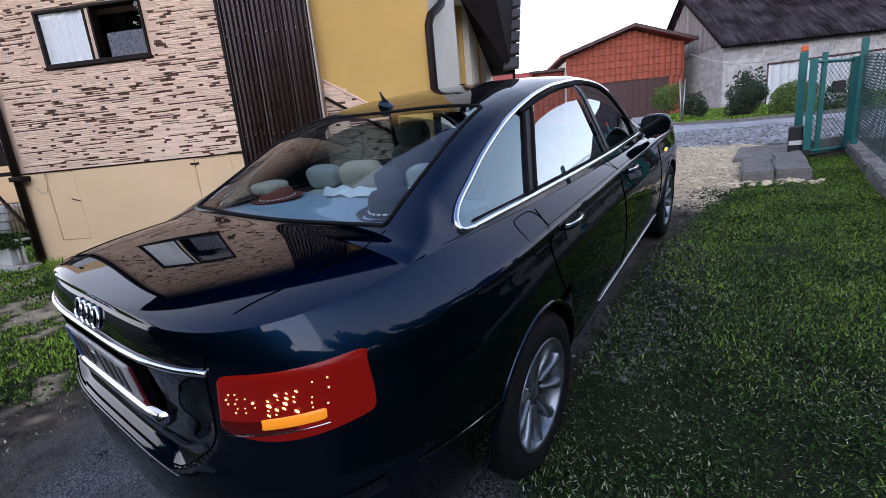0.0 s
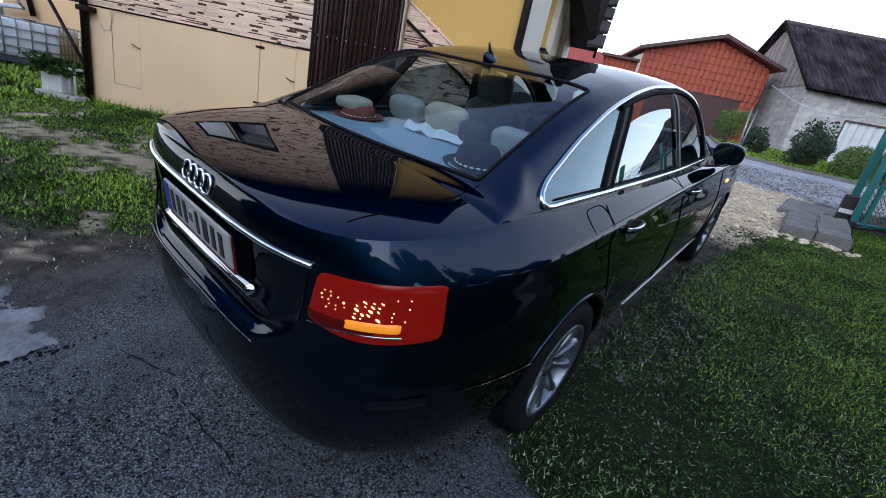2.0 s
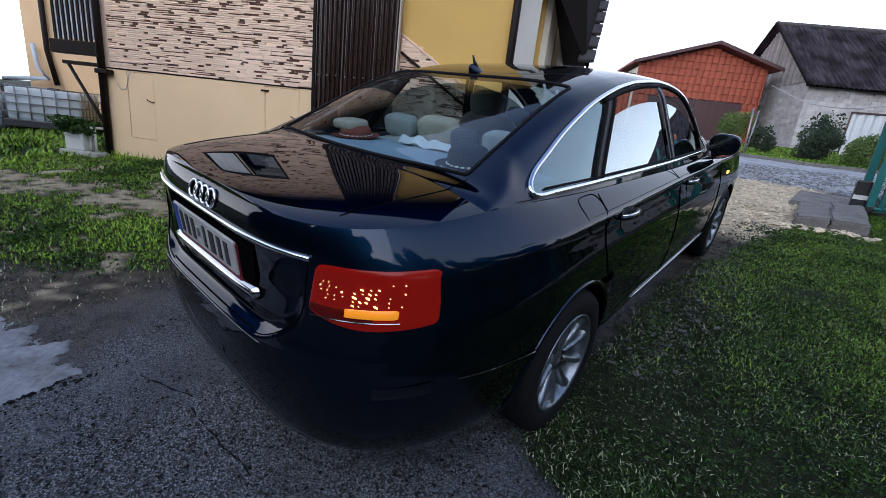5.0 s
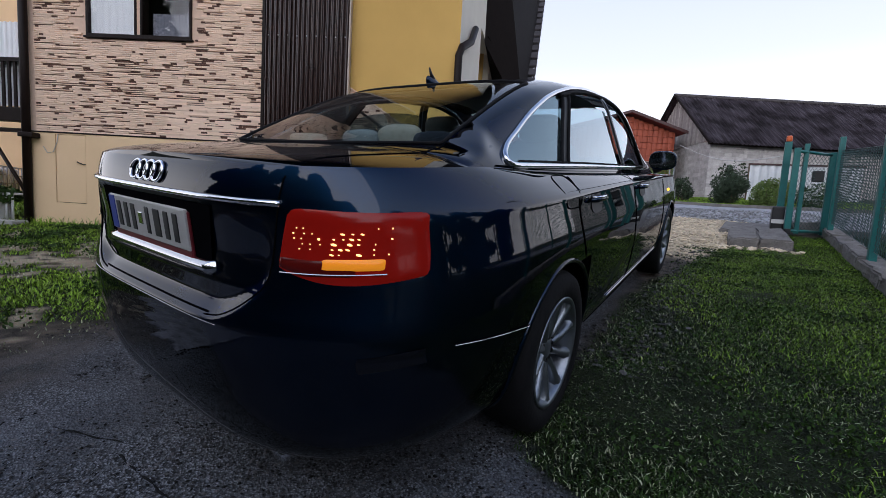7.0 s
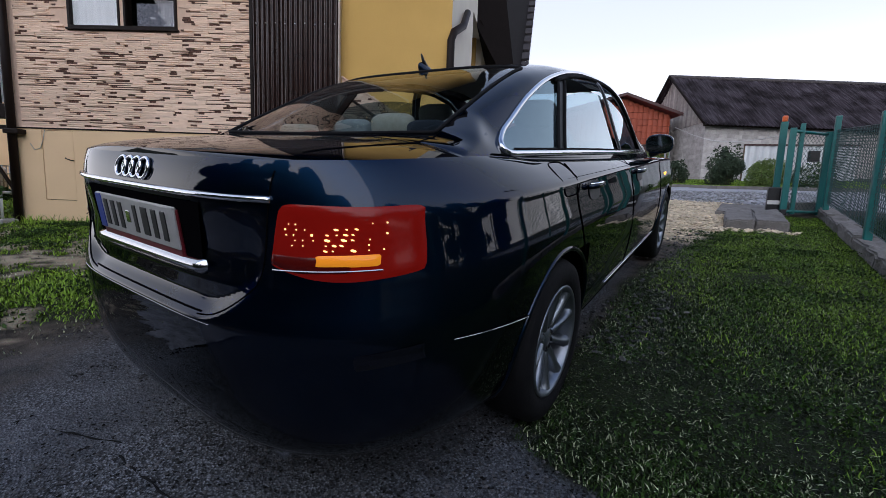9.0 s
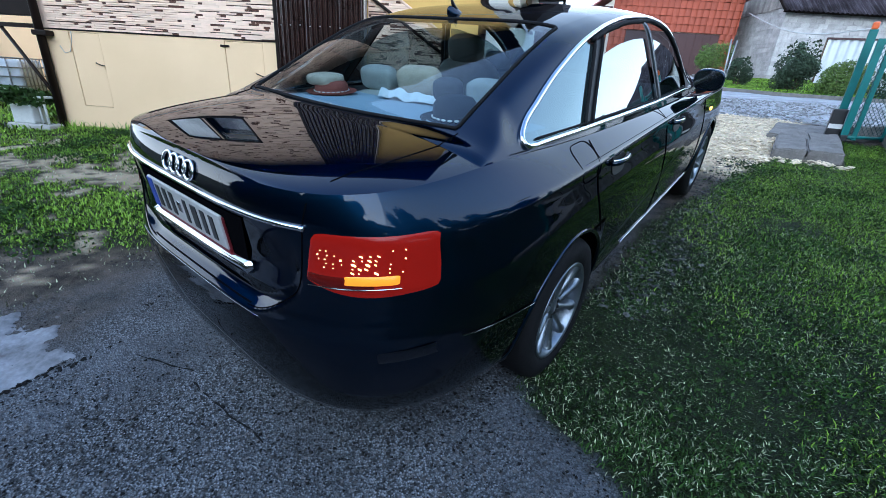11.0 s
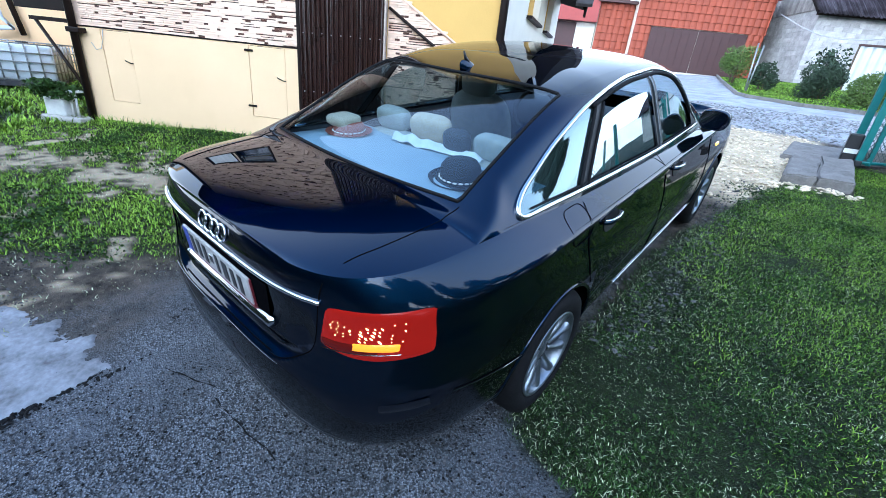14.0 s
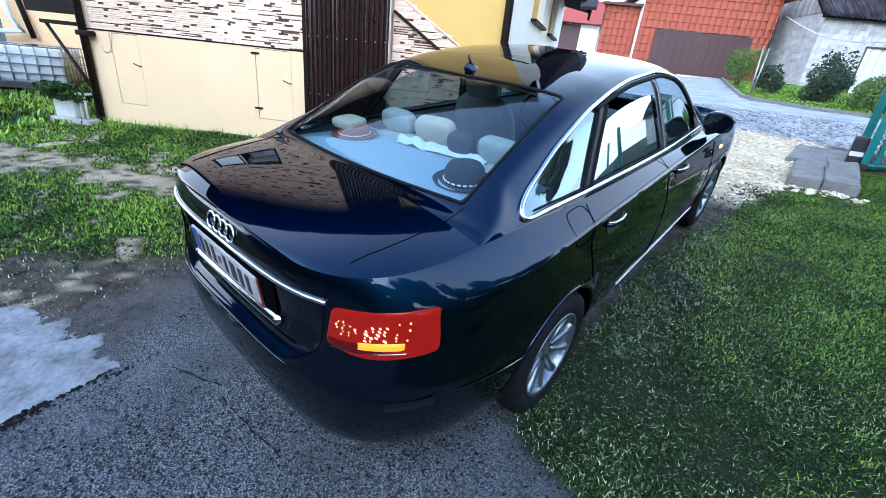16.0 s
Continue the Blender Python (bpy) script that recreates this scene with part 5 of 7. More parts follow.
def strips_object(name, strips, label, parent):
    for dark, mat in ((False, STRIP_LIGHT), (True, STRIP_DARK)):
        V, F = [], []
        rng = random.Random(9)
        for a, b, zl, zh, deep, dk in strips:
            if dk != dark:
                continue
            base = len(V)
            yb, yf = FACE + 0.012, FACE + 0.012 - deep
            j = [rng.uniform(-0.002, 0.002) for _ in range(4)]
            V += [(a, yb, zl), (b, yb, zl), (b, yb, zh), (a, yb, zh), (a + 0.002, yf + j[0], zl + 0.002), (b - 0.002, yf + j[1], zl + 0.002), (b - 0.002, yf + j[2], zh - 0.002), (a + 0.002, yf + j[3], zh - 0.002)]
            F += [tuple(base + q for q in f) for f in ((4, 5, 6, 7), (0, 1, 5, 4), (1, 2, 6, 5), (2, 3, 7, 6), (3, 0, 4, 7))]
        ob = put(name, V, F, mat, parent, label)
        ob["kind"] = "stuff"


STRIPS = clad(-5.2, -2.21, 1.495, 4.3, [(WIN[0] - 0.03, WIN[1] + 0.03, WIN[2] - 0.03, WIN[3])])
near_strips = [s for s in STRIPS if s[2] < 1.95 and s[0] > -3.6][:290]
chosen = set(near_strips)
strips_object("stone_strips", [s for s in STRIPS if s not in chosen], "", house_front)
STAIR = clad(-1.15, 0.05, 0.5, 2.25, [], lambda x: 2.165 - 0.62 * (x + 1.13), FACE + 0.03, 8)
stair_wall = housed(tagged(put("stair_parapet", [(-1.16, FACE + 0.012, 0.2), (0.08, FACE + 0.012, 0.2), (0.08, FACE + 0.012, 1.4), (-1.16, FACE + 0.012, 2.19), (-1.16, FACE + 0.03, 0.2), (0.08, FACE + 0.03, 0.2), (0.08, FACE + 0.03, 1.4), (-1.16, FACE + 0.03, 2.19)],
                             [(0, 1, 2, 3), (7, 6, 5, 4), (0, 4, 5, 1), (1, 5, 6, 2), (2, 6, 7, 3), (3, 7, 4, 0)], JOINT), "stair parapet clad in pale stone strips", "wall", kind="structure"))
strips_object("stone_strips", STAIR, "", stair_wall)
tube("stair_rail", [(-1.14, FACE - 0.03, 2.0), (-0.45, FACE - 0.03, 1.56), (0.0, FACE - 0.03, 1.28)], 0.016, BROWN_TRIM, stair_wall, "dark sloping handrail")
tube("stair_coping", [(-1.16, FACE + 0.005, 2.2), (0.08, FACE + 0.005, 1.43)], 0.014, JOINT, stair_wall)


def corrugated(name, x0, x1, z0, z1, y, pitch, depth, material, parent=None, label="", thick=0.004, steps=8):
    V, F = [], []
    n = int((x1 - x0) / pitch * steps)
    for k in range(n + 1):
        x = x0 + (x1 - x0) * k / n
        w = math.sin(2 * math.pi * (x - x0) / pitch)
        yy = y - depth * math.copysign(abs(w) ** 0.6, w)
        V += [(x, yy, z0), (x, yy, z1), (x, yy + thick, z0), (x, yy + thick, z1)]
    for k in range(n):
        a, b = 4 * k, 4 * k + 4
        F += [(a, b, b + 1, a + 1), (a + 2, a + 3, b + 3, b + 2), (a + 1, b + 1, b + 3, a + 3), (a, a + 2, b + 2, b)]
    return put(name, V, F, material, parent, label)


screen = thing("sheet_screen", "dark brown ribbed metal screen beside the house stairs", "screen", m=HOUSE)
for a, b, yy in ((-2.2, -1.85, 0.0), (-1.86, -1.5, 0.006), (-1.51, -1.17, 0.0)):
    corrugated("sheet", a, b, 0.25, 4.5, FACE - 0.06 - yy, 0.058, 0.018, BROWN_SHEET, screen)
boxed("edge_post", (-2.225, FACE - 0.09, 0.2), (-2.19, FACE, 4.5), BROWN_TRIM, screen, "", 0.004)
boxed("edge_strip", (-1.178, FACE - 0.085, 0.2), (-1.16, FACE - 0.02, 4.5), surface("worn_edge", (0.5, 0.42, 0.35), rough=0.5, bump=0), screen, "pale worn edge strip")
for z in (1.66, 1.02, 2.75):
    for k in range(9):
        boxed("screw", (-0.006, -0.006, -0.006), (0.006, 0.006, 0.006), GALV, screen, "", 0.002, Matrix.Translation((-2.15 + 0.116 * k, FACE - 0.078, z + 0.004 * (k % 3))))

# rain pipes
pipe = thing("rain_pipe", "dark brown rain pipe at the yellow wall's corner", "rain pipe", m=HOUSE)
tube("pipe", [(0.13, FACE - 0.045, 0.4), (0.13, FACE - 0.045, 2.62), (0.16, FACE - 0.02, 2.72), (0.26, FACE + 0.4, 2.95), (0.3, FACE + 0.75, 3.25)], 0.045, BROWN_TRIM, pipe, sides=14)
pipe = thing("rain_pipe", "dark brown rain pipe at the house corner", "rain pipe", m=HOUSE)
tube("pipe", [(-5.28, FACE - 0.05, 0.22), (-5.28, FACE - 0.05, 4.4)], 0.045, BROWN_TRIM, pipe, sides=14)
boxed("bracket", (-5.34, FACE - 0.11, 1.4), (-5.14, FACE, 1.46), BROWN_TRIM, pipe, "", 0.01)

# receding end wall with two windows
AWAY = Matrix.Translation(HOUSE @ Vector((0.13, FACE + 0.03, 0))) @ Matrix.Rotation(radians(90 + 21.5), 4, "Z")
holes = [(1.53, 2.62, 2.22, 3.6), (3.46, 4.42, 2.22, 3.6)]
end_wall = tagged(wall_with_holes("wall_end", 0, 5.6, 0.0, 5.0, 0.0, 0.32, holes, PALE_WALL), "pale rendered end wall with two windows", "wall", kind="structure")
end_wall.matrix_world = AWAY
for k, (a, b, zl, zh) in enumerate(holes):
    w = thing("window_%d" % (k + 2), "tall window in the pale end wall with a dark sill", "window", kind="structure", m=AWAY)
    boxed("pane", (a, 0.14, zl), (b, 0.15, zh), CLEAR_GLASS, w)
    for lo, hi in (((a, zl), (b, zl + 0.06)), ((a, zl + 0.06), (a + 0.06, zh)), ((b - 0.06, zl + 0.06), (b, zh))):
        boxed("window_frame", (lo[0], 0.1, lo[1]), (hi[0], 0.17, hi[1]), YELLOW, w)
    boxed("window_sill", (a - 0.05, -0.08, zl - 0.04), (b + 0.05, 0.1, zl - 0.003), BROWN_TRIM, w, "dark window sill")
    boxed("room_back", (a - 0.1, 0.6, zl - 0.2), (b + 0.1, 0.65, zh + 0.2), DARK_ROOM, w)

# roof over the end wall: dark boarded underside that climbs away, tiled verge
roof = thing("roof_edge", "dark boarded roof overhang with a tiled verge", "roof", kind="structure", m=AWAY)
E, F, K, J1, J2 = Vector((2.9, -0.67, 2.5)), Vector((7.4, -0.67, 6.6)), Vector((1.75, 0.0, 6.6)), Vector((1.95, 0.0, 3.55)), Vector((5.6, 0.0, 2.95))
V = [E, J2, J1, K, F] + [p + Vector((0, 0.02, 0.12)) for p in (E, J2, J1, K, F)]
put("soffit", V, [(0, 1, 2), (0, 2, 3), (0, 3, 4), (7, 6, 5), (8, 7, 5), (9, 8, 5), (0, 4, 9, 5), (0, 5, 6, 1), (1, 6, 7, 2), (2, 7, 8, 3), (3, 8, 9, 4)], SOFFIT, roof)
for k in range(9):
    u = (k + 0.5) / 9
    a, b = E.lerp(F, u), J1.lerp(K, u)
    tube("soffit_joint", [a + (b - a) * 0.04 + Vector((0, 0, -0.012)), b - (b - a) * 0.04 + Vector((0, -0.01, -0.012))], 0.012, BROWN_TRIM, roof, sides=4)
rise = (F.z - E.z) / (F.x - E.x)
V = [Vector((x, y, E.z - 0.06 + rise * (x - E.x) + t)) for t in (0, 0.24) for x, y in ((2.85, -0.67), (7.5, -0.67), (7.5, -0.71), (2.85, -0.71))]
put("barge_board", V, [(0, 1, 2, 3), (7, 6, 5, 4), (0, 4, 5, 1), (1, 5, 6, 2), (2, 6, 7, 3), (3, 7, 4, 0)], SOFFIT, roof)
for k in range(16):
    x = 2.85 + 0.3 * k
    boxed("verge_tile", (-0.17, -0.06, -0.03), (0.16, 0.2, 0.03), ETERNIT, roof, "", 0.012, Matrix.Translation((x, -0.73, E.z + 0.2 + rise * (x - E.x))) @ Matrix.Rotation(-math.atan(rise) + 0.06, 4, "Y"))

# house body behind its faces, and the roof over the front
housed(tagged(boxed("wall_back", (-5.33, FACE + 2.9, -0.3), (-0.6, FACE + 3.2, 4.6), YELLOW), "plain rear house wall", "wall", kind="structure"))
housed(tagged(boxed("wall_side", (-5.33, FACE + 0.34, -0.4), (-5.05, FACE + 2.9, 4.6), YELLOW), "plain yellow side wall", "wall", kind="structure"))
eave = thing("roof_front", "dark roof overhang above the house front", "roof", kind="structure", m=HOUSE)
boxed("soffit", (-5.9, FACE - 0.75, 4.6), (0.3, FACE + 3.3, 4.68), SOFFIT, eave)
boxed("roof_slab", (-6.0, FACE - 0.85, 4.7), (0.35, FACE + 3.4, 4.85), ETERNIT, eave)
boxed("gutter", (-6.0, FACE - 0.97, 4.6), (0.35, FACE - 0.86, 4.72), BROWN_TRIM, eave, "", 0.03)

# balcony beyond the corner
balcony = thing("balcony", "brown timber balcony with slatted rail and clear sheets", "balcony", m=HOUSE)
BY = FACE + 0.3
boxed("beam", (-6.45, BY - 0.06, 1.64), (-5.36, BY + 0.06, 1.82), BROWN_TRIM, balcony, "", 0.006)
boxed("beam", (-6.3, BY - 0.03, 1.5), (-5.36, BY + 0.03, 1.55), BROWN_TRIM, balcony)
boxed("deck", (-6.45, BY + 0.06, 1.72), (-5.34, BY + 1.6, 1.78), BROWN_TRIM, balcony)
for k in range(13):
    x = -6.4 + 0.085 * k
    boxed("slat", (x, BY - 0.02, 1.82), (x + 0.035, BY + 0.0, 2.42), BROWN_TRIM, balcony)
boxed("rail", (-6.45, BY - 0.03, 2.42), (-5.36, BY + 0.03, 2.47), BROWN_TRIM, balcony)
CLEAR_SHEET = surface("clear_sheet", (0.95, 0.96, 0.97), (0.85, 0.87, 0.88), 6, rough=0.3, bump=0)
corrugated("clear_panel", -6.45, -5.36, 1.85, 2.95, BY + 0.05, 0.076, 0.012, CLEAR_SHEET, balcony, "pale corrugated plastic sheet")
tube("brace", [(-6.24, BY, 1.52), (-5.5, BY - 0.03, 0.45)], 0.022, BROWN_TRIM, balcony, sides=8)
tube("brace", [(-5.62, BY - 0.02, 0.4), (-5.6, BY, 1.3)], 0.014, BROWN_TRIM, balcony, sides=8)
boxed("base_board", (-6.0, BY + 1.2, 0.2), (-5.34, BY + 1.26, 0.95), BROWN_TRIM, balcony)

# yellow wing behind the tanks
PEACH = surface("peach_render", (0.85, 0.58, 0.33), (0.72, 0.48, 0.26), 2.0, rough=0.9, bump=0.3, bump_scale=120)
wing = housed(tagged(boxed("wall_wing", (-10.6, 6.0, 0.0), (-5.3, 6.4, 4.8), PEACH), "peach rendered wing of the house", "wall", kind="structure"))
pipe = thing("rain_pipe", "dark rain pipe with a pale branch on the yellow wing", "rain pipe", m=HOUSE)
tube("pipe", [(-9.95, 5.93, 4.5), (-9.95, 5.93, 1.9), (-9.75, 5.9, 1.2)], 0.05, BROWN_TRIM, pipe, sides=12)
tube("pipe", [(-10.25, 5.88, 2.0), (-10.15, 5.86, 1.5), (-9.9, 5.84, 1.32), (-10.9, 5.7, 1.22)], 0.045, TANK, pipe, sides=12)


def tank(x, y, turn):
    t = thing("liquid_tank", "translucent white plastic liquid tank in a wire cage", "tank", "tanks by the house", m=pose(x, y, float(ground_z(np.array(x), np.array(y))), 0, 0, turn))
    bm = bmesh.new()
    box(bm, (-0.56, -0.46, 0.13), (0.56, 0.46, 0.72), 0.06)
    part("bottle", bm, TANK, t, "", True)
    boxed("pallet", (-0.6, -0.5, 0.02), (0.6, 0.5, 0.12), CABIN, t, "", 0.01)
    for k in range(7):
        u, v = -0.58 + 1.16 * k / 6, -0.48 + 0.96 * k / 6
        for p in ((u, -0.485), (u, 0.485), (-0.585, v), (0.585, v)):
            tube("cage_wire", [(*p, 0.1), (*p, 0.74)], 0.011, GALV, t, sides=6)
    for k in range(5):
        z = 0.14 + 0.15 * k
        tube("cage_wire", [(-0.585, -0.495, z), (0.585, -0.495, z), (0.595, 0.485, z), (-0.585, 0.485, z)], 0.012, GALV, t, sides=6, closed=True)
    lathe("cap", [(0.09, 0.71), (0.09, 0.76), (0.0, 0.765)], BLACK, t, "", 20, "z")
    return t


tank(-9.95, -0.22, 62)
tank(-10.75, -1.35, 70)
tank(-10.7, -2.7, 84)


# planter at the corner
planter = thing("planter", "small concrete trough with white boxes and green plants", "planter", m=HOUSE @ Matrix.Translation((0.13, 0, 0)))
pz = 0.22
boxed("trough", (-6.0, 2.72, pz - 0.15), (-5.38, 2.98, pz + 0.13), PALE_CAST, planter, "", 0.02)
boxed("flower_box", (-5.92, 2.76, pz + 0.13), (-5.62, 2.94, pz + 0.36), PVC, planter, "weathered white flower box", 0.015)
for x in (-5.56, -5.48):
    tube("white_leg", [(x, 2.82, pz + 0.12), (x - 0.02, 2.84, pz + 0.46)], 0.014, PVC, planter)
boxed("white_lid", (-5.62, 2.8, pz + 0.44), (-5.44, 2.92, pz + 0.47), PVC, planter, "", 0.008)


# ---------------------------------------------------------------- leaves
def leaf_cloud(name, centres, count, size, material, parent=None, label="", seed=1, shell=0.55, flat=1.0):
    """Many small leaves spread through lumps (x, y, z, rx, rz)."""
    rng = np.random.default_rng(seed)
    V, F = [], []
    weights = np.array([c[3] ** 2 for c in centres])
    pick = rng.choice(len(centres), count, p=weights / weights.sum())
    dirs = rng.normal(size=(count, 3))
    dirs /= np.linalg.norm(dirs, axis=1, keepdims=True)
    rad = shell + (1 - shell) * rng.random(count) ** 0.6 + 0.12 * rng.normal(size=count) * 0.5
    c = np.array(centres)[pick]
    pts = c[:, :3] + dirs * rad[:, None] * np.stack([c[:, 3], c[:, 3], c[:, 4]], 1)
    up = rng.normal(size=(count, 3)) + dirs * 0.8
    up /= np.linalg.norm(up, axis=1, keepdims=True)
    side = np.cross(up, rng.normal(size=(count, 3)))
    side /= np.linalg.norm(side, axis=1, keepdims=True)
    ln = size * (0.6 + 0.8 * rng.random(count))
    a = pts - side * (ln * 0.28)[:, None]
    b = pts + side * (ln * 0.28)[:, None]
    t = pts + np.cross(side, up) * (ln * 0.55)[:, None] * flat
    u = pts - np.cross(side, up) * (ln * 0.55)[:, None] * flat
    verts = np.stack([u, b, t, a], 1).reshape(-1, 3)
    faces = np.arange(count * 4).reshape(-1, 4)
    me = bpy.data.meshes.new(name)
    me.from_pydata(verts.tolist(), [], faces.tolist())
    me.materials.append(material)
    ob = new(name, me)
    return hang(ob, parent, label) if parent else ob


def lumps(cx, cy, cz, r, h, n, seed):
    rng = random.Random(seed)
    out = [(cx, cy, cz + h * 0.5, r * 0.72, h * 0.42)]
    for _ in range(n):
        w, q = rng.uniform(0, 2 * math.pi), rng.uniform(0.35, 0.75) * r
        out.append((cx + q * math.cos(w), cy + q * math.sin(w), cz + h * rng.uniform(0.25, 0.8), r * rng.uniform(0.25, 0.45), h * rng.uniform(0.18, 0.3)))
    return out


def at_range(az, dist):
    return 1.47 - dist * math.sin(radians(az)), -1.69 + dist * math.cos(radians(az))


def far_z(x, y):
    return float(ground_z(np.array(x), np.array(y)))


def bush(name, label, az, dist, base, r, h, n, count, size, material, seed, trunk=True, shell=0.55):
    x, y = at_range(az, dist)
    b = thing(name, label, "bush", m=None)
    if trunk:
        for k in range(5):
            w = k * 1.3
            tube("stem", [(x + 0.05 * math.cos(w), y + 0.05 * math.sin(w), base - 0.15), (x + 0.4 * r * math.cos(w), y + 0.4 * r * math.sin(w), base + 0.6 * h)], [0.03, 0.008], BARK, b, sides=6)
    leaf_cloud("crown", lumps(x, y, base, r, h, n, seed), count, size, material, b, "", seed, shell)
    return b


leaf_cloud("plant", [(-5.75, 2.85, pz + 0.45, 0.26, 0.1), (-5.95, 2.82, pz + 0.5, 0.2, 0.08), (-5.55, 2.86, pz + 0.42, 0.15, 0.08)], 700, 0.06, LEAF, planter, "", 5)

# ---------------------------------------------------------------- far side: garage, barn, garden
GARAGE = Matrix.Translation((-2.33, 26.15, 0)) @ Matrix.Rotation(radians(33), 4, "Z")


def tile_mesh(w, high):
    V, F, steps = [], [], 6
    for q in range(steps + 1):
        u = q / steps
        bulge = 0.045 * math.sin(math.pi * u) ** 0.7
        V += [(w * u, -0.06 - bulge, 0.004), (w * u, -0.015 - bulge, high), (w * u, 0, 0)]
    for q in range(steps):
        a = 3 * q
        F += [(a, a + 3, a + 4, a + 1), (a + 2, a + 5, a + 3, a)]
    return mesh_from("tile", V, F, ORANGE_TILE)


TILES = {}


def tiled_face(name, x0, x1, z0, z1, y, limit, material, parent, pitch=0.3, row=0.36):
    """Pressed metal tiles on a wall, each a piece: rounded, in stepped rows, over a backing sheet."""
    def edge(x):
        return min(limit(x), z1)
    xs = np.linspace(x0, x1, 24)
    V = [(x, y + 0.004, z0) for x in xs] + [(x, y + 0.004, edge(x) - 0.01) for x in xs]
    face = put(name, V, [(k, k + 1, 25 + k, 24 + k) for k in range(23)], material, parent)
    z = z0
    while z < z1 - 0.02:
        x = x0
        while x < x1 - 0.02:
            w = min(pitch, x1 - x)
            top = min(z + row, edge(x + w / 2))
            if top - z > 0.05:
                key = (round(w, 2), round(top - z, 2))
                if key not in TILES:
                    TILES[key] = tile_mesh(*key)
                hang(new("tile", TILES[key]), face).location = (x, y, z)
            x += pitch
        z += row
    return face


garage = thing("garage", "garage clad in orange pressed-metal tiles with brown doors", "garage", m=GARAGE)


def gable(x):
    return 7.0 - 0.31 * abs(x + 2.05) - 0.05


boxed("wall", (-5.6, 0.02, 2.2), (0.7, 6.0, 5.75), PALE_WALL, garage)
tiled_face("tiled_front", -5.6, 0.78, 4.38, 7.0, 0.0, gable, ORANGE_TILE, garage)
tiled_face("tiled_pier", -0.0, 0.75, 2.3, 4.4, 0.0, gable, ORANGE_TILE, garage)
tiled_face("tiled_pier", -5.6, -4.76, 2.2, 4.4, 0.0, gable, ORANGE_TILE, garage)
for k in range(2):
    door = boxed("door_leaf", (-4.76 + 2.38 * k + 0.01, -0.02, 2.36), (-4.76 + 2.38 * (k + 1) - 0.01, 0.04, 4.36), GARAGE_DOOR, garage, "", 0.01)
    for q in range(1, 6):
        boxed("door_rib", (-4.76 + 2.38 * k + 0.39 * q, -0.035, 2.4), (-4.76 + 2.38 * k + 0.39 * q + 0.02, -0.02, 4.32), GARAGE_DOOR, door)
for sgn, xa, xb in ((1, -2.05, 1.25), (-1, -2.05, -6.0)):
    za, zb = 7.08, 7.08 - 0.31 * abs(xb + 2.05)
    V = [(x, y, z + t) for t in (0, 0.1) for x, z, y in ((xa, za, -0.5), (xb, zb, -0.5), (xb, zb, 6.3), (xa, za, 6.3))]
    put("roof", V, [(0, 1, 2, 3), (7, 6, 5, 4), (0, 4, 5, 1), (1, 5, 6, 2), (2, 6, 7, 3), (3, 7, 4, 0)], RED_PAINT, garage)
    V = [(x, -0.55, z - 0.06 + t) for x, z in ((xa, za), (xb, zb)) for t in (0, 0.16)] + [(x, -0.5, z - 0.06 + t) for x, z in ((xa, za), (xb, zb)) for t in (0, 0.16)]
    put("barge_board", V, [(0, 2, 3, 1), (4, 5, 7, 6), (0, 4, 6, 2), (1, 3, 7, 5)], GARAGE_DOOR, garage)

annex = thing("annex", "lower annex faced with orange metal tiles", "annex", m=GARAGE)
boxed("wall", (-7.35, 0.6, 2.0), (-5.62, 5.0, 5.2), PALE_WALL, annex)
tiled_face("tiled_front", -7.38, -5.62, 2.1, 5.3, 0.55, lambda x: 5.3, ORANGE_TILE, annex)
boxed("roof", (-7.6, 0.2, 5.3), (-5.5, 5.0, 5.42), GARAGE_DOOR, annex)

store = thing("store", "low store with a red fascia and brown door", "store", m=GARAGE)
boxed("wall", (-13.0, 0.9, 2.0), (-7.4, 5.0, 5.3), PALE_WALL, store)
boxed("fascia", (-13.0, 0.3, 4.33), (-7.45, 0.5, 5.4), RED_PAINT, store, "", 0.02)
boxed("door", (-12.0, 0.84, 2.2), (-8.4, 0.9, 4.3), GARAGE_DOOR, store)
boxed("soffit", (-13.0, 0.5, 4.33), (-7.45, 1.0, 4.4), GARAGE_DOOR, store)
boxed("upper_window", (-10.6, 0.86, 5.42), (-8.3, 0.9, 6.4), DARK_ROOM, store)

BARN = Matrix.Translation((0.2, 25.38, 0)) @ Matrix.Rotation(radians(33), 4, "Z")
barn = thing("barn", "old grey block barn with a dark corrugated roof and boarded gable", "barn", m=BARN)
boxed("wall", (0.02, 0.02, 2.0), (16.0, 7.4, 5.45), BARN_MORTAR, barn)
V, F = [], []
rng = random.Random(12)


def block(V, F, lo, hi):
    base = len(V)
    V += [(x, y, z) for x in (lo[0], hi[0]) for y in (lo[1], hi[1]) for z in (lo[2], hi[2])]
    F += [tuple(base + q for q in f) for f in ((0, 1, 3, 2), (4, 6, 7, 5), (0, 4, 5, 1), (2, 3, 7, 6), (0, 2, 6, 4), (1, 5, 7, 3))]


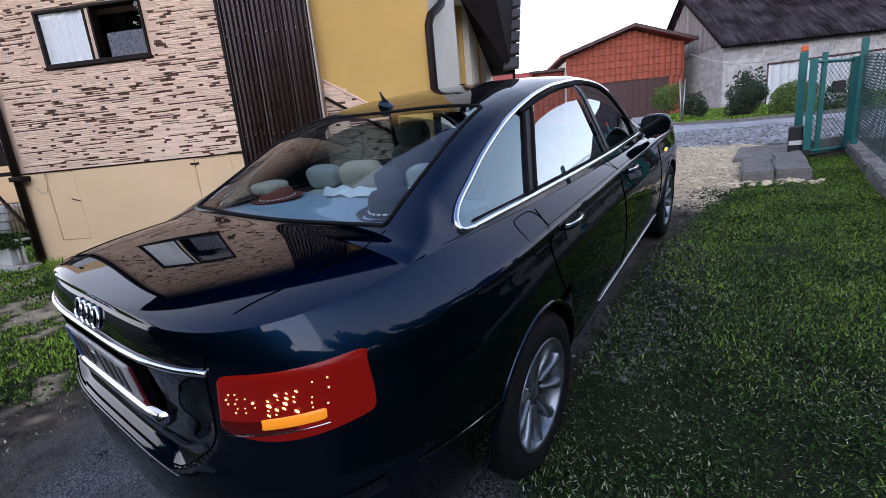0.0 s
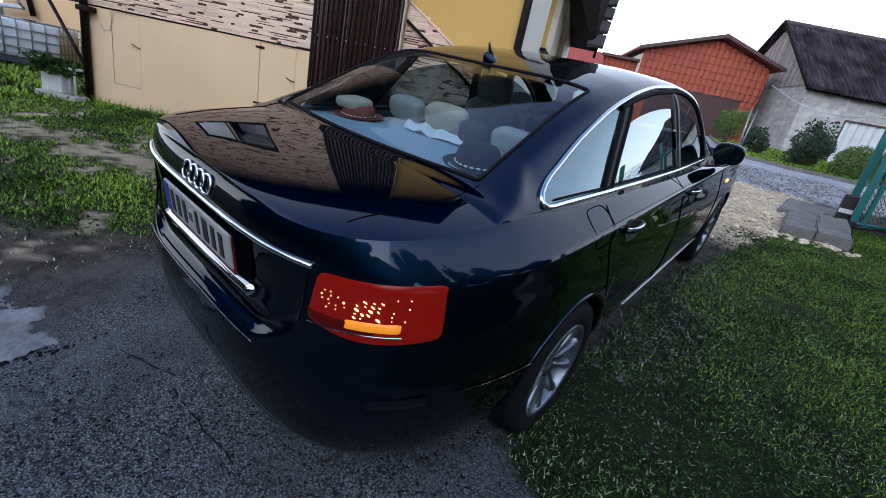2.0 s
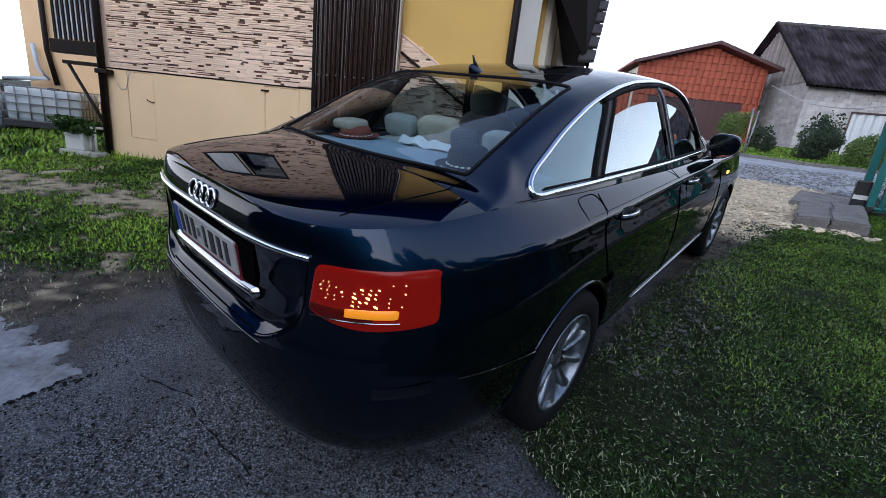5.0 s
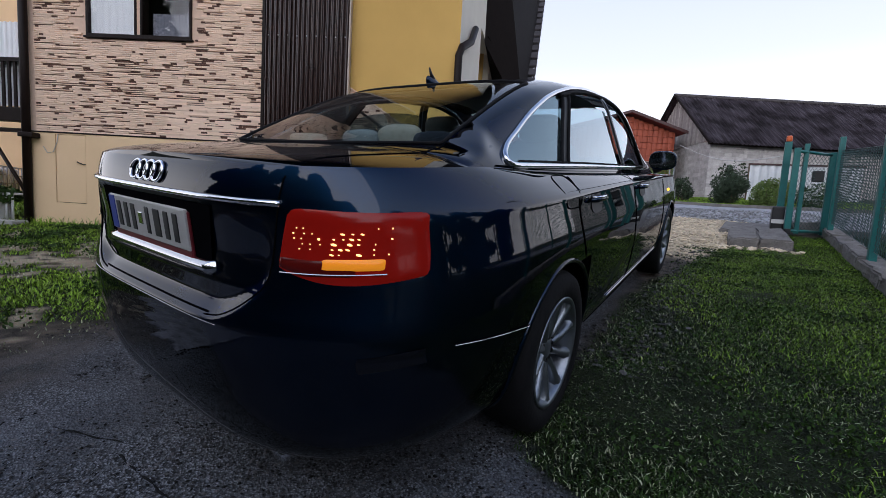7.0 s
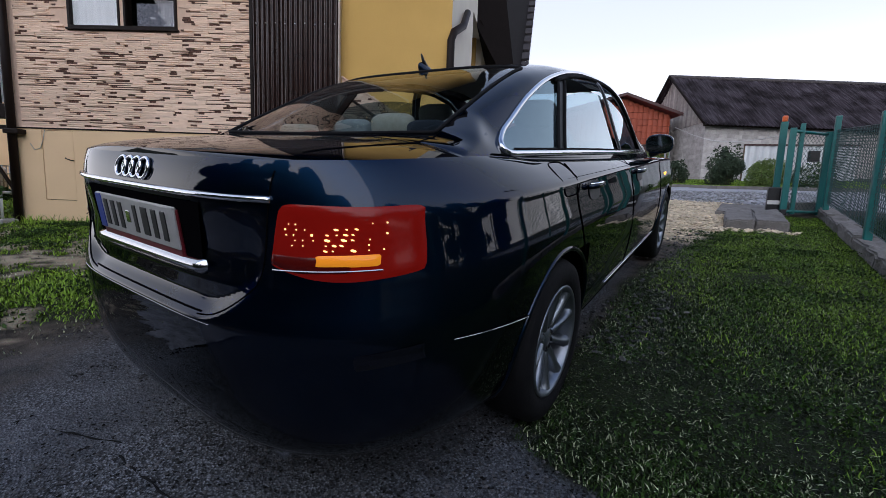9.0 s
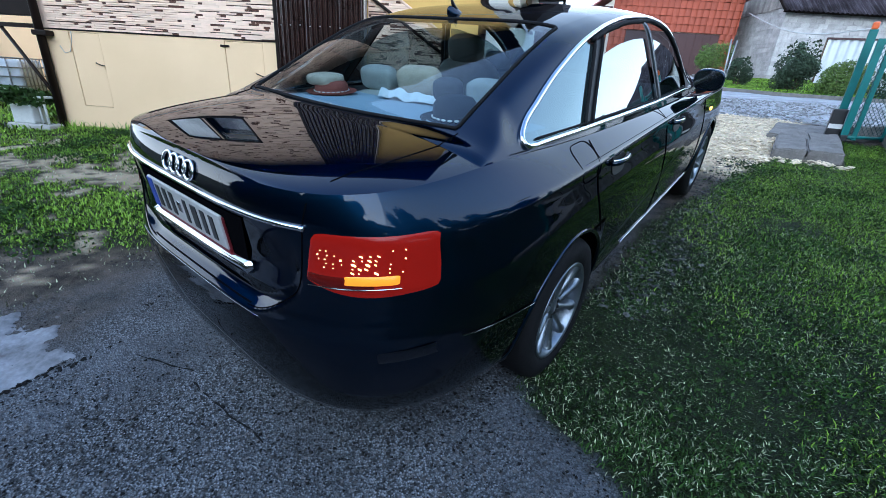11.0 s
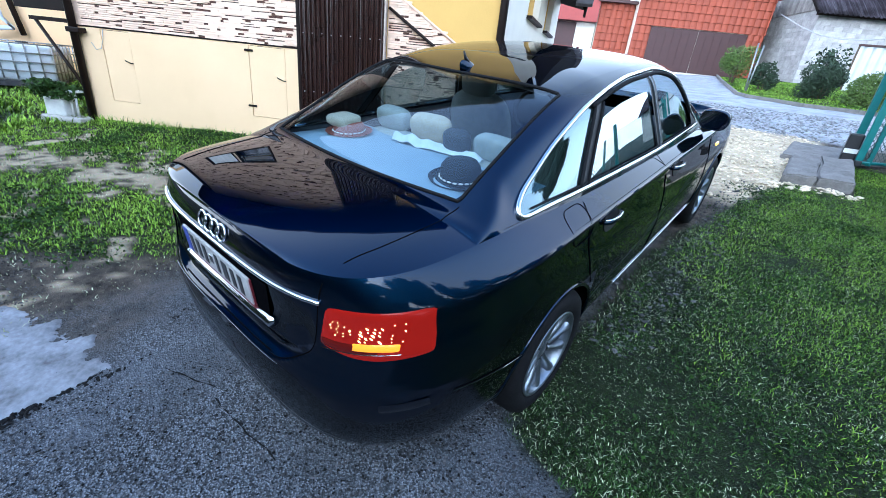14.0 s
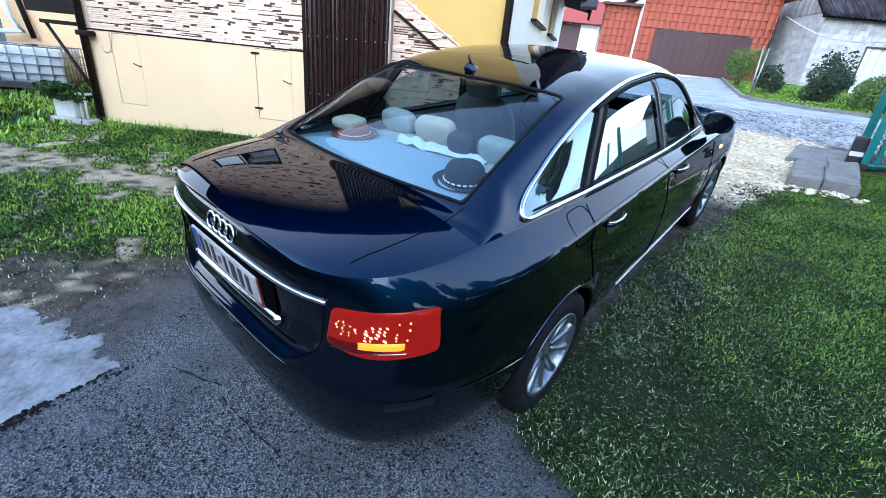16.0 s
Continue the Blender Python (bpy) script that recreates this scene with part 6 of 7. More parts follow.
for r in range(14):
    z = 2.5 + 0.21 * r
    x = -0.2 * (r % 2)
    while x < 16:
        block(V, F, (max(x, 0), rng.uniform(-0.012, 0.004), z), (min(x + 0.39, 16), 0.03, z + 0.19))
        x += 0.41
    y = -0.2 * (r % 2)
    while y < 7.4:
        block(V, F, (rng.uniform(-0.012, 0.004), max(y, 0), z), (0.03, min(y + 0.39, 7.4), z + 0.19))
        y += 0.41
ob = put("block_facing", V, F, BARN_WALL, barn)
ob["kind"] = "stuff"
for k in range(46):
    y = 0.0 + 0.162 * k
    top = 8.55 - 0.86 * abs(y + 0.08 - 3.7)
    V, F = [], []
    block(V, F, (-0.05 - rng.uniform(0, 0.02), y, 5.42), (0.0, y + 0.15, top))
    put("gable_board", V, F, BARN_BOARD, barn)


def weathered_roof():
    """Dark fibre-cement with pale lichen and washed streaks that run down the slope."""
    m, n, l, p = nodes_of("weathered_roof")
    at, stretch = n.new("ShaderNodeTexCoord"), n.new("ShaderNodeMapping")
    stretch.inputs["Scale"].default_value = (3.2, 0.16, 0.16)
    l.new(at.outputs["Object"], stretch.inputs["Vector"])
    streak, blot, one, two, mix = n.new("ShaderNodeTexNoise"), n.new("ShaderNodeTexNoise"), n.new("ShaderNodeValToRGB"), n.new("ShaderNodeValToRGB"), n.new("ShaderNodeMixRGB")
    streak.inputs["Scale"].default_value, streak.inputs["Detail"].default_value = 6.0, 7
    blot.inputs["Scale"].default_value, blot.inputs["Detail"].default_value = 1.1, 9
    l.new(stretch.outputs["Vector"], streak.inputs["Vector"])
    l.new(at.outputs["Object"], blot.inputs["Vector"])
    one.color_ramp.elements[0].position, one.color_ramp.elements[1].position = 0.46, 0.72
    one.color_ramp.elements[0].color, one.color_ramp.elements[1].color = (0.033, 0.028, 0.032, 1), (0.09, 0.086, 0.094, 1)
    two.color_ramp.elements[0].position, two.color_ramp.elements[1].position = 0.42, 0.62
    two.color_ramp.elements[0].color, two.color_ramp.elements[1].color = (0.85, 0.8, 0.85, 1), (0.25, 0.22, 0.22, 1)
    mix.blend_type = "MULTIPLY"
    mix.inputs["Fac"].default_value = 1.0
    l.new(streak.outputs["Fac"], one.inputs["Fac"])
    l.new(blot.outputs["Fac"], two.inputs["Fac"])
    l.new(one.outputs["Color"], mix.inputs["Color1"])
    l.new(two.outputs["Color"], mix.inputs["Color2"])
    l.new(mix.outputs["Color"], p.inputs["Base Color"])
    p.inputs["Roughness"].default_value, p.inputs["Specular IOR Level"].default_value = 0.95, 0.1
    return m


BARN_ROOF = weathered_roof()


def roof_sheet(side):
    V, F = [], []
    n = 16 * 22
    for k in range(n + 1):
        x = -0.35 + 16.7 * k / n
        w = 0.03 * math.sin(2 * math.pi * x / 0.21)
        for r in range(6):
            t = r / 5
            y = 3.7 + side * (4.15 - 4.15 * t)
            z = 5.2 + (8.72 - 5.2) * t + 0.012 * (r % 2)
            V.append((x, y, z + w))
    for k in range(n):
        for r in range(5):
            a = 6 * k + r
            F.append((a, a + 6, a + 7, a + 1) if side < 0 else (a + 1, a + 7, a + 6, a))
    return put("roof_sheet", V, F, BARN_ROOF, barn, "dark weathered corrugated roof")


roof_sheet(-1)
roof_sheet(1)
tube("ridge_cap", [(-0.36, 3.7, 8.74), (16.4, 3.7, 8.74)], 0.12, ETERNIT, barn, sides=10)
boxed("eave_board", (-0.3, -0.32, 5.14), (16.3, -0.28, 5.3), SOFFIT, barn)
for sgn in (-1, 1):
    V = [(x, 3.7 + sgn * a, z + t) for x in (-0.4, -0.34) for a, z in ((0, 8.7), (4.2, 5.15)) for t in (0, 0.14)]
    put("barge_board", V, [(0, 2, 3, 1), (4, 5, 7, 6), (0, 4, 6, 2), (1, 3, 7, 5)], SOFFIT, barn)

fence = thing("sheet_fence", "pale ribbed sheet fence in front of the barn", "fence", m=Matrix.Translation((2.0, 22.6, 0)) @ Matrix.Rotation(radians(20), 4, "Z"))
corrugated("sheet", 0.0, 4.4, 2.1, 3.75, 0, 0.3, 0.03, ZINC, fence)
boxed("cap_rail", (-0.05, -0.06, 3.75), (4.45, 0.06, 3.82), GARAGE_DOOR, fence)
tube("fence_post", [(0, 0.05, 1.8), (0, 0.05, 3.8)], 0.05, BARK, fence)

bush("clipped_bush", "round clipped yellow-green bush on the lawn", 7.9, 21.0, 2.12, 0.62, 1.12, 12, 5200, 0.06, LEAF_YELLOW, 11, shell=0.75)
bush("shrub", "loose grey-green shrub on the lawn", 5.1, 20.0, 1.78, 0.5, 1.0, 9, 2600, 0.075, LEAF_DARK, 12)
bush("dense_bush", "dense dark green bush at the lawn edge", 0.4, 18.2, 1.5, 0.62, 1.2, 16, 11000, 0.05, LEAF_DARK, 13, shell=0.7)
bush("clipped_bush", "wide yellow-green bush by the gate", -3.4, 17.2, 1.42, 0.64, 1.12, 16, 9000, 0.05, LEAF_YELLOW, 14, shell=0.78)
bush("open_shrub", "tall open shrub behind the dense bush", 0.9, 19.3, 1.72, 0.6, 1.65, 6, 900, 0.1, LEAF_DARK, 15, shell=0.3)
bush("white_flowers", "white flowering plant behind the gate", -7.0, 15.5, 1.35, 0.5, 0.9, 6, 1200, 0.06, FLOWER, 16, shell=0.3)
leaf_cloud("hidden_leaves", [(*at_range(-7.0, 15.5), 1.7, 0.5, 0.45)], 1800, 0.07, LEAF, bpy.data.objects["white_flowers"], "", 17)

prop = thing("lawn_pole", "two thin leaning grey poles on the lawn", "pole")
px, py = at_range(6.35, 18.8)
tube("pole", [(px, py, 1.6), (px - 0.12, py + 0.2, 3.2)], 0.025, GALV, prop)
tube("pole", [(px + 0.03, py, 1.6), (px + 0.06, py + 0.2, 3.15)], 0.022, GALV, prop)
wire = tube("overhead_cable", [(-1.3 + 4.4 * u, 26.0 - 4.0 * u, 5.3 - 1.25 * u - 0.5 * math.sin(math.pi * u)) for u in np.linspace(0, 1, 20)], 0.022, CABLE, None, "")
tagged(wire, "sagging pale overhead cable to the garage eave", "cable")

edging = thing("lawn_edging", "low concrete edging along the lawn", "edging", kind="structure")
line = [(-3.0, 25.5), (-2.17, 21.75), (-0.6, 15.15), (-0.2, 14.45), (1.2, 13.4), (2.3, 13.15), (4.0, 12.85), (8.0, 12.3)]
for (xa, ya), (xb, yb) in zip(line[:-1], line[1:]):
    L = math.hypot(xb - xa, yb - ya)
    for q in range(int(L / 1.0) + 1):
        u0, u1 = q / (int(L / 1.0) + 1), (q + 1) / (int(L / 1.0) + 1) - 0.004
        p0, p1 = (xa + (xb - xa) * u0, ya + (yb - ya) * u0), (xa + (xb - xa) * u1, ya + (yb - ya) * u1)
        za = far_z(*p0)
        boxed("kerb_stone", (0, -0.04, -0.12), (math.hypot(p1[0] - p0[0], p1[1] - p0[1]), 0.04, 0.09), CONCRETE, edging, "", 0.01, Matrix.Translation((*p0, za)) @ Matrix.Rotation(math.atan2(p1[1] - p0[1], p1[0] - p0[0]), 4, "Z") @ Matrix.Rotation(-math.atan2(far_z(*p1) - za, L / (int(L) + 1)), 4, "Y"))

# ---------------------------------------------------------------- gate and fence
pad = thing("concrete_pad", "rough concrete footing of the gate", "footing", kind="structure")


def sloped_block(name, corners, top, depth, material, parent, seed):
    rng = random.Random(seed)
    n = len(corners)
    V = [(x, y, far_z(x, y) + top + rng.uniform(-0.012, 0.012)) for x, y in corners] + [(x, y, far_z(x, y) - depth) for x, y in corners]
    F = [tuple(range(n)), tuple(range(2 * n - 1, n - 1, -1))] + [((k + 1) % n, k, n + k, n + (k + 1) % n) for k in range(n)]
    bm = bmesh.new()
    vs = [bm.verts.new(v) for v in V]
    for f in F:
        bm.faces.new([vs[q] for q in f])
    bmesh.ops.bevel(bm, geom=list(bm.edges), offset=0.018, segments=2, affect="EDGES")
    bmesh.ops.subdivide_edges(bm, edges=[e for e in bm.edges if e.calc_length() > 0.1], cuts=7, use_grid_fill=True)
    for q in bm.verts:
        q.co += Vector([0.026 * noise.noise(q.co * 7 + Vector((seed, 3.0 * k, 0))) + 0.008 * noise.noise(q.co * 31 + Vector((seed, 5.0 * k, 0))) for k in range(3)])
    bmesh.ops.recalc_face_normals(bm, faces=bm.faces)
    return part(name, bm, material, parent)


sloped_block("block", [(1.42, 4.93), (1.74, 5.03), (1.74, 6.4), (1.42, 6.2)], 0.13, 0.2, CONCRETE, pad, 1)
sloped_block("block", [(1.75, 5.03), (2.1, 5.13), (2.1, 6.5), (1.75, 6.4)], 0.125, 0.2, CONCRETE, pad, 2)
sloped_block("slab", [(1.3, 6.2), (2.12, 6.5), (2.2, 7.5), (1.35, 7.3)], 0.06, 0.2, CONCRETE, pad, 3)
plinth_fence = thing("fence_plinth", "low rough concrete wall under the wire fence", "wall", kind="structure")
ys = np.linspace(1.0, 7.1, 8)
for k in range(7):
    xa, xb = 2.5 + 0.015 * ys[k], 2.5 + 0.015 * ys[k + 1]
    sloped_block("plinth_block", [(xa, ys[k]), (xa + 0.22, ys[k]), (xb + 0.22, ys[k + 1] - 0.006), (xb, ys[k + 1] - 0.006)], 0.13, 0.2, CONCRETE, plinth_fence, 20 + k)
sloped_block("plinth_block", [(2.13, 6.62), (2.6, 7.1), (2.62, 7.3), (2.1, 6.85)], 0.2, 0.2, CONCRETE, plinth_fence, 40)


def post(parent, x, y, h, r=0.035, name="post", lean=(0, 0)):
    z = far_z(x, y)
    return boxed(name, (-r, -r, -0.1), (r, r, h), TEAL, parent, "", 0.008, Matrix.Translation((x, y, z)) @ Matrix.Rotation(lean[0], 4, "Y") @ Matrix.Rotation(lean[1], 4, "X"))


def mesh_panel(name, a, b, z0, z1, parent, pitch=0.07, r=0.0028, material=WIRE):
    """Diamond wire between two places."""
    ax, ay, bx, by = *a, *b
    L = math.hypot(bx - ax, by - ay)
    V, F = [], []

    def rod(p, q):
        base = len(V)
        vv, ff = tube_geometry([p, q], r, 4)
        V.extend(vv)
        F.extend(tuple(base + i for i in f) for f in ff)

    H = z1 - z0
    za, zb = far_z(ax, ay), far_z(bx, by)
    k = -H
    while k < L:
        for sgn in (1, -1):
            u0, u1 = max(k, 0), min(k + H, L)
            if u1 > u0:
                t0, t1 = u0 - k, u1 - k
                if sgn < 0:
                    t0, t1 = H - t0, H - t1
                g0, g1 = za + (zb - za) * u0 / L, za + (zb - za) * u1 / L
                rod((ax + (bx - ax) * u0 / L, ay + (by - ay) * u0 / L, g0 + z0 + t0), (ax + (bx - ax) * u1 / L, ay + (by - ay) * u1 / L, g1 + z0 + t1))
        k += pitch
    return put(name, V, F, material, parent)


wire_fence = thing("wire_fence", "teal-posted green diamond-wire fence on a concrete wall", "fence")
FENCE = [(2.68, 6.85), (2.66, 4.4), (2.63, 2.0), (2.6, -0.6)]
for k, (x, y) in enumerate(FENCE):
    post(wire_fence, x, y, 1.42 if k else 1.5)
for a, b in zip(FENCE[:-1], FENCE[1:]):
    mesh_panel("wire_mesh", a, b, 0.22, 1.3, wire_fence)
    for z in (0.22, 0.76, 1.3):
        tube("line_wire", [(*a, far_z(*a) + z), (*b, far_z(*b) + z)], 0.003, WIRE, wire_fence, sides=5)
far_fence = [(2.72, 6.95), (5.2, 8.4), (9.0, 10.4)]
for a, b in zip(far_fence[:-1], far_fence[1:]):
    post(wire_fence, *b, 1.4)
    mesh_panel("wire_mesh", a, b, 0.1, 1.3, wire_fence, 0.1)

gate = thing("gate", "open teal steel gate leaf with wire infill", "gate")
gz = far_z(2.07, 6.5)
post(gate, 2.05, 6.75, 1.42, 0.045, "gate_post")
boxed("beacon", (-0.036, -0.036, 1.42), (0.036, 0.036, 1.515), ORANGE, gate, "orange warning beacon", 0.02, Matrix.Translation((2.05, 6.75, far_z(2.05, 6.75))))
boxed("motor", (-0.08, -0.1, 0.0), (0.08, 0.1, 0.42), BLACK, gate, "black gate motor", 0.02, Matrix.Translation((2.02, 6.6, gz + 0.03)))
boxed("motor_label", (-0.075, -0.112, 0.16), (0.075, -0.101, 0.22), PVC, gate, "", 0.0, Matrix.Translation((2.02, 6.6, gz + 0.03)))
A, B = (2.14, 6.45), (2.62, 7.0)
ga = far_z(*A)
for (x, y), lean in ((A, 0.0), (B, 0.0)):
    boxed("gate_stile", (-0.04, -0.04, 0.06), (0.04, 0.04, 1.32), TEAL, gate, "", 0.006, Matrix.Translation((x, y, ga)))
boxed("gate_stile", (-0.03, -0.03, 0.06), (0.03, 0.03, 1.4), TEAL, gate, "", 0.006, Matrix.Translation((2.26, 6.6, ga)))
for z in (0.1, 1.28):
    tube("gate_rail", [(*A, ga + z), (*B, ga + z)], 0.022, TEAL, gate)
mesh_panel("gate_mesh", A, B, 0.1, 1.28, gate, 0.075, 0.004, WIRE)
boxed("gate_box", (-0.07, -0.04, 0.86), (0.07, 0.04, 1.02), BLACK, gate, "", 0.01, Matrix.Translation((2.45, 6.8, ga)))
boxed("hinge_foot", (-0.04, -0.04, 0.0), (0.04, 0.04, 0.08), BLACK, gate, "", 0.01, Matrix.Translation((2.14, 6.42, gz + 0.04)))

# ---------------------------------------------------------------- slab, stones, grass
rng = random.Random(21)
edge = [(-0.82, -1.25)]
for k in range(1, 14):
    u = k / 13
    edge.append((-0.82 - 1.5 * u, -1.25 - 0.62 * u - 0.05 * math.sin(9 * u) + rng.uniform(-0.03, 0.03)))
SLAB_EDGE = edge


def slab_height(x, y):
    """Crumbling at the edge, pitted and uneven over the rest."""
    ex, ey = [p[0] for p in SLAB_EDGE][::-1], [p[1] for p in SLAB_EDGE][::-1]
    inside = np.minimum(np.interp(x, ex, ey) - y + 0.09 * fbm(x, y, 4.0, 7.0) + 0.05 * fbm(x, y, 14.0, 7.5), -0.84 - x + 0.02 * fbm(x, y, 4.0, 8.0) + 0.015 * fbm(x, y, 14.0, 8.5))
    rise = np.clip(inside / 0.05, 0, 1)
    return 0.022 * rise ** 0.5 - 0.012 + 0.005 * fbm(x, y, 6.0, 5.0) + 0.003 * fbm(x, y, 30.0, 6.0)


sx, sy = np.meshgrid(np.linspace(-2.6, -0.78, 150), np.linspace(-3.4, -1.2, 170))
sz = ground_z(sx, sy) + slab_height(sx, sy)
at_grid = np.arange(sx.size).reshape(sx.shape)
quads = np.stack([at_grid[:-1, :-1], at_grid[:-1, 1:], at_grid[1:, 1:], at_grid[1:, :-1]], -1).reshape(-1, 4)
high = slab_height(sx, sy).ravel() > -0.006
quads = quads[high[quads].any(1)]
slab = put("paving_slab", np.stack([sx, sy, sz], -1).reshape(-1, 3), quads.tolist(), SLAB, smooth=True)
tagged(slab, "worn pale concrete slab let into the asphalt", "paving", kind="structure")


def scatter_stones(name, label, count, area, keep, size, material, seed):
    r = np.random.default_rng(seed)
    x, y = r.uniform(area[0], area[1], count), r.uniform(area[2], area[3], count)
    ok = keep(x, y, r)
    x, y = x[ok], y[ok]
    m = len(x)
    s = size * (0.45 + 1.1 * r.random(m) ** 2)
    z = ground_z(x, y) + 0.25 * s
    octa = np.array([(1, 0, 0), (-1, 0, 0), (0, 1, 0), (0, -1, 0), (0, 0, 1), (0, 0, -1), ])
    extra = np.array([(0.62, 0.62, 0.45), (-0.62, 0.62, 0.45), (-0.62, -0.62, 0.45), (0.62, -0.62, 0.45)])
    base = np.concatenate([octa, extra])
    faces = np.array([(4, 0, 6), (4, 6, 2), (4, 2, 7), (4, 7, 1), (4, 1, 8), (4, 8, 3), (4, 3, 9), (4, 9, 0), (0, 5, 2), (2, 5, 1), (1, 5, 3), (3, 5, 0), (0, 2, 6), (2, 1, 7), (1, 3, 8), (3, 0, 9)])
    pts = base[None] * (1 + 0.28 * r.normal(size=(m, len(base), 1)))
    ang = r.uniform(0, 2 * np.pi, m)
    c, q = np.cos(ang)[:, None], np.sin(ang)[:, None]
    px, py = pts[..., 0] * c * 1.25 - pts[..., 1] * q, pts[..., 0] * q * 1.25 + pts[..., 1] * c
    V = np.stack([x[:, None] + px * s[:, None], y[:, None] + py * s[:, None], z[:, None] + pts[..., 2] * s[:, None] * 0.7], -1).reshape(-1, 3)
    F = (faces[None] + (np.arange(m) * len(base))[:, None, None]).reshape(-1, 3)
    me = bpy.data.meshes.new(name)
    me.from_pydata(V.tolist(), [], F.tolist())
    me.materials.append(material)
    return tagged(new(name, me), label, "gravel", kind="stuff")


def zone_pick(which, power=1.0):
    def keep(x, y, r):
        z = zones(x, y)
        return r.random(len(x)) < z[which] ** power
    return keep


scatter_stones("pale_gravel", "pale yellow crushed gravel on the drive", 9000, (-2.2, 1.7, 3.6, 8.3), zone_pick(1), 0.016, STONE_PALE, 1)
scatter_stones("grey_gravel", "loose grey gravel along the car and the road edge", 4200, (0.7, 1.5, 0.6, 4.6), lambda x, y, r: (r.random(len(x)) < 0.9 * np.exp(-(((x - 0.95 - 0.06 * y) / 0.17) ** 2))), 0.011, GRIT, 2)
scatter_stones("road_gravel", "grey road gravel beyond the drive", 5000, (-2, 3, 7.7, 11.5), zone_pick(2), 0.018, STONE_GREY, 3)
scatter_stones("pale_stones", "pale loose stones by the gate footing", 160, (1.15, 2.2, 4.55, 5.1), lambda x, y, r: np.abs(y - 4.82 - 0.25 * (x - 1.4)) < 0.14, 0.03, STONE_PALE, 4)
scatter_stones("asphalt_grit", "small grit lying on the asphalt", 16000, (-2.6, 1.3, -2.0, 0.2), lambda x, y, r: (zones(x, y)[0] < 0.4), 0.005, GRIT, 5)
scatter_stones("dark_grit", "dark grit and pits in the asphalt", 5000, (-2.6, 1.3, -1.9, 0.2), lambda x, y, r: (zones(x, y)[0] < 0.4), 0.0042, PIT, 6)
scatter_stones("crack_gravel", "dark gravel in the joint beside the slab", 2600, (-0.9, -0.76, -3.3, -1.2), lambda x, y, r: np.abs(x + 0.825 - 0.02 * np.sin(5 * y)) < 0.02 + 0.012 * np.sin(17 * y), 0.009, PIT, 7)
for k, (start, turn, length) in enumerate((((-0.78, -1.22), 0.35, 0.55), ((-0.3, -1.1), 0.1, 0.5), ((-0.2, -1.75), 0.6, 0.6))):
    line, (x, y), way = [], start, turn
    for q in range(26):
        line.append((x, y, far_z(x, y) + 0.001))
        way += 0.5 * noise.noise((k * 7.0, q * 0.45, 2.0)) - 0.12 * (way - turn)
        x, y = x + length / 25 * math.cos(way), y + length / 25 * math.sin(way)
    tagged(tube("asphalt_crack", line, [0.0015 + 0.003 * abs(math.sin(1 + q * 0.7)) for q in range(26)], PIT, sides=5), "thin dark crack in the worn asphalt", "crack", kind="structure")


def grass(name, label, count, area, keep, high, material, seed, wide=0.0035, lay=1.0):
    r = np.random.default_rng(seed)
    x, y = r.uniform(area[0], area[1], count), r.uniform(area[2], area[3], count)
    ok = keep(x, y, r)
    x, y = x[ok], y[ok]
    m = len(x)
    z = ground_z(x, y) - 0.004
    h = high * (0.45 + 0.9 * r.random(m))
    ang, bend = r.uniform(0, 2 * np.pi, m), r.uniform(0.2, 1.1, m) * h * lay
    dx, dy = np.cos(ang), np.sin(ang)
    wx, wy = -dy * wide, dx * wide
    p0 = np.stack([x - wx, y - wy, z], -1)
    p1 = np.stack([x + wx, y + wy, z], -1)
    p2 = np.stack([x + wx * 0.8 + dx * bend * 0.35, y + wy * 0.8 + dy * bend * 0.35, z + h * 0.62], -1)
    p3 = np.stack([x - wx * 0.8 + dx * bend * 0.35, y - wy * 0.8 + dy * bend * 0.35, z + h * 0.62], -1)
    p4 = np.stack([x + dx * bend, y + dy * bend, z + h * 0.9], -1)
    V = np.stack([p0, p1, p2, p3, p4], 1).reshape(-1, 3)
    me = bpy.data.meshes.new(name)
    k = np.arange(m) * 5
    quads, tris = np.stack([k, k + 1, k + 2, k + 3], -1), np.stack([k + 3, k + 2, k + 4], -1)
    loops = np.concatenate([quads, tris], 1).ravel()
    me.vertices.add(m * 5)
    me.vertices.foreach_set("co", V.ravel())
    me.loops.add(m * 7)
    me.loops.foreach_set("vertex_index", loops)
    me.polygons.add(m * 2)
    starts = np.stack([np.arange(m) * 7, np.arange(m) * 7 + 4], -1).ravel()
    me.polygons.foreach_set("loop_start", starts)
    me.update(calc_edges=True)
    me.validate()
    me.materials.append(material)
    return tagged(new(name, me), label, "grass", kind="stuff")


def lawn_light(x, y):
    """The lawn is trodden thin beside the car and fuller towards the fence and the gate. Brighter blades there paint in
    the end of the car's shade.
    """
    return np.clip(0.28 * (y - 0.6) + 0.5 * (x - 1.45) + 0.35 * fbm(x, y, 1.4, 12.0), 0, 1)


def worn_lawn(x, y, r):
    return r.random(len(x)) < zones(x, y)[0] ** 2 * (0.85 + 0.3 * lawn_light(x, y) + 0.45 * fbm(x, y, 5.0, 13.0))


def lit_lawn(x, y, r):
    return r.random(len(x)) < zones(x, y)[0] ** 2 * lawn_light(x, y)


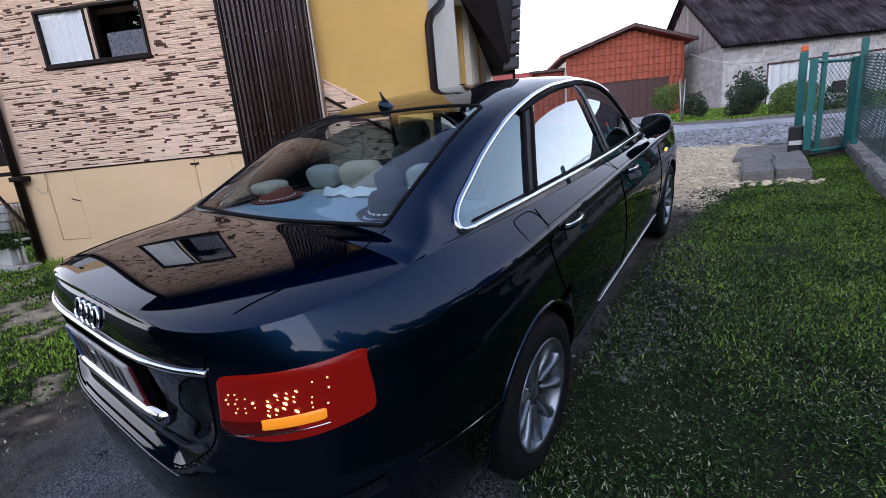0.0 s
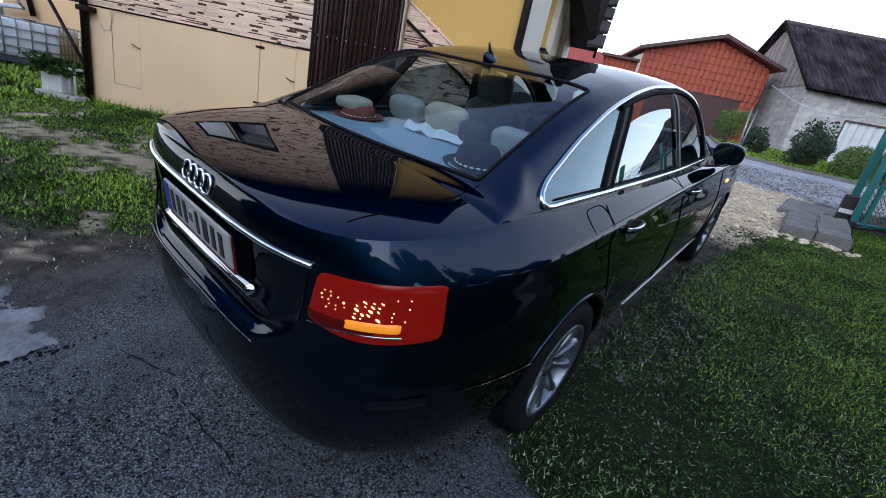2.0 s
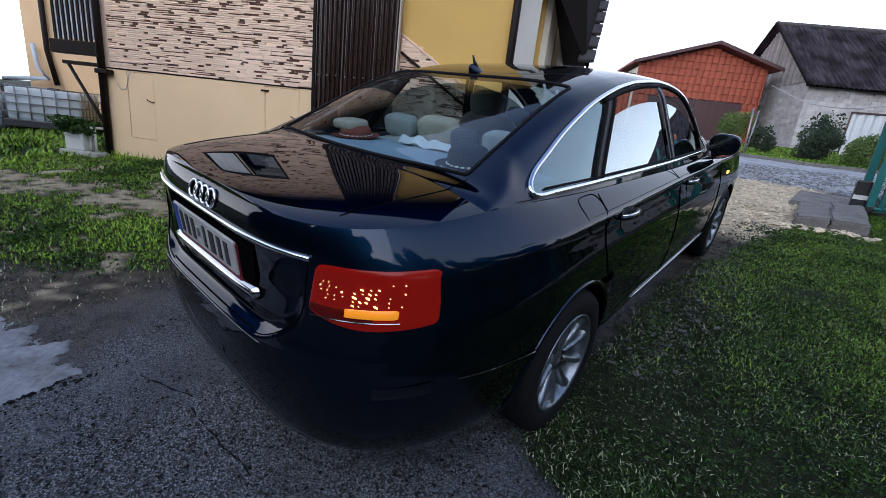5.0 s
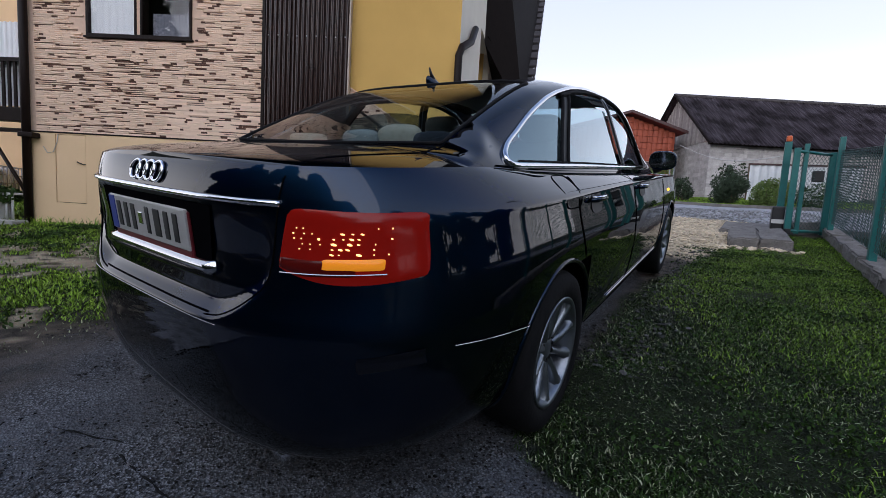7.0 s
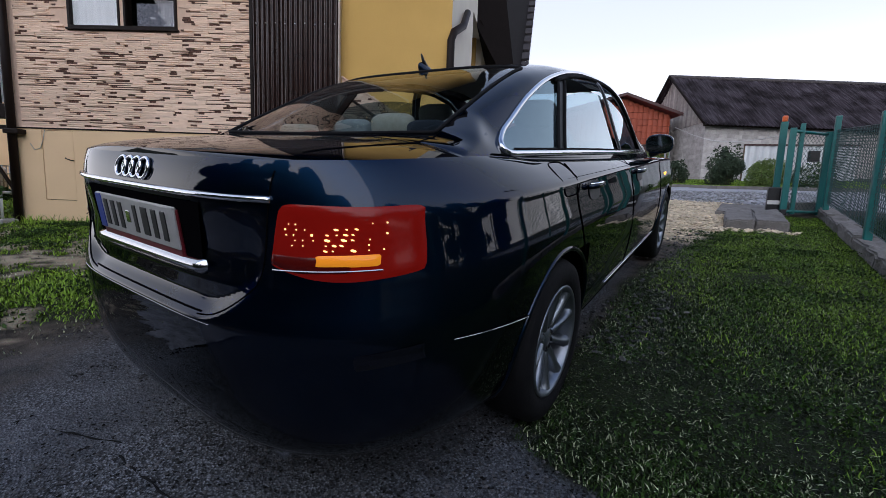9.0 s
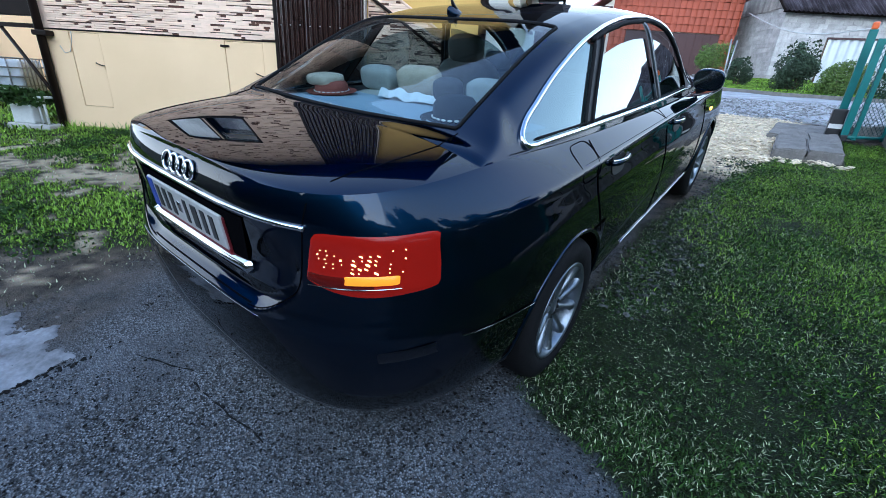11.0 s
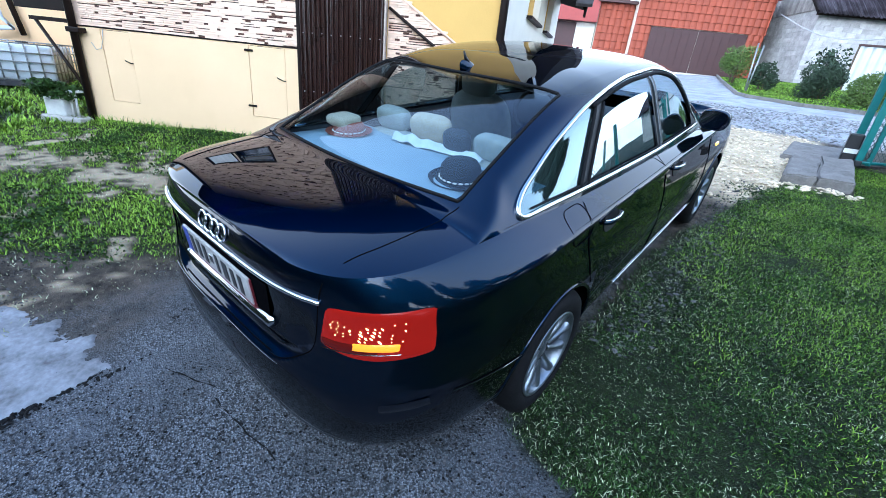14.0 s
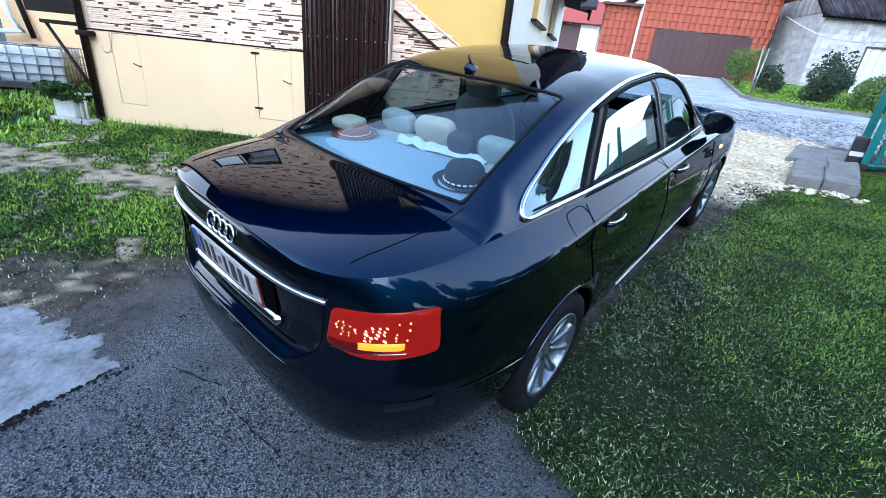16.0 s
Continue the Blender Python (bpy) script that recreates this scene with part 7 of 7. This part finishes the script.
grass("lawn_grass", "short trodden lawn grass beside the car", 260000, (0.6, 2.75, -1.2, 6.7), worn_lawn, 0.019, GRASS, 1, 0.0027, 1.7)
# brighter blades painted in where the lawn leaves the car's shade
grass("lush_grass", "brighter fuller lawn grass towards the gate", 105000, (0.9, 2.75, 0.0, 6.7), lit_lawn, 0.026, LIT_GRASS, 13, 0.0028, 1.3)
# pale flecks put in for highlights on the lawn's blades
grass("dry_blades", "dry pale blades among the lawn grass", 46000, (0.6, 2.75, -1.2, 5.1), worn_lawn, 0.0165, DRY_GLINT_GRASS, 11, 0.0027, 1.8)
grass("yard_grass", "patchy short grass of the yard", 150000, (-6.5, -1.4, -3.2, 3.2), zone_pick(0, 2), 0.032, LIT_GRASS, 2, 0.0045)
grass("track_blades", "thin worn blades on the bare track", 26000, (-6.5, -1.5, -3.0, 2.0), lambda x, y, r: r.random(len(x)) < 0.45 * (1 - zones(x, y)[0]) * (zones(x, y)[3] > 0.3), 0.028, DRY_GLINT_GRASS, 12, 0.004)
grass("house_grass", "longer grass along the house footing", 9000, (-6.2, -2.0, -0.8, 2.4), lambda x, y, r: np.abs(-0.515 * x + 0.857 * y - 2.88) < 0.1, 0.1, LIT_GRASS, 3, 0.004)
grass("far_grass", "lawn grass by the tanks", 26000, (-13, -6, -4, 4), zone_pick(0, 2), 0.08, LIT_GRASS, 4, 0.012)
grass("bed_grass", "lawn beyond the road", 40000, (-3.4, 6, 12.8, 25), zone_pick(0, 2), 0.04, LIT_GRASS, 5, 0.016)
grass("field_grass", "grass behind the wire fence", 26000, (2.75, 6.5, -1, 6.6), zone_pick(0, 2), 0.12, GRASS, 6, 0.008)
leaf_cloud("clover", [(x, y, far_z(x, y) + 0.02, 0.35, 0.012) for x, y in [(rng.uniform(1.1, 2.5), rng.uniform(-0.2, 4.4)) for _ in range(40)]], 9000, 0.02, LEAF, None, "", 31, 0.05)
tagged(bpy.data.objects["clover"], "clover and broad leaves in the lawn", "grass", kind="stuff")
leaf_cloud("yard_clover", [(x, y, far_z(x, y) + 0.025, 0.4, 0.014) for x, y in [(rng.uniform(-5.2, -2.2), rng.uniform(-2.2, 1.2)) for _ in range(50)] if zones(np.array([x]), np.array([y]))[0][0] > 0.6], 9000, 0.03, LEAF, None, "", 32, 0.05)
tagged(bpy.data.objects["yard_clover"], "broad-leaved weeds in the yard grass", "grass", kind="stuff")

# ---------------------------------------------------------------- trees round the place
def tree_belt(name, label, line, high, count, size, seed, material):
    r = random.Random(seed)
    t = thing(name, label, "trees", kind="stuff")
    c = []
    for (xa, ya), (xb, yb) in zip(line[:-1], line[1:]):
        L = math.hypot(xb - xa, yb - ya)
        for q in range(int(L / 2.2) + 1):
            u = (q + r.uniform(0.2, 0.8)) / (int(L / 2.2) + 1)
            x, y, h = xa + (xb - xa) * u + r.uniform(-0.8, 0.8), ya + (yb - ya) * u + r.uniform(-0.8, 0.8), high * r.uniform(0.7, 1.15)
            z = far_z(x, y)
            tube("trunk", [(x, y, z - 0.3), (x + r.uniform(-0.2, 0.2), y, z + 0.6 * h)], [0.16, 0.05], BARK, t, sides=7)
            for _ in range(6):
                c.append((x + r.uniform(-1, 1), y + r.uniform(-1, 1), z + h * r.uniform(0.15, 0.9), r.uniform(0.8, 1.5), h * r.uniform(0.12, 0.22)))
    leaf_cloud("crown", c, count, size, material, t, "", seed, 0.3)
    return t


tree_belt("tree_belt", "dark belt of trees behind the yard", [(-11.5, -11), (-5, -12.5), (2.5, -12.5), (13, -10)], 7.5, 85000, 0.62, 41, LEAF_DARK)
tree_belt("garden_trees", "row of garden trees beyond the wire fence", [(13, -9), (14, 0), (15.5, 10), (17.5, 18)], 8.0, 48000, 0.45, 42, LEAF_DARK)
# added wall, out of view: keeps the car's rear reflections dark
tagged(boxed("unseen_backing", (-16, -15.6, -4), (16, -15.2, 3.2), DARK_BACKING), "dark boarded wall behind the trees", "wall", kind="structure")
conifer = thing("conifer", "dark green conifer behind the tanks", "tree")
cx, cy = (HOUSE @ Vector((-11.0, 5.2, 0))).xy
tube("trunk", [(cx, cy, 0.3), (cx, cy, 2.2)], [0.08, 0.02], BARK, conifer)
leaf_cloud("crown", [(cx, cy, 0.7 + 0.3 * k, 0.55 * (1 - k / 7), 0.3) for k in range(6)], 4500, 0.08, LEAF_DARK, conifer, "", 51, 0.5)

# single stone strips of the wall nearest the drive
cache = {}
for a, b, zl, zh, deep, dark in near_strips:
    key = (round(b - a, 2), dark, round(zh - zl, 3))
    if key not in cache:
        cache[key] = strip_mesh(max(key[0], 0.02), key[2], 0.016 if not dark else 0.007, len(cache))
        cache[key].materials.append(STRIP_ONE_DARK if dark else STRIP_ONE)
    ob = hang(new("stone_strip", cache[key]), house_front)
    ob.location = (a, FACE + 0.012 + (deep - 0.014 if not dark else 0) * -0.5, zl)
